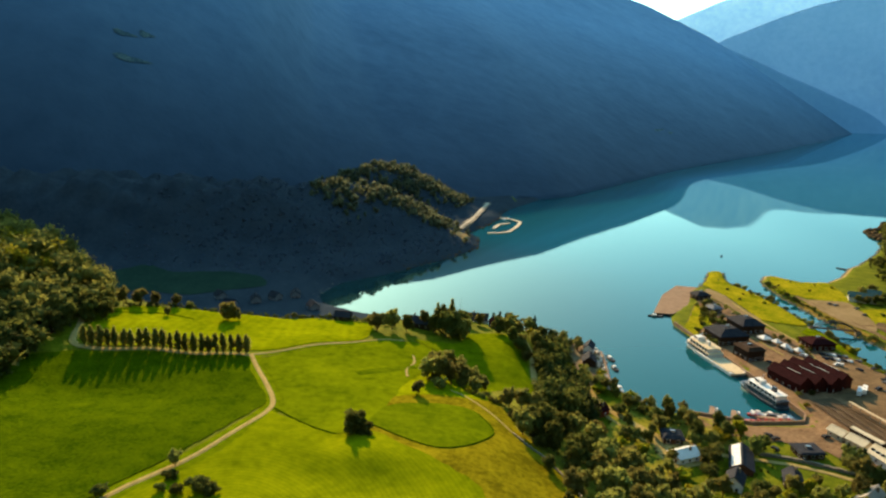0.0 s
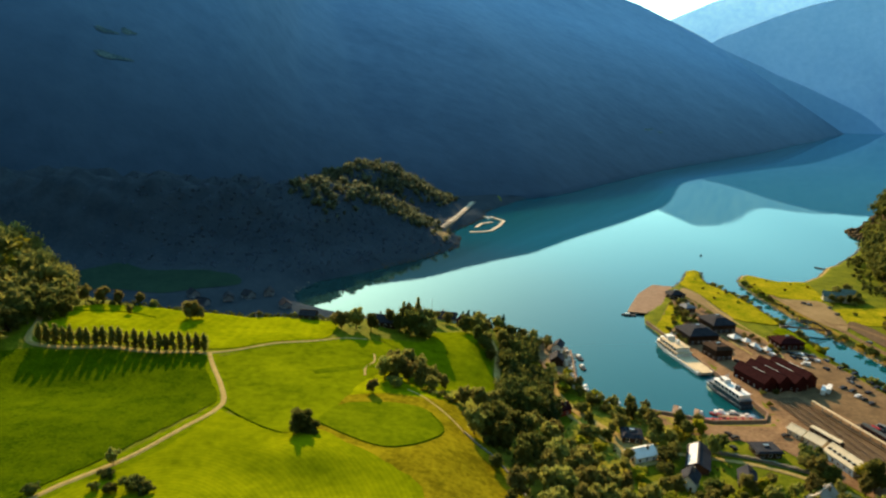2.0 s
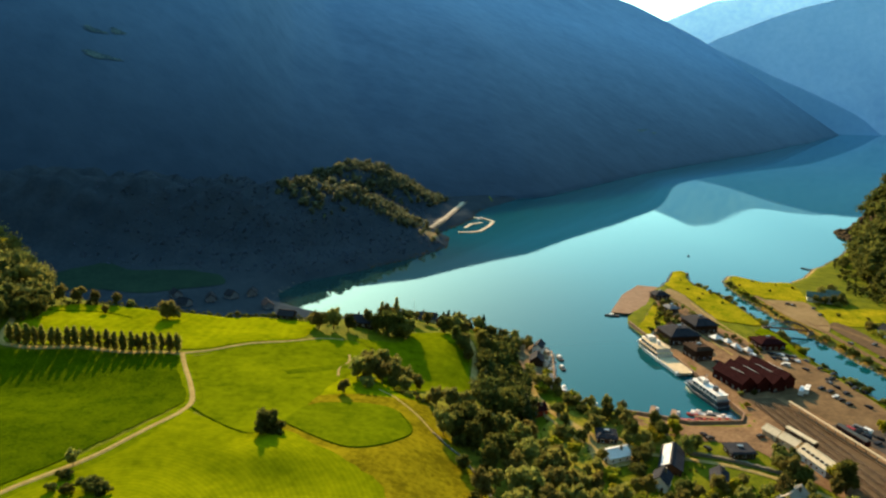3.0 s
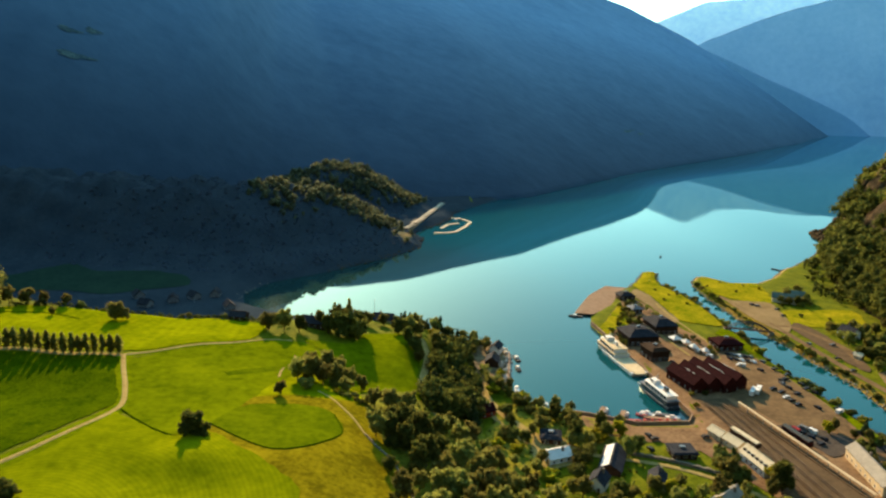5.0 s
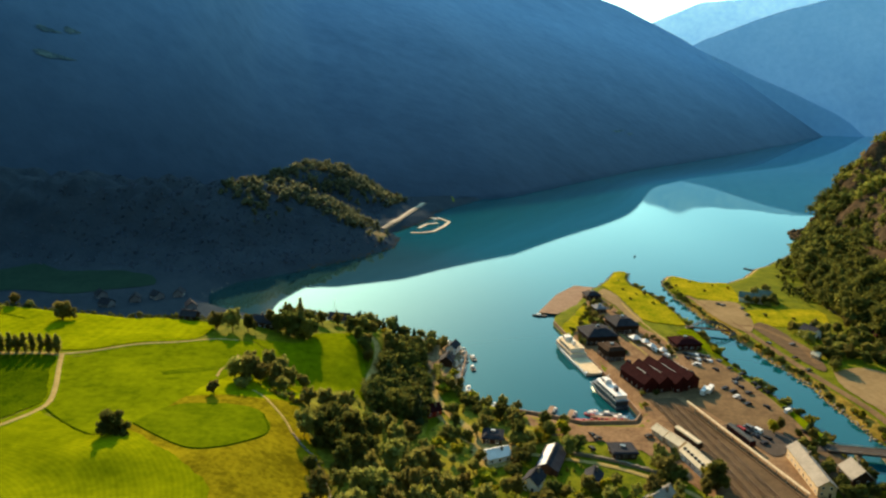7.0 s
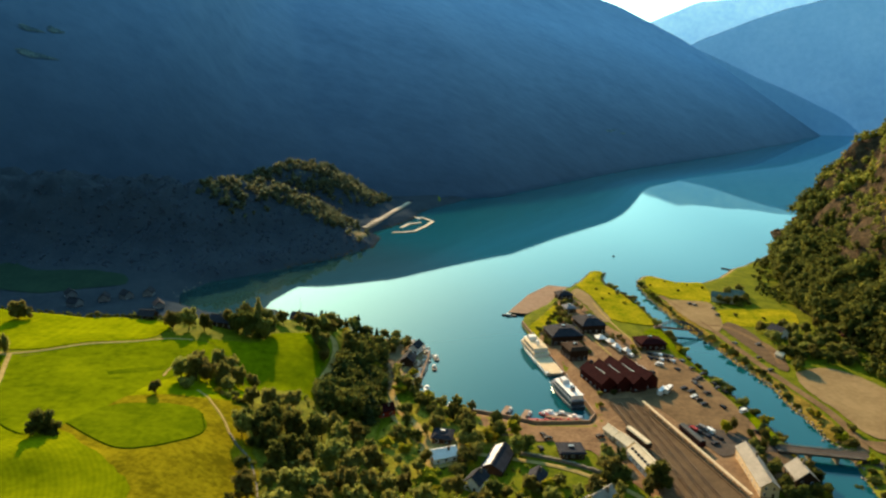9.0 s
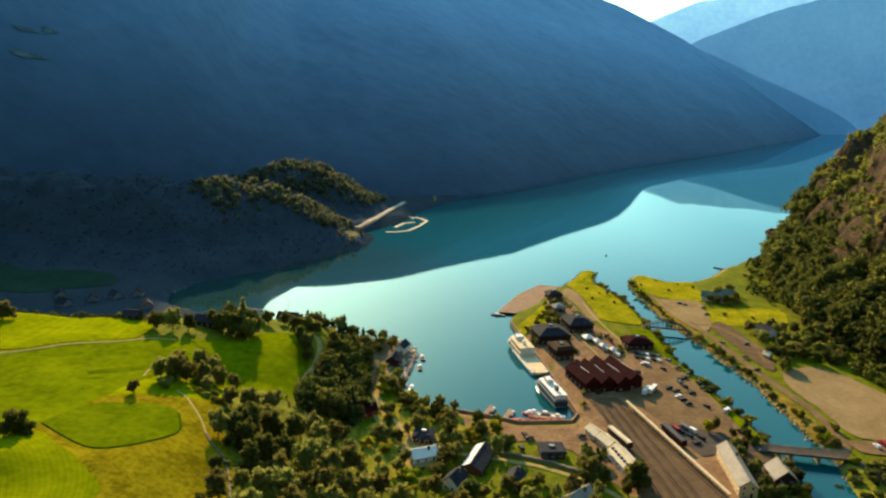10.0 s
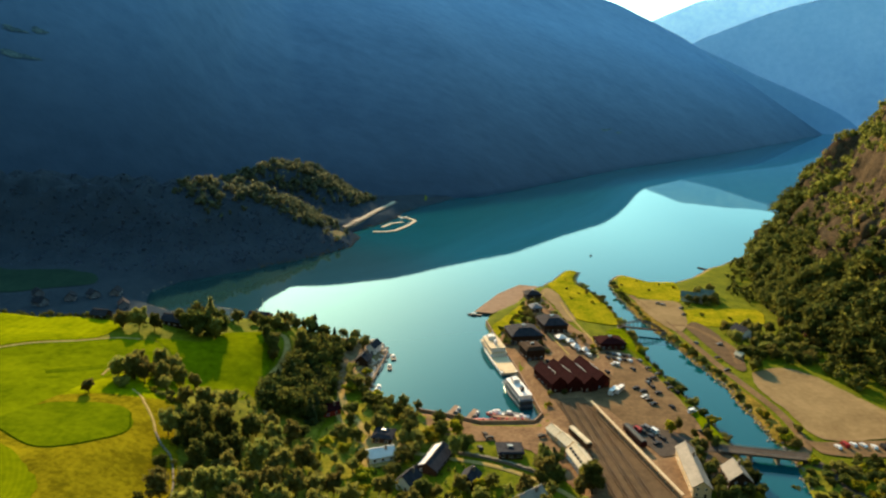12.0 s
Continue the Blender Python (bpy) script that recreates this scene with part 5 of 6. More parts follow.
for _x, _y, _h in ((257, 262, 10), (258, 254, 10), (257, 246, 9), (262, 247, 8), (256, 272, 8), (264, 286, 8), (272, 291, 7), (280, 266, 9), (274, 262, 8), (273, 249, 9), (268, 247, 8), (278, 256, 8), (283, 250, 7), (276, 274, 6)):
    tree(_x, _y, _h, "oval", None, random.Random(_x * 3 + _y), "", "dark trees round the station")
for _x, _y, _h in ((184, 267, 9), (187, 257, 8), (182, 256, 8), (192, 272, 8), (196, 280, 5), (162, 255, 7), (158, 252, 6), (176, 250, 6), (180, 246, 7)):
    tree(_x, _y, _h, "oval", None, random.Random(_x * 3 + _y), "", "dark trees beside the yard")
for _x, _y, _h in ((306, 270, 5), (309, 260, 6), (305, 250, 5), (308, 240, 6), (303, 232, 5), (307, 222, 6)):
    tree(_x, _y, _h, "bush", None, random.Random(_y), "", "bushes below the road bridge")


# ---- buildings ----
def window(parent, x, y, z, w, h, face, glass=GLASS):
    """A window set in a wall that faces along 'x' or 'y'; face is the sign of its outward side."""
    axis, sign = face
    f, p, t = Solid(), Solid(), 0.09
    for a0, a1, z0, z1 in ((-w / 2, w / 2, 0, t), (-w / 2, w / 2, h - t, h), (-w / 2, -w / 2 + t, t, h - t), (w / 2 - t, w / 2, t, h - t)):
        if axis == "x":
            f.box(x - 0.05, x + 0.05, y + a0, y + a1, z + z0, z + z1)
        else:
            f.box(x + a0, x + a1, y - 0.05, y + 0.05, z + z0, z + z1)
    if axis == "x":
        p.box(x - 0.02, x + 0.02, y - w / 2 + t, y + w / 2 - t, z + t, z + h - t)
    else:
        p.box(x - w / 2 + t, x + w / 2 - t, y - 0.02, y + 0.02, z + t, z + h - t)
    ob = part("window", f, WHITE, parent)
    part("pane", p, glass, ob, "dark glass pane")


def gable_house(x, y, turn, w, l, eave, ridge, wall, roof, label, name="house", rows=1, chimney=True, dormers=0, strips=0, base=None, step=3.2, strip_width=0.4, ridge_mat=None):
    z = high(x, y) if base is None else base
    ob = thing(name, label, name.replace("_", " "), at=pose(x, y, z, 0, 0, turn))
    a, b = w / 2, l / 2
    s = Solid()
    s.add([(-a, -b, -1.5), (a, -b, -1.5), (a, -b, eave), (0, -b, ridge), (-a, -b, eave), (-a, b, -1.5), (a, b, -1.5), (a, b, eave), (0, b, ridge), (-a, b, eave)],
          [(0, 1, 2, 3, 4), (9, 8, 7, 6, 5), (0, 5, 6, 1), (1, 6, 7, 2), (2, 7, 8, 3), (3, 8, 9, 4), (4, 9, 5, 0)])
    part("wall", s, wall, ob)
    pitch = (ridge - eave) / a
    o, t = 0.55, 0.28
    for sign in (-1, 1):
        r = Solid()
        e = (sign * (a + o), eave - o * pitch + 0.06)
        r.add([(e[0], -b - o, e[1]), (0, -b - o, ridge + 0.06), (0, -b - o, ridge + 0.06 + t), (e[0], -b - o, e[1] + t),
               (e[0], b + o, e[1]), (0, b + o, ridge + 0.06), (0, b + o, ridge + 0.06 + t), (e[0], b + o, e[1] + t)],
              [(0, 1, 2, 3), (7, 6, 5, 4), (0, 4, 5, 1), (1, 5, 6, 2), (2, 6, 7, 3), (3, 7, 4, 0)])
        slope = part("roof", r, roof, ob)
        for k in range(strips if sign < 0 else 0):
            q = Solid()
            yy = -b + l * (k + 0.5) / strips
            q.add([(sign * a * u, yy + v * strip_width, eave + (ridge - eave) * (1 - u) + 0.06 + t + d) for d in (0.02, 0.14) for u, v in ((0.9, -0.5), (0.15, -0.5), (0.15, 0.5), (0.9, 0.5))],
                  [(0, 1, 2, 3), (7, 6, 5, 4), (0, 4, 5, 1), (1, 5, 6, 2), (2, 6, 7, 3), (3, 7, 4, 0)])
            part("skylight", q, WHITE, slope, "pale strip skylight")
    part("ridge_cap", Solid().box(-0.22, 0.22, -b - o, b + o, ridge + 0.22, ridge + 0.46), roof, ob)
    if ridge_mat:
        part("skylight", Solid().box(-0.14, 0.14, -b * 0.6, b * 0.2, ridge + 0.26, ridge + 0.5), ridge_mat, ob, "pale skylight along the ridge")
    if chimney:
        part("chimney", Solid().box(a * 0.2, a * 0.2 + 0.9, b * 0.3, b * 0.3 + 0.9, ridge - 1.5, ridge + 1.4), STONE, ob)
    for k in range(dormers):
        d, yy = Solid(), -b + l * (k + 0.5) / dormers
        d.box(-a * 0.75, -a * 0.3, yy - 0.8, yy + 0.8, eave + 0.2, eave + (ridge - eave) * 0.62)
        part("dormer", d, SLATE, ob, "small dark dormer")
    n = max(1, int(l / step))
    for row in range(rows):
        zz = 1.0 + 2.7 * row
        if zz + 1.4 > eave + 0.2:
            break
        for k in range(n):
            yy = -b + l * (k + 0.5) / n
            for sign in (-1, 1):
                window(ob, sign * (a + 0.03), yy, zz, 1.2, 1.3, ("x", sign))
        for sign in (-1, 1):
            for xx in ((-w * 0.22, w * 0.22) if row or w < 6 else (-w * 0.27,)):
                window(ob, xx, sign * (b + 0.03), zz, 1.1, 1.3, ("y", sign))
    part("door", Solid().box(w * 0.12, w * 0.12 + 1.1, -b - 0.08, -b + 0.02, 0, 2.1), BROWN, ob, "brown boarded door")
    return ob


def hip_house(x, y, turn, w, l, h, top, wall, roof, label, name="building", inset=0.55, base=None):
    z = high(x, y) if base is None else base
    ob = thing(name, label, name.replace("_", " "), at=pose(x, y, z, 0, 0, turn))
    a, b = w / 2, l / 2
    part("wall", Solid().box(-a, a, -b, b, -1.5, h), wall, ob)
    o = 0.8
    r = Solid().box(-a - o, a + o, -b - o, b + o, h + 0.004, h + 0.35)
    r.prism([(-a - o, -b - o), (a + o, -b - o), (a + o, b + o), (-a - o, b + o)], h + 0.354, top, inset)
    roof_ = part("roof", r, roof, ob)
    part("vent", Solid().box(-1.2, 1.2, -0.8, 0.8, top - 0.2, top + 0.9), STEEL, roof_, "grey roof vent")
    n = max(2, int(l / 3.6))
    for k in range(n):
        for sign in (-1, 1):
            window(ob, sign * (a + 0.03), -b + l * (k + 0.5) / n, 0.9, 1.8, min(1.9, h - 1.3), ("x", sign))
    n = max(2, int(w / 3.6))
    for k in range(n):
        for sign in (-1, 1):
            window(ob, -a + w * (k + 0.5) / n, sign * (b + 0.03), 0.9, 1.8, min(1.9, h - 1.3), ("y", sign))
    return ob


# the red halls beside the quay, four gabled roofs side by side
for _k in range(4):
    _u = -12.6 + 9.0 * _k
    gable_house(214 + _u * math.cos(radians(18)), 363 + _u * math.sin(radians(18)), 18, 8.6, (24, 27, 32, 28)[_k], 5.8, 9.4, RED, TILE,
                "dark red timber hall with a red-brown gabled roof", "harbour_hall", 1, False, 0, 0, step=4.5, ridge_mat=WHITE)
hip_house(197, 401, 14, 12, 14, 7.0, 9.0, BROWN, BROWN, "brown square building with a brown roof on the quay", inset=0.35)
hip_house(195, 432, 10, 21, 20, 6.2, 10.2, BROWN, SLATE, "low brown building with a black hipped roof", inset=0.6)
hip_house(218, 455, 10, 17, 20, 6.2, 10.0, BROWN, SLATE, "brown building with a dark slate hipped roof by the lawn", inset=0.6)
hip_house(212, 497, 12, 8, 9, 3.6, 5.4, BROWN, GREYWALL, "small hut with a grey roof", "hut", 0.5)
hip_house(214, 532, 10, 12, 10, 3.6, 6.2, BROWN, SLATE, "dark shed beside the timber pier", "shed", 0.55)
hip_house(252, 422, 6, 17, 14, 4.4, 7.0, RED, TILE, "dark red building with a red-brown hipped roof", inset=0.6)
hip_house(171.5, 280, 3, 11, 9, 2.8, 3.8, BROWN, SLATE, "low hut with a flat black roof", "hut", 0.15)
gable_house(250.5, 264, -7, 7.5, 33, 5.0, 7.8, CREAM, TIN, "long cream station building with a pale sheet roof", "station_building", 2, True, 0, 0, step=4)
gable_house(267, 258, -4, 9, 11, 5.6, 9.4, BROWN, TIN, "brown house with a pale sheet roof by the bridge", "house", 2)
gable_house(195.5, 297, 22, 5.5, 8, 3.2, 5.0, CREAM, BRIGHT_TIN, "small cream kiosk beside the railway", "kiosk", 1, False)
gable_house(199.5, 287.5, 22, 6, 9, 3.4, 5.2, CREAM, BRIGHT_TIN, "cream goods shed beside the railway", "shed", 1, False)
gable_house(203, 270, 12, 8, 17, 3.8, 6.8, WHITE, BRIGHT_TIN, "white building with dark dormers along its pale roof", "house", 1, False, 6)
gable_house(137, 271, -22, 9.5, 20, 2.6, 5.1, BROWN, SLATE, "long dark-roofed hall with white slats on one slope", "hall", 1, False, 0, 9, strip_width=1.85)
gable_house(112, 274, -68, 8, 11.5, 3.2, 5.4, WHITE, WHITE, "white house with a white roof among trees", "house", 1)
hip_house(112, 291, -8, 9, 9, 3.0, 4.6, BROWN, SLATE, "low garden building with a grey-blue roof", "outbuilding", 0.4)
gable_house(126, 252, -30, 7, 9, 4.0, 7.0, WHITE, SLATE, "small white house with a slate roof", "house", 1)
gable_house(176, 240, -50, 8, 12, 4.2, 7.4, WHITE, TIN, "white house with a pale roof below the trees", "house", 1)
gable_house(152, 255, -20, 7, 9, 3.6, 6.4, BROWN, SLATE, "brown cabin with a dark roof", "cabin", 1)
gable_house(82, 316, -60, 6, 9, 3.4, 5.8, CABIN_RED, TILE, "small red cabin on the slope", "cabin", 1)
gable_house(91, 384, -10, 8, 10, 3.6, 6.8, BROWN, SLATE, "dark boathouse above the shore", "boathouse", 1)
gable_house(95, 404, -20, 6, 10, 4.2, 6.6, WHITE, SLATE, "white boathouse on the rocky point", "boathouse", 1, False)
gable_house(-14, 362, 74, 8, 15, 3.4, 6.2, BROWN, SLATE, "long low brown farmhouse with a dark roof", "farmhouse", 1)
gable_house(22, 404, 80, 8, 13, 3.8, 6.8, WHITE, SLATE, "white farmhouse with a slate roof on the rim", "farmhouse", 1)
gable_house(4, 392, 70, 7, 10, 3.4, 6.0, WHITE, TIN, "white outbuilding with a pale roof", "outbuilding", 1, False)
gable_house(34, 388, 40, 7, 9, 3.6, 6.4, BROWN, TILE, "brown house with a red-brown roof by the lane", "house", 1)
gable_house(-58, 364, 80, 6, 9, 3.0, 5.2, BROWN, SLATE, "brown shed under the rim", "shed", 1, False)
gable_house(-186, 292, 10, 8, 11, 3.6, 6.6, BROWN, SLATE, "dark farmhouse under the trees", "farmhouse", 1)
gable_house(350, 534, 64, 9, 20, 3.8, 7.2, WHITE, GREENTIN, "long white building with a grey-green roof on the lawn", "house", 1, False)
gable_house(364, 541, 64, 8, 10, 3.6, 7.4, WHITE, GREENTIN, "white annex with a grey-green roof", "house", 1, False)
gable_house(352, 448, 20, 10, 11, 4.4, 8.0, WHITE, SLATE, "white house with a dark roof in gardens", "house", 1)
gable_house(391, 452, 10, 5, 7, 3.6, 6.6, WHITE, BRIGHT_TIN, "small white house at the foot of the hill", "house", 1)
gable_house(393, 440, -20, 8, 10, 3.6, 6.8, RED, TILE, "red house with a red-brown roof at the foot of the hill", "house", 1)
gable_house(333, 406, 30, 4, 4.5, 2.6, 4.2, CREAM, BRIGHT_TIN, "small cream garden shed", "shed", 1, False)
# walls dull grey instead of white, to put the shade into their colour
for _x, _y, _t in ((-145, 484, 20), (-132, 492, 50), (-160, 470, 70), (-118, 500, 10), (-175, 492, 40), (-98, 470, 30)):
    gable_house(_x, _y, _t, 7, 9, 4.2, 7.2, GREYWALL, SLATE, "grey house on the shaded valley floor", "house", 1, False)


# ---- quays, piers, bridges ----
def deck(name, outline, z, thick, mat, label, piles=(), category="pier"):
    ob = thing(name, label, category)
    part("deck", Solid().prism(outline, z - thick, z), mat, ob)
    for x, y in piles:
        part("pile", Solid().tube((x, y, -4), (x, y, z - thick), 0.35, 0.3, 8), BROWN, ob)
    return ob


deck("timber_pier", [(164, 494), (178, 491), (197, 512), (214, 546), (224, 569), (208, 574), (186, 543)], 1.9, 0.6, TIMBER, "broad brown timber pier on piles",
     [(167, 496), (174, 495), (178, 512), (187, 530), (198, 548), (208, 562)])
for _k in range(14):   # deck boards along the pier
    _y = 500 + 5.2 * _k
    _x0, _x1 = float(np.interp(_y, [494, 543, 574], [164.5, 186.5, 208.5])), float(np.interp(_y, [491, 512, 546, 569], [178, 197, 214, 223.5]))
    part("plank", Solid().box(_x0 + 0.3, _x1 - 0.3, _y - 2.4, _y + 2.4, 1.904, 2.0), TIMBER, bpy.data.objects["timber_pier"])


def quay_wall(pts, z, label, width=0.8):
    mid = np.array(pts, float)
    ob = Solid()
    for (ax, ay), (bx, by) in zip(mid[:-1], mid[1:]):
        n = np.array([-(by - ay), bx - ax]) / math.hypot(bx - ax, by - ay) * width / 2
        ob.prism([(ax - n[0], ay - n[1]), (bx - n[0], by - n[1]), (bx + n[0], by + n[1]), (ax + n[0], ay + n[1])], -3, z)
    return setting("quay_wall", ob.mesh("quay_wall", TIMBER), label, "quay wall")


quay_wall([(172, 470), (177.2, 433), (185.8, 380), (192.6, 322), (187.5, 313.5), (160, 311.5), (143, 318.5), (126, 324)], 3.1, "timber-faced quay wall round the harbour basin")
quay_wall([(98.5, 355), (100, 372), (102.5, 392), (104, 408)], 2.2, "pale timber quay along the rocky point")


def pontoon(x, y, turn, l, w, label="floating grey pontoon with timber decking", mat=TIMBER):
    ob = thing("pontoon", label, "pontoon", "harbour pontoons", pose(x, y, 0, 0, 0, turn))
    part("deck", Solid().box(-w / 2, w / 2, -l / 2, l / 2, 0.25, 0.9), mat, ob)
    for k in range(3):
        yy = -l / 2 + l * (k + 0.5) / 3
        part("float", Solid().box(-w * 0.45, w * 0.45, yy - l * 0.12, yy + l * 0.12, -0.3, 0.246), STEEL, ob)
    return ob


pontoon(155.5, 323, -24, 12, 2.6)
pontoon(145.5, 327, -24, 12, 2.6)
pontoon(176, 320, 78, 20, 2.6)
pontoon(170, 316.3, 86, 26, 2.6, "red-painted landing stage along the quay", ORANGE)
pontoon(405, 653.5, 36, 15, 2.4, "dark timber jetty at the foot of the crag", BROWN)
# the small marina below the wooded knoll
for _line in ([(62, 923), (75, 917), (89, 910), (100, 888), (92, 854), (78, 817), (65, 809), (51, 807)], [(60, 838), (69, 866), (84, 878)]):
    for (_ax, _ay), (_bx, _by) in zip(_line[:-1], _line[1:]):
        pontoon((_ax + _bx) / 2, (_ay + _by) / 2, math.degrees(math.atan2(-(_bx - _ax), _by - _ay)), math.hypot(_bx - _ax, _by - _ay), 4.6, "pale marina pontoon below the wooded knoll", PALE_DECK)
_line = smooth_line([(14, 806), (21, 822), (31, 852), (44, 907), (52, 956), (62, 1010)], 12)
_jetty = thing("breakwater", "long stone breakwater with a pale gravel top beside the marina", "breakwater", at=pose(0, 0, 0))
for _k, ((_ax, _ay), (_bx, _by)) in enumerate(zip(_line[:-1], _line[1:])):
    _z = 2.4 + 0.25 * math.sin(3.7 * _k)
    _m = pose((_ax + _bx) / 2, (_ay + _by) / 2, max(_z, high((_ax + _bx) / 2, (_ay + _by) / 2) + 1.9), 0, 0, math.degrees(math.atan2(-(_bx - _ax), _by - _ay)))
    _l = math.hypot(_bx - _ax, _by - _ay)
    part("stone_bank", Solid().box(-5.2, 5.2, -_l / 2 - 0.4, _l / 2 + 0.4, -6, -0.25), STONE, _jetty).matrix_local = _m
    part("causeway", Solid().box(-1.9, 1.9, -_l / 2, _l / 2, -0.3, 0.1), PALE_DECK, _jetty).matrix_local = _m


def footbridge(a, b, z, label):
    a, b = Vector((*a, z)), Vector((*b, z))
    length, turn = (b - a).length, math.degrees(math.atan2(b.y - a.y, b.x - a.x))
    ob = thing("footbridge", label, "footbridge", at=pose(a.x, a.y, z, 0, 0, turn))
    part("deck", Solid().box(-2, length + 2, -1.7, 1.7, -0.5, 0), BROWN, ob)
    n = 10
    arch = lambda u: 5.4 * (1 - (2 * u - 1) ** 2)
    for side in (-1.9, 1.9):
        s = Solid()
        ring = [(0.42 * math.cos(1.0472 * i), 0.42 * math.sin(1.0472 * i)) for i in range(6)]
        s.add([(length * k / n, side + c, arch(k / n) + d) for k in range(n + 1) for c, d in ring],
              [(6 * k + i, 6 * k + (i + 1) % 6, 6 * k + 6 + (i + 1) % 6, 6 * k + 6 + i) for k in range(n) for i in range(6)])
        chord = part("arch", s, DARK_STEEL, ob, "curved dark steel arch")
        for k in range(1, n):
            part("hanger", Solid().tube((length * k / n, side, -0.3), (length * k / n, side, arch(k / n)), 0.16, 0.16, 5), DARK_STEEL, chord)
        part("handrail", Solid().box(0, length, side - 0.05, side + 0.05, 1.0, 1.1), DARK_STEEL, ob)
    for u in (-1, length + 1):
        part("abutment", Solid().box(u - 1.5, u + 1.5, -2.6, 2.6, -5, -0.5), STONE, ob)


footbridge((270, 461), (298, 454), 3.8, "arched dark steel footbridge over the river")


def road_bridge(a, b, z, wide, label):
    a, b = Vector((*a, z)), Vector((*b, z))
    length, turn = (b - a).length, math.degrees(math.atan2(b.y - a.y, b.x - a.x))
    ob = thing("road_bridge", label, "bridge", at=pose(a.x, a.y, z, 0, 0, turn))
    part("deck", Solid().box(-3, length + 3, -wide / 2, wide / 2, -0.9, 0), ASPHALT, ob)
    for side in (-1, 1):
        y = side * (wide / 2 - 0.15)
        part("kerb", Solid().box(-3, length + 3, y - 0.15, y + 0.15, 0.004, 0.25), STONE, ob)
        rail = part("railing", Solid().box(-3, length + 3, y - 0.04, y + 0.04, 1.0, 1.1), STEEL, ob)
        for k in range(13):
            u = -3 + (length + 6) * k / 12
            part("post", Solid().box(u - 0.05, u + 0.05, y - 0.05, y + 0.05, 0.25, 1.0), STEEL, rail)
    for u in (length * 0.33, length * 0.67):
        part("pier", Solid().box(u - 0.6, u + 0.6, -wide * 0.4, wide * 0.4, -8, -0.9), STONE, ob)


road_bridge((274, 287), (309, 281), 4.2, 7.0, "grey road bridge over the river")
track("road", [(262, 291), (268, 288.5), (274, 287)], 6.5, "approach road to the bridge", ASPHALT, 0.9)
track("road", [(309, 281), (314, 276), (317, 264), (316, 240), (312, 200)], 6.5, "road along the far bank", ASPHALT, 0.7)


# ---- railway ----
def rail_pair(x0, y0, x1, y1, label):
    ob = thing("railway_track", label, "railway track", "railway tracks", pose(x0, y0, high((x0 + x1) / 2, (y0 + y1) / 2) + 0.6, 0, 0, math.degrees(math.atan2(y1 - y0, x1 - x0))))
    l = math.hypot(x1 - x0, y1 - y0)
    for side in (-0.72, 0.72):
        part("rail", Solid().box(0, l, side - 0.07, side + 0.07, 0.06, 0.20), RAIL, ob)
    s = Solid()
    for k in range(int(l / 0.9)):
        s.box(k * 0.9, k * 0.9 + 0.26, -1.3, 1.3, -0.10, 0.056)
    tagged(part("sleeper_bed", s, BALLAST, ob), "", "", "", "stuff")


for _k in range(4):
    _o = 4.4 * _k
    rail_pair(204 + _o, 334, 214.5 + 1.25 * _o, 218, "worn railway track on brown ballast")
_p = thing("platform_canopy", "long cream platform roof on posts beside the tracks", "platform canopy", at=pose(229.5, 288, high(229, 288), 0, 0, 12.7))
part("platform", Solid().box(-1.5, 1.5, -46, 44, -0.5, 1.1), BALLAST, _p)
part("roof", Solid().add([(-0.75, -45, 3.9), (0.75, -45, 3.9), (0.75, 43, 3.9), (-0.75, 43, 3.9), (-0.65, -45, 4.1), (0, -45, 4.25), (0.65, -45, 4.1), (-0.65, 43, 4.1), (0, 43, 4.25), (0.65, 43, 4.1)],
                         [(0, 3, 2, 1), (0, 1, 6, 5, 4), (3, 7, 8, 9, 2), (4, 5, 8, 7), (5, 6, 9, 8), (0, 4, 7, 3), (1, 2, 9, 6)]), CREAM, _p, "cream painted canopy roof")
for _k in range(15):
    part("post", Solid().box(-0.12, 0.12, -44 + 6.1 * _k, -43.76 + 6.1 * _k, 1.1, 3.9), STEEL, _p)


def coach(x, y, turn, l, body, roof, label):
    z = high(x, y) + 0.9
    ob = thing("railway_coach", label, "railway coach", "railway coaches", pose(x, y, z, 0, 0, turn))
    s = Solid()
    prof = [(-1.45, 0.5), (1.45, 0.5), (1.5, 2.0), (1.4, 3.1), (-1.4, 3.1), (-1.5, 2.0)]
    s.add([(px, -l / 2, pz) for px, pz in prof] + [(px, l / 2, pz) for px, pz in prof], [(5, 4, 3, 2, 1, 0), (6, 7, 8, 9, 10, 11)] + [(i, (i + 1) % 6, 6 + (i + 1) % 6, 6 + i) for i in range(6)])
    part("body", s, body, ob)
    r = Solid()
    prof = [(-1.46, 3.104), (1.46, 3.104), (1.1, 3.6), (0, 3.8), (-1.1, 3.6)]
    r.add([(px, -l / 2, pz) for px, pz in prof] + [(px, l / 2, pz) for px, pz in prof], [(4, 3, 2, 1, 0), (5, 6, 7, 8, 9)] + [(i, (i + 1) % 5, 5 + (i + 1) % 5, 5 + i) for i in range(5)])
    part("roof", r, roof, ob, "pale curved roof")
    for k in range(8):
        yy = -l / 2 + l * (k + 0.5) / 8
        for side in (-1.52, 1.52):
            part("window", Solid().box(side - 0.03, side + 0.03, yy - 0.7, yy + 0.7, 1.7, 2.6), GLASS, ob)
    for yy in (-l * 0.36, l * 0.36):
        bogie = part("bogie", Solid().box(-1.1, 1.1, yy - 1.6, yy + 1.6, 0.15, 0.496), NAVY, ob)
        for dy in (-1, 1):
            part("wheel", Solid().tube((-0.8, yy + dy, 0), (0.8, yy + dy, 0), 0.42, 0.42, 10), RAIL, bogie)


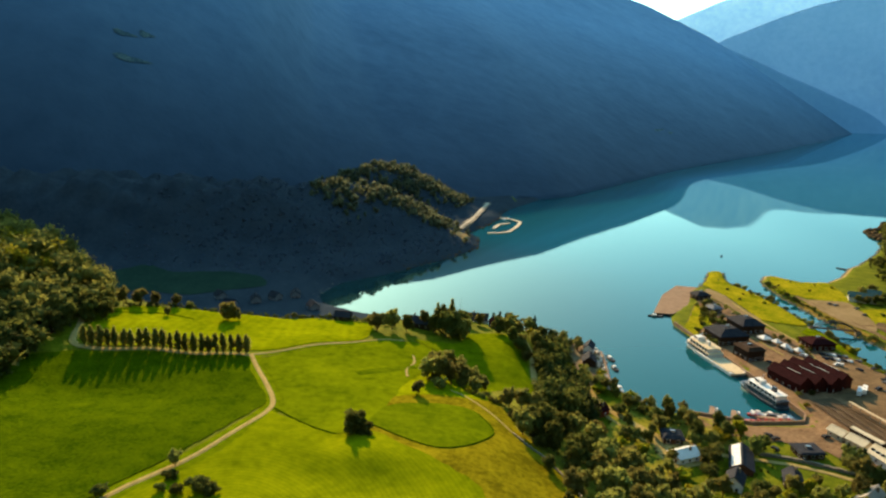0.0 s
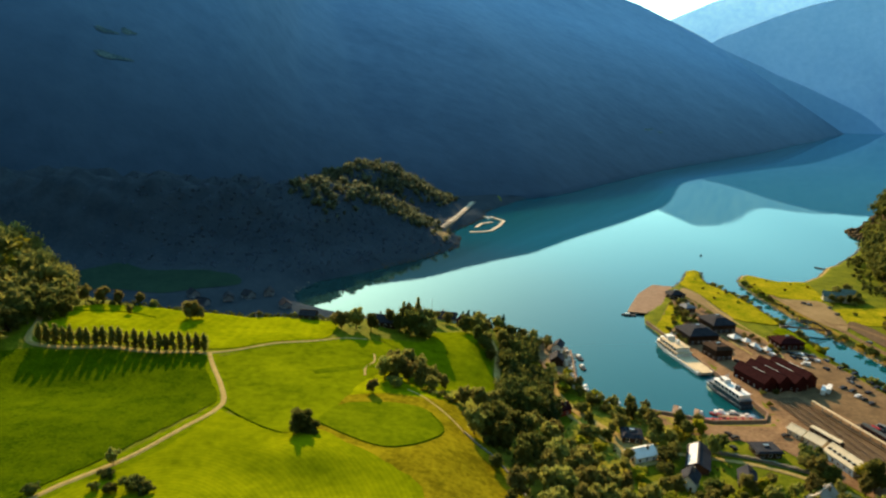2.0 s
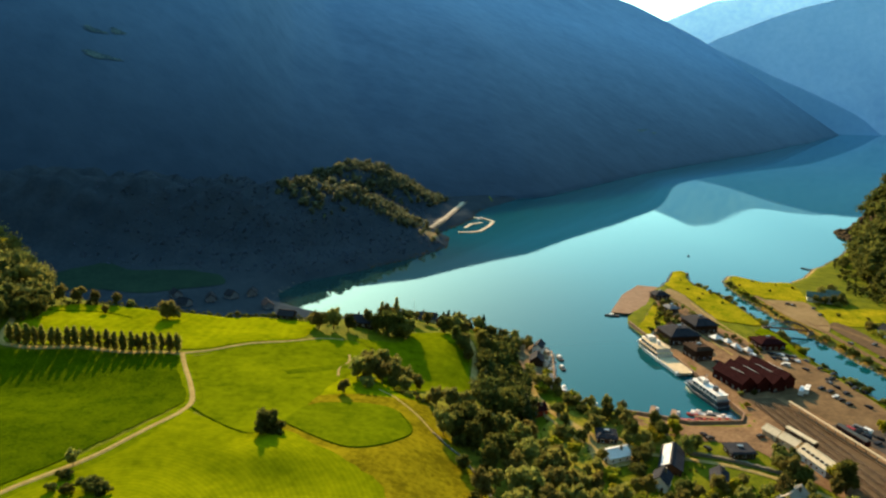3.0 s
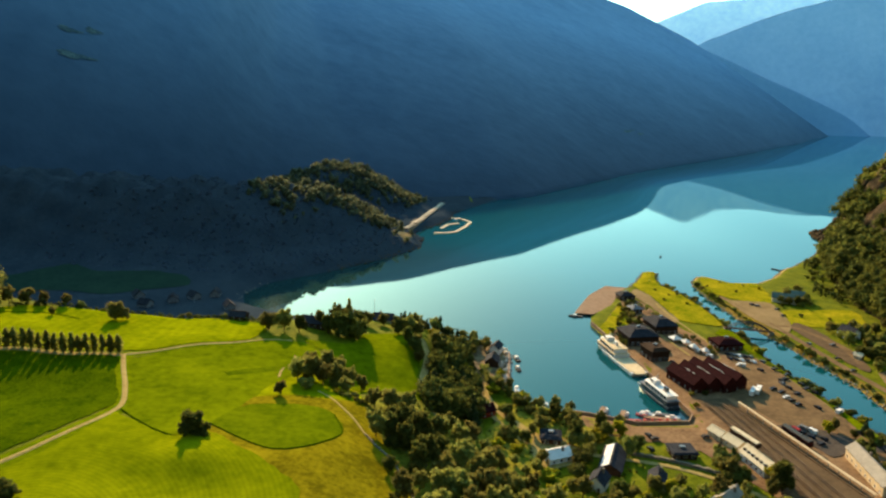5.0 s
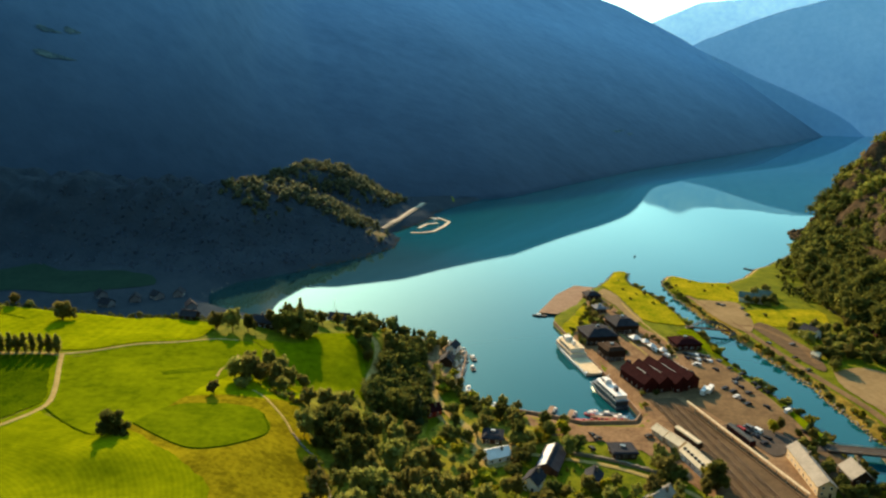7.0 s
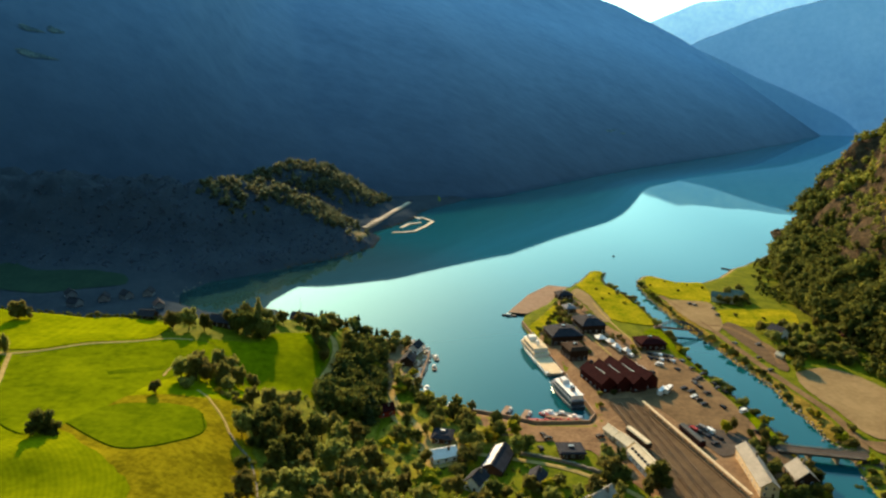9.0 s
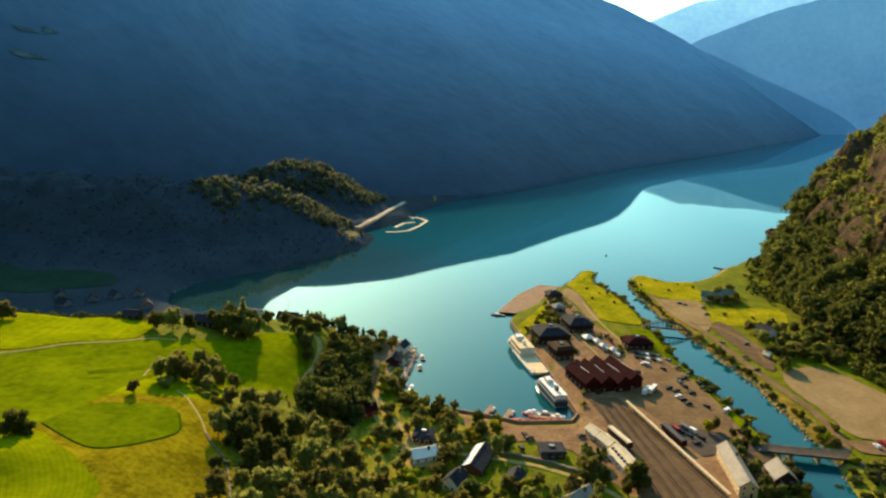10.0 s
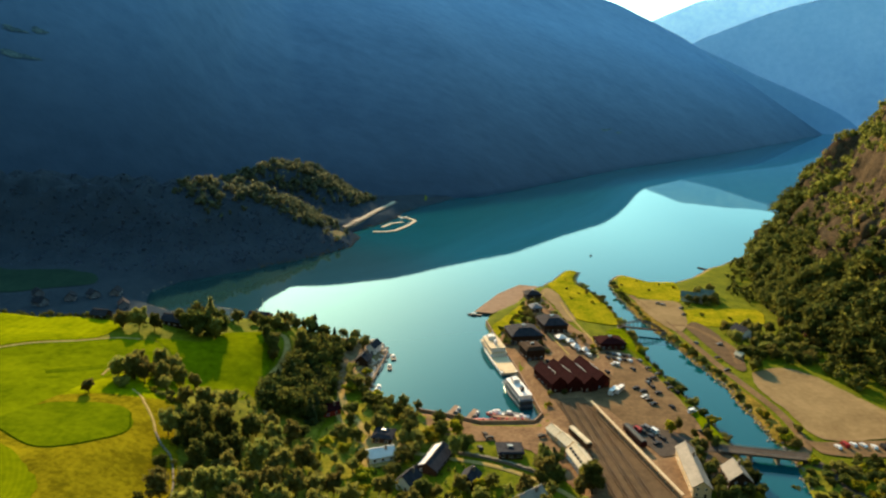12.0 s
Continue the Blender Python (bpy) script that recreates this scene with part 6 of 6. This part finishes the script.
coach(206.5, 292, 19, 17, BROWN, BRIGHT_TIN, "dark railway coach with a pale roof")
coach(234, 296, 12.7, 18, RED, DARK_STEEL, "red railway coach with a dark roof")


# ---- boats ----
def hull_solid(l, w, z0, z1, taper=0.32, flare=1.12, stern=0.9):
    """Hull with a pointed bow towards +y."""
    plan = [(-stern, -0.5), (stern, -0.5), (1.0, -0.1), (0.96, 0.5 - taper), (0.55, 0.42), (0.0, 0.5), (-0.55, 0.42), (-0.96, 0.5 - taper), (-1.0, -0.1)]
    s, n = Solid(), len(plan)
    s.add([(px * w / 2 / flare, py * l * 0.97, z0) for px, py in plan] + [(px * w / 2, py * l, z1) for px, py in plan],
          [tuple(range(n))[::-1], tuple(range(n, 2 * n))] + [(i, (i + 1) % n, n + (i + 1) % n, n + i) for i in range(n)])
    return s


def ferry(x, y, turn, l, w, hull, label, decks, roof, band, aft=-0.46, fore=0.30):
    ob = thing("ferry", label, "ferry", "", pose(x, y, 0, 0, 0, turn))
    body = part("hull", hull_solid(l, w, -1.2, 2.2), hull, ob)
    part("rubbing_strake", hull_solid(l * 1.004, w + 0.3, 1.55, 1.85), WHITE, body, "white rubbing strake")
    z, y0, y1 = 2.204, l * aft, l * fore
    if aft > -0.3:
        part("car_deck", Solid().box(-w * 0.44, w * 0.44, -l * 0.46, y0 - 0.1, 2.204, 2.5), roof, ob, "open cream car deck")
        part("bow_ramp", Solid().box(-w * 0.30, w * 0.30, -l * 0.54, -l * 0.462, 2.25, 2.7), roof, ob, "lowered cream ramp")
    for d in range(decks):
        ww = w * (0.88 - 0.10 * d)
        cabin = part("deckhouse", Solid().prism([(-ww / 2, y0), (ww / 2, y0), (ww / 2, y1), (ww * 0.3, y1 + l * 0.05), (-ww * 0.3, y1 + l * 0.05), (-ww / 2, y1)], z, z + 2.5), NAVY if hull is NAVY and d == 0 else WHITE, ob, "painted deckhouse")
        n = int((y1 - y0) / 3)
        for k in range(n):
            yy = y0 + (y1 - y0) * (k + 0.5) / n
            for side in (-1, 1):
                part("window", Solid().box(side * ww / 2 - 0.05, side * ww / 2 + 0.05, yy - 1.25, yy + 1.25, z + 0.35, z + 2.3), band, cabin)
        part("front_window", Solid().box(-ww * 0.27, ww * 0.27, y1 + l * 0.05 - 0.03, y1 + l * 0.05 + 0.05, z + 1.0, z + 2.0), band, cabin)
        z += 2.504
        part("deck", Solid().box(-ww / 2 - 0.4, ww / 2 + 0.4, y0 - 0.5, y1 + 0.4, z, z + 0.16), roof if d == decks - 1 or hull is WHITE else GREYWALL, ob, "upper deck")
        z += 0.164
        y0, y1 = y0 + l * 0.04, y1 - l * (0.10 if aft < -0.3 else 0.04)
    bridge = part("wheelhouse", Solid().prism([(-w * 0.24, y1 - 4), (w * 0.24, y1 - 4), (w * 0.2, y1 + 1.5), (-w * 0.2, y1 + 1.5)], z, z + 2.3, 0.1), WHITE, ob)
    part("window", Solid().box(-w * 0.22, w * 0.22, y1 - 2.5, y1 + 1.45, z + 1.0, z + 1.8), GLASS, bridge)
    mast = part("mast", Solid().tube((0, y1 - 3, z + 2.2), (0, y1 - 3.6, z + 6.5), 0.16, 0.07, 6), WHITE, ob)
    part("radar", Solid().box(-1.1, 1.1, y1 - 3.3, y1 - 2.9, z + 4.6, z + 4.85), STEEL, mast)
    part("funnel", Solid().prism([(-0.9, y0 + 3), (0.9, y0 + 3), (0.9, y0 + 6), (-0.9, y0 + 6)], z, z + 2.6, 0.15), hull, ob)
    for side in (-1, 1):
        rail = part("railing", Solid().box(side * w * 0.46 - 0.04, side * w * 0.46 + 0.04, l * 0.2, l * 0.40, 3.1, 3.2), WHITE, ob)
        for k in range(6):
            yy = l * 0.2 + l * 0.2 * k / 5
            part("stanchion", Solid().box(side * w * 0.46 - 0.04, side * w * 0.46 + 0.04, yy - 0.04, yy + 0.04, 2.2, 3.1), WHITE, rail)
    return ob


ferry(175, 405, 11, 58, 12, WHITE, "large white car ferry with an open cream deck at the quay", 2, CREAM, GLASS, -0.08, 0.36)
ferry(181.6, 348, 13, 36, 8.6, NAVY, "dark-hulled white sightseeing boat moored at the quay", 2, WHITE, GLASS)


def small_boat(x, y, turn, l, paint, label, cabin=WHITE):
    ob = thing("motorboat", label, "motorboat", "small boats", pose(x, y, 0, 0, 0, turn))
    part("hull", hull_solid(l, l * 0.34, -0.3, 0.9), paint, ob)
    part("cabin", Solid().prism([(-l * 0.12, -l * 0.1), (l * 0.12, -l * 0.1), (l * 0.09, l * 0.2), (-l * 0.09, l * 0.2)], 0.904, 1.9, 0.12), cabin, ob)
    part("windscreen", Solid().box(-l * 0.085, l * 0.085, l * 0.17, l * 0.2, 1.3, 1.85), GLASS, ob)
    part("outboard", Solid().box(-0.25, 0.25, -l * 0.5 - 0.5, -l * 0.5, 0.2, 1.2), NAVY, ob)


for _x, _y, _t, _l, _m, _w in ((158.5, 324, -24, 6, PAINTS[2], "small grey motorboat at a pontoon"), (148.5, 328, -24, 6, PAINTS[2], "small grey motorboat at a pontoon"), (166, 324, 60, 6, ORANGE, "small red boat by the pontoon"),
                               (170, 326, 50, 8, WHITE, "white motorboat by the pontoon"), (176, 325, 80, 9, PAINTS[2], "grey workboat by the pontoon"), (182, 322, 85, 8, WHITE, "white boat in the corner of the basin"),
                               (164, 490, 80, 11, PAINTS[0], "dark boat moored at the timber pier"), (103, 354, -5, 8, WHITE, "white motorboat below the rocky point"), (107, 384, 6, 9, PAINTS[0], "dark motorboat below the rocky point"),
                               (108, 400, 10, 10, PAINTS[0], "dark fishing boat below the rocky point"), (116, 333, -40, 6, WHITE, "white rowing boat by the shore"), (86, 914, 30, 8, WHITE, "white boat in the small marina"), (80, 908, 30, 8, WHITE, "white boat in the small marina")):
    small_boat(_x, _y, _t, _l, _m, _w)
for _k in range(7):
    small_boat(157.5 + 4.1 * _k, 315.8 + 0.35 * _k, 84, 5, ORANGE, "red hire boat drawn up along the quay", ORANGE)
_b = thing("buoy", "dark mooring buoy on the open water", "buoy", at=pose(300, 703, 0))
part("float", Solid().tube((0, 0, -0.6), (0, 0, 1.0), 1.3, 1.1, 14), NAVY, _b)
part("pole", Solid().tube((0, 0, 1.0), (0, 0, 3.4), 0.18, 0.1, 8), NAVY, _b)
_b = thing("flagpole", "tall slender white mast near the shore", "flagpole", at=pose(12, 447, high(12, 447)))
part("pole", Solid().tube((0, 0, -0.5), (0, 0, 23), 0.22, 0.10, 8), WHITE, _b)
part("base", Solid().tube((0, 0, -0.5), (0, 0, 0.6), 0.7, 0.6, 10), STONE, _b)
part("finial", Solid().tube((0, 0, 23), (0, 0, 23.4), 0.22, 0.08, 8), WHITE, _b)


# ---- vehicles ----
def car_parts(ob, paint, l=4.4, w=1.8, van=False):
    top = 2.05 if van else 1.45
    prof = [(-l / 2, 0.35), (l / 2, 0.35), (l / 2, 0.75), (l * 0.46, 0.9), (l * 0.22, 0.95), (l * (0.30 if van else 0.1), top), (-l * (0.48 if van else 0.28), top), (-l * 0.48, 0.95)]
    s, n = Solid(), len(prof)
    s.add([(-w / 2, py, pz) for py, pz in prof] + [(w / 2, py, pz) for py, pz in prof], [tuple(range(n))[::-1], tuple(range(n, 2 * n))] + [(i, (i + 1) % n, n + (i + 1) % n, n + i) for i in range(n)])
    part("body", s, paint, ob)
    for side in (-1, 1):
        part("side_window", Solid().box(side * w / 2 - 0.03, side * w / 2 + 0.03, -l * 0.26, l * 0.1, 1.0, top - 0.14), GLASS, ob)
        for yy in (-l * 0.3, l * 0.3):
            tyre = part("tyre", Solid().tube((side * (w / 2 - 0.2), yy, 0.33), (side * (w / 2 + 0.02), yy, 0.33), 0.33, 0.33, 12), RUBBER, ob)
            part("rim", Solid().tube((side * (w / 2 + 0.02), yy, 0.33), (side * (w / 2 + 0.035), yy, 0.33), 0.2, 0.2, 8), STEEL, tyre)
    a, b = l * 0.22, l * (0.30 if van else 0.1)
    part("windscreen", Solid().add([(-w * 0.44, a + 0.02, 0.99), (w * 0.44, a + 0.02, 0.99), (w * 0.42, b + 0.03, top - 0.06), (-w * 0.42, b + 0.03, top - 0.06),
                                    (-w * 0.44, a - 0.05, 0.99), (w * 0.44, a - 0.05, 0.99), (w * 0.42, b - 0.04, top - 0.06), (-w * 0.42, b - 0.04, top - 0.06)],
                                   [(0, 1, 2, 3), (7, 6, 5, 4), (0, 4, 5, 1), (1, 5, 6, 2), (2, 6, 7, 3), (3, 7, 4, 0)]), GLASS, ob)
    for side in (-1, 1):
        part("headlight", Solid().box(side * w * 0.36 - 0.16, side * w * 0.36 + 0.16, l / 2 - 0.02, l / 2 + 0.03, 0.6, 0.74), WHITE, ob)


CARS, _names = {}, ("black", "white", "grey", "dark blue", "red")


def car(x, y, turn, colour, van=False):
    at = pose(x, y, high(x, y) + 0.52, 0, 0, turn)
    if (colour, van) in CARS:
        return copy_thing(CARS[colour, van], at)
    ob = thing("van" if van else "car", "%s parked %s on the gravel" % (_names[colour], "van" if van else "car"), "van" if van else "car", "parked vehicles", at)
    car_parts(ob, PAINTS[colour], 5.4 if van else 4.4, 2.0 if van else 1.8, van)
    CARS[colour, van] = ob
    return ob


_rng = random.Random(8)
for _x, _y in ((257, 382), (240, 377), (260, 362), (271, 361), (251, 354), (254, 350), (261, 356), (262, 348), (253, 343), (254, 339), (255, 334), (264, 331), (274, 329), (270, 304), (273, 350), (271, 355),
               (270, 375), (267, 384), (265, 396), (262, 366), (266, 369), (161, 296), (163, 293), (158, 283), (189, 296), (243, 299), (244, 292), (248, 297), (240, 303), (194, 277),
               (316, 521), (319, 518), (327, 492), (331, 509), (316, 384), (318, 404), (314, 431), (336, 414), (330, 430), (206, 392), (222, 350)):
    car(_x, _y, _rng.choice((12, 20, -70, 105)) + _rng.uniform(-6, 6), _rng.choice((0, 0, 0, 3, 2, 1)), False)
for _k in range(5):   # two rows by the red building
    car(247.5 + 3.2 * _k, 408 - 1.2 * _k, 12 + _rng.uniform(-4, 4), _rng.choice((0, 1, 0, 2)), False)
    car(246 + 3.2 * _k, 400.5 - 1.2 * _k, 12 + _rng.uniform(-4, 4), _rng.choice((0, 0, 3, 1)), False)
for _k in range(11):
    car(331 + 4.4 * _k, 293 + _rng.uniform(-2, 2), _rng.uniform(-12, 12), _rng.choice((0, 1, 2, 1, 4)), _k % 4 == 1)
for _x, _y, _t, _c in ((248, 389, 60, 1), (273, 326, -60, 1), (238, 305, 20, 4), (246, 304, 25, 1), (243, 307, 30, 2), (234, 404, 20, 1), (229, 413, 24, 1)):
    car(_x, _y, _t, _c, True)


def bus(x, y, turn, label):
    ob = thing("minibus", label, "bus", "tour buses", pose(x, y, high(x, y) + 0.52, 0, 0, turn))
    l, w = 9.5, 2.4
    prof = [(-l / 2, 0.4), (l / 2, 0.4), (l / 2, 1.4), (l / 2 - 0.5, 2.95), (-l / 2 + 0.1, 2.95)]
    s, n = Solid(), len(prof)
    s.add([(-w / 2, py, pz) for py, pz in prof] + [(w / 2, py, pz) for py, pz in prof], [tuple(range(n))[::-1], tuple(range(n, 2 * n))] + [(i, (i + 1) % n, n + (i + 1) % n, n + i) for i in range(n)])
    part("body", s, WHITE, ob)
    part("roof_hatch", Solid().box(-0.5, 0.5, -1, 0, 2.954, 3.1), STEEL, ob)
    for side in (-1, 1):
        for k in range(5):
            part("window", Solid().box(side * w / 2 - 0.03, side * w / 2 + 0.03, -4.3 + 1.65 * k, -2.8 + 1.65 * k, 1.5, 2.5), GLASS, ob)
        for yy in (-2.7, 3.0):
            tyre = part("tyre", Solid().tube((side * (w / 2 - 0.3), yy, 0.48), (side * (w / 2 + 0.02), yy, 0.48), 0.48, 0.48, 12), RUBBER, ob)
            part("rim", Solid().tube((side * (w / 2 + 0.02), yy, 0.48), (side * (w / 2 + 0.04), yy, 0.48), 0.26, 0.26, 8), STEEL, tyre)


bus(236.5, 348, -36, "white tour bus parked side by side with another")
bus(240.5, 350, -36, "white tour bus parked side by side with another")


def market_tent(x, y, turn, w, label="white peaked market tent by the lawn"):
    ob = thing("market_tent", label, "tent", "market tents", pose(x, y, high(x, y) + 0.4, 0, 0, turn))
    for sx in (-1, 1):
        for sy in (-1, 1):
            part("pole", Solid().box(sx * w * 0.46 - 0.06, sx * w * 0.46 + 0.06, sy * w * 0.46 - 0.06, sy * w * 0.46 + 0.06, 0, 2.4), STEEL, ob)
    s = Solid().box(-w / 2, w / 2, -w / 2, w / 2, 2.15, 2.45)
    s.prism([(-w / 2, -w / 2), (w / 2, -w / 2), (w / 2, w / 2), (-w / 2, w / 2)], 2.454, 4.4, 0.93)
    part("canopy", s, WHITE, ob, "white canvas canopy")


for _x, _y, _w in ((221, 431, 7), (226, 424, 5), (228, 416, 5), (233, 409, 4.5)):
    market_tent(_x, _y, 14, _w)


# ---- walls, stones, poles ----
def stone_chunks(name, pts, sizes, label, mat, seed):
    rng, pieces = np.random.RandomState(seed), []
    bm = bmesh.new()
    bmesh.ops.create_icosphere(bm, subdivisions=1, radius=1)
    bv, bf = np.array([v.co[:] for v in bm.verts]), np.array([[v.index for v in f.verts] for f in bm.faces])
    bm.free()
    for p, r in zip(pts, sizes):
        pieces.append((bv * rng.uniform(0.6, 1.15, (len(bv), 1)) * r * rng.uniform(0.7, 1.3, 3) + p, bf))
    return tagged(new(name, array_mesh(name, *join(pieces), mat)), label, "stones", "", "stuff")


def along(pts, gap, spread, seed, lift=0.1):
    r, out = np.random.RandomState(seed), []
    for (ax, ay), (bx, by) in zip(pts[:-1], pts[1:]):
        n = max(1, int(math.hypot(bx - ax, by - ay) / gap))
        k = (np.arange(n) + r.rand(n)) / n
        out.append(np.column_stack([ax + (bx - ax) * k, ay + (by - ay) * k]) + r.normal(size=(n, 2)) * spread)
    out = np.vstack(out)
    return np.column_stack([out, np.maximum(ground(out[:, 0], out[:, 1]), -0.4) + lift])


_pts = along(WEST_LAND[2:22], 0.9, 0.9, 51)
stone_chunks("bank_stones", _pts, _r.uniform(0.4, 1.1, len(_pts)), "grey stones heaped along the river bank and headland", STONE, 52)
_pts = along(EAST_LAND[2:27], 0.9, 0.9, 53)
stone_chunks("bank_stones", _pts, _r.uniform(0.4, 1.2, len(_pts)), "grey stones heaped along the far river bank", STONE, 54)
_pts = along(WEST_LAND[30:45], 0.9, 1.0, 55)
stone_chunks("shore_stones", _pts, _r.uniform(0.5, 1.6, len(_pts)), "boulders along the shore below the farm", STONE, 56)
_pts = along([(97, 350), (99, 372), (102, 392), (104, 406), (99, 420), (90, 428)], 0.8, 1.6, 81, 0.5)
stone_chunks("shore_stones", _pts, _r.uniform(0.6, 2.2, len(_pts)), "pale sunlit rocks round the point", PALE_ROCK, 82)
_pts = along(WEST_LAND[45:54], 1.6, 1.5, 57)
stone_chunks("shore_stones", _pts, _r.uniform(0.7, 2.2, len(_pts)), "boulders round the wooded knoll", CRAG_ROCK, 58)
_pts = np.column_stack([_r.normal(17, 3.5, 160), _r.normal(744, 7, 160)])
_pts = np.column_stack([_pts, ground(_pts[:, 0], _pts[:, 1]) + 0.6])
stone_chunks("knoll_rocks", _pts, _r.uniform(1.5, 3.2, 160), "sand-coloured rocks at the tip of the knoll, warm sunlight painted in", ROCK, 59)
_pts = along([(538, 806), (550, 836), (560, 860), (572, 866), (600, 892), (640, 930)], 1.2, 3.0, 60, 1.0)
stone_chunks("crag_rocks", _pts, _r.uniform(2, 6, len(_pts)), "dark rocks at the water under the crag", CRAG_ROCK, 61)


_c = slope_of("mountain_east").reshape(190, 86, 3)[:, 1:-1]
_i, _j = _r.randint(60, 160, 260), _r.randint(3, 14, 260)
_pts = _c[_i, _j] + _r.uniform(-2, 2, (260, 3))
_pts = _pts[fractal(_pts[:, 0], _pts[:, 1], 60, 77) > 0.1]
stone_chunks("crag_rocks", _pts, _r.uniform(3, 8, len(_pts)), "dark brown rock outcrops on the wooded hillside", CRAG_ROCK, 62)


def dry_wall(pts, tall, thick, label):
    ob = thing("stone_wall", label, "stone wall")
    line = smooth_line(pts, 2.2)
    for i, ((ax, ay), (bx, by)) in enumerate(zip(line[:-1], line[1:])):
        n = np.array([-(by - ay), bx - ax]) / max(0.01, math.hypot(bx - ax, by - ay)) * thick / 2
        z = high((ax + bx) / 2, (ay + by) / 2)
        part("stone", Solid().prism([(ax - n[0], ay - n[1]), (bx - n[0], by - n[1]), (bx + n[0], by + n[1]), (ax + n[0], ay + n[1])], z - 0.5, z + tall * (0.85 + 0.3 * ((i * 7) % 5) / 5), 0.06), STONE, ob)


dry_wall([(29, 234), (34, 227), (40, 221), (46, 208), (50, 196)], 0.9, 0.6, "old pale stone wall between meadow and trees")
dry_wall([(147, 279), (162, 275), (178, 267), (190, 259)], 1.5, 1.2, "low dark wall along the lane")
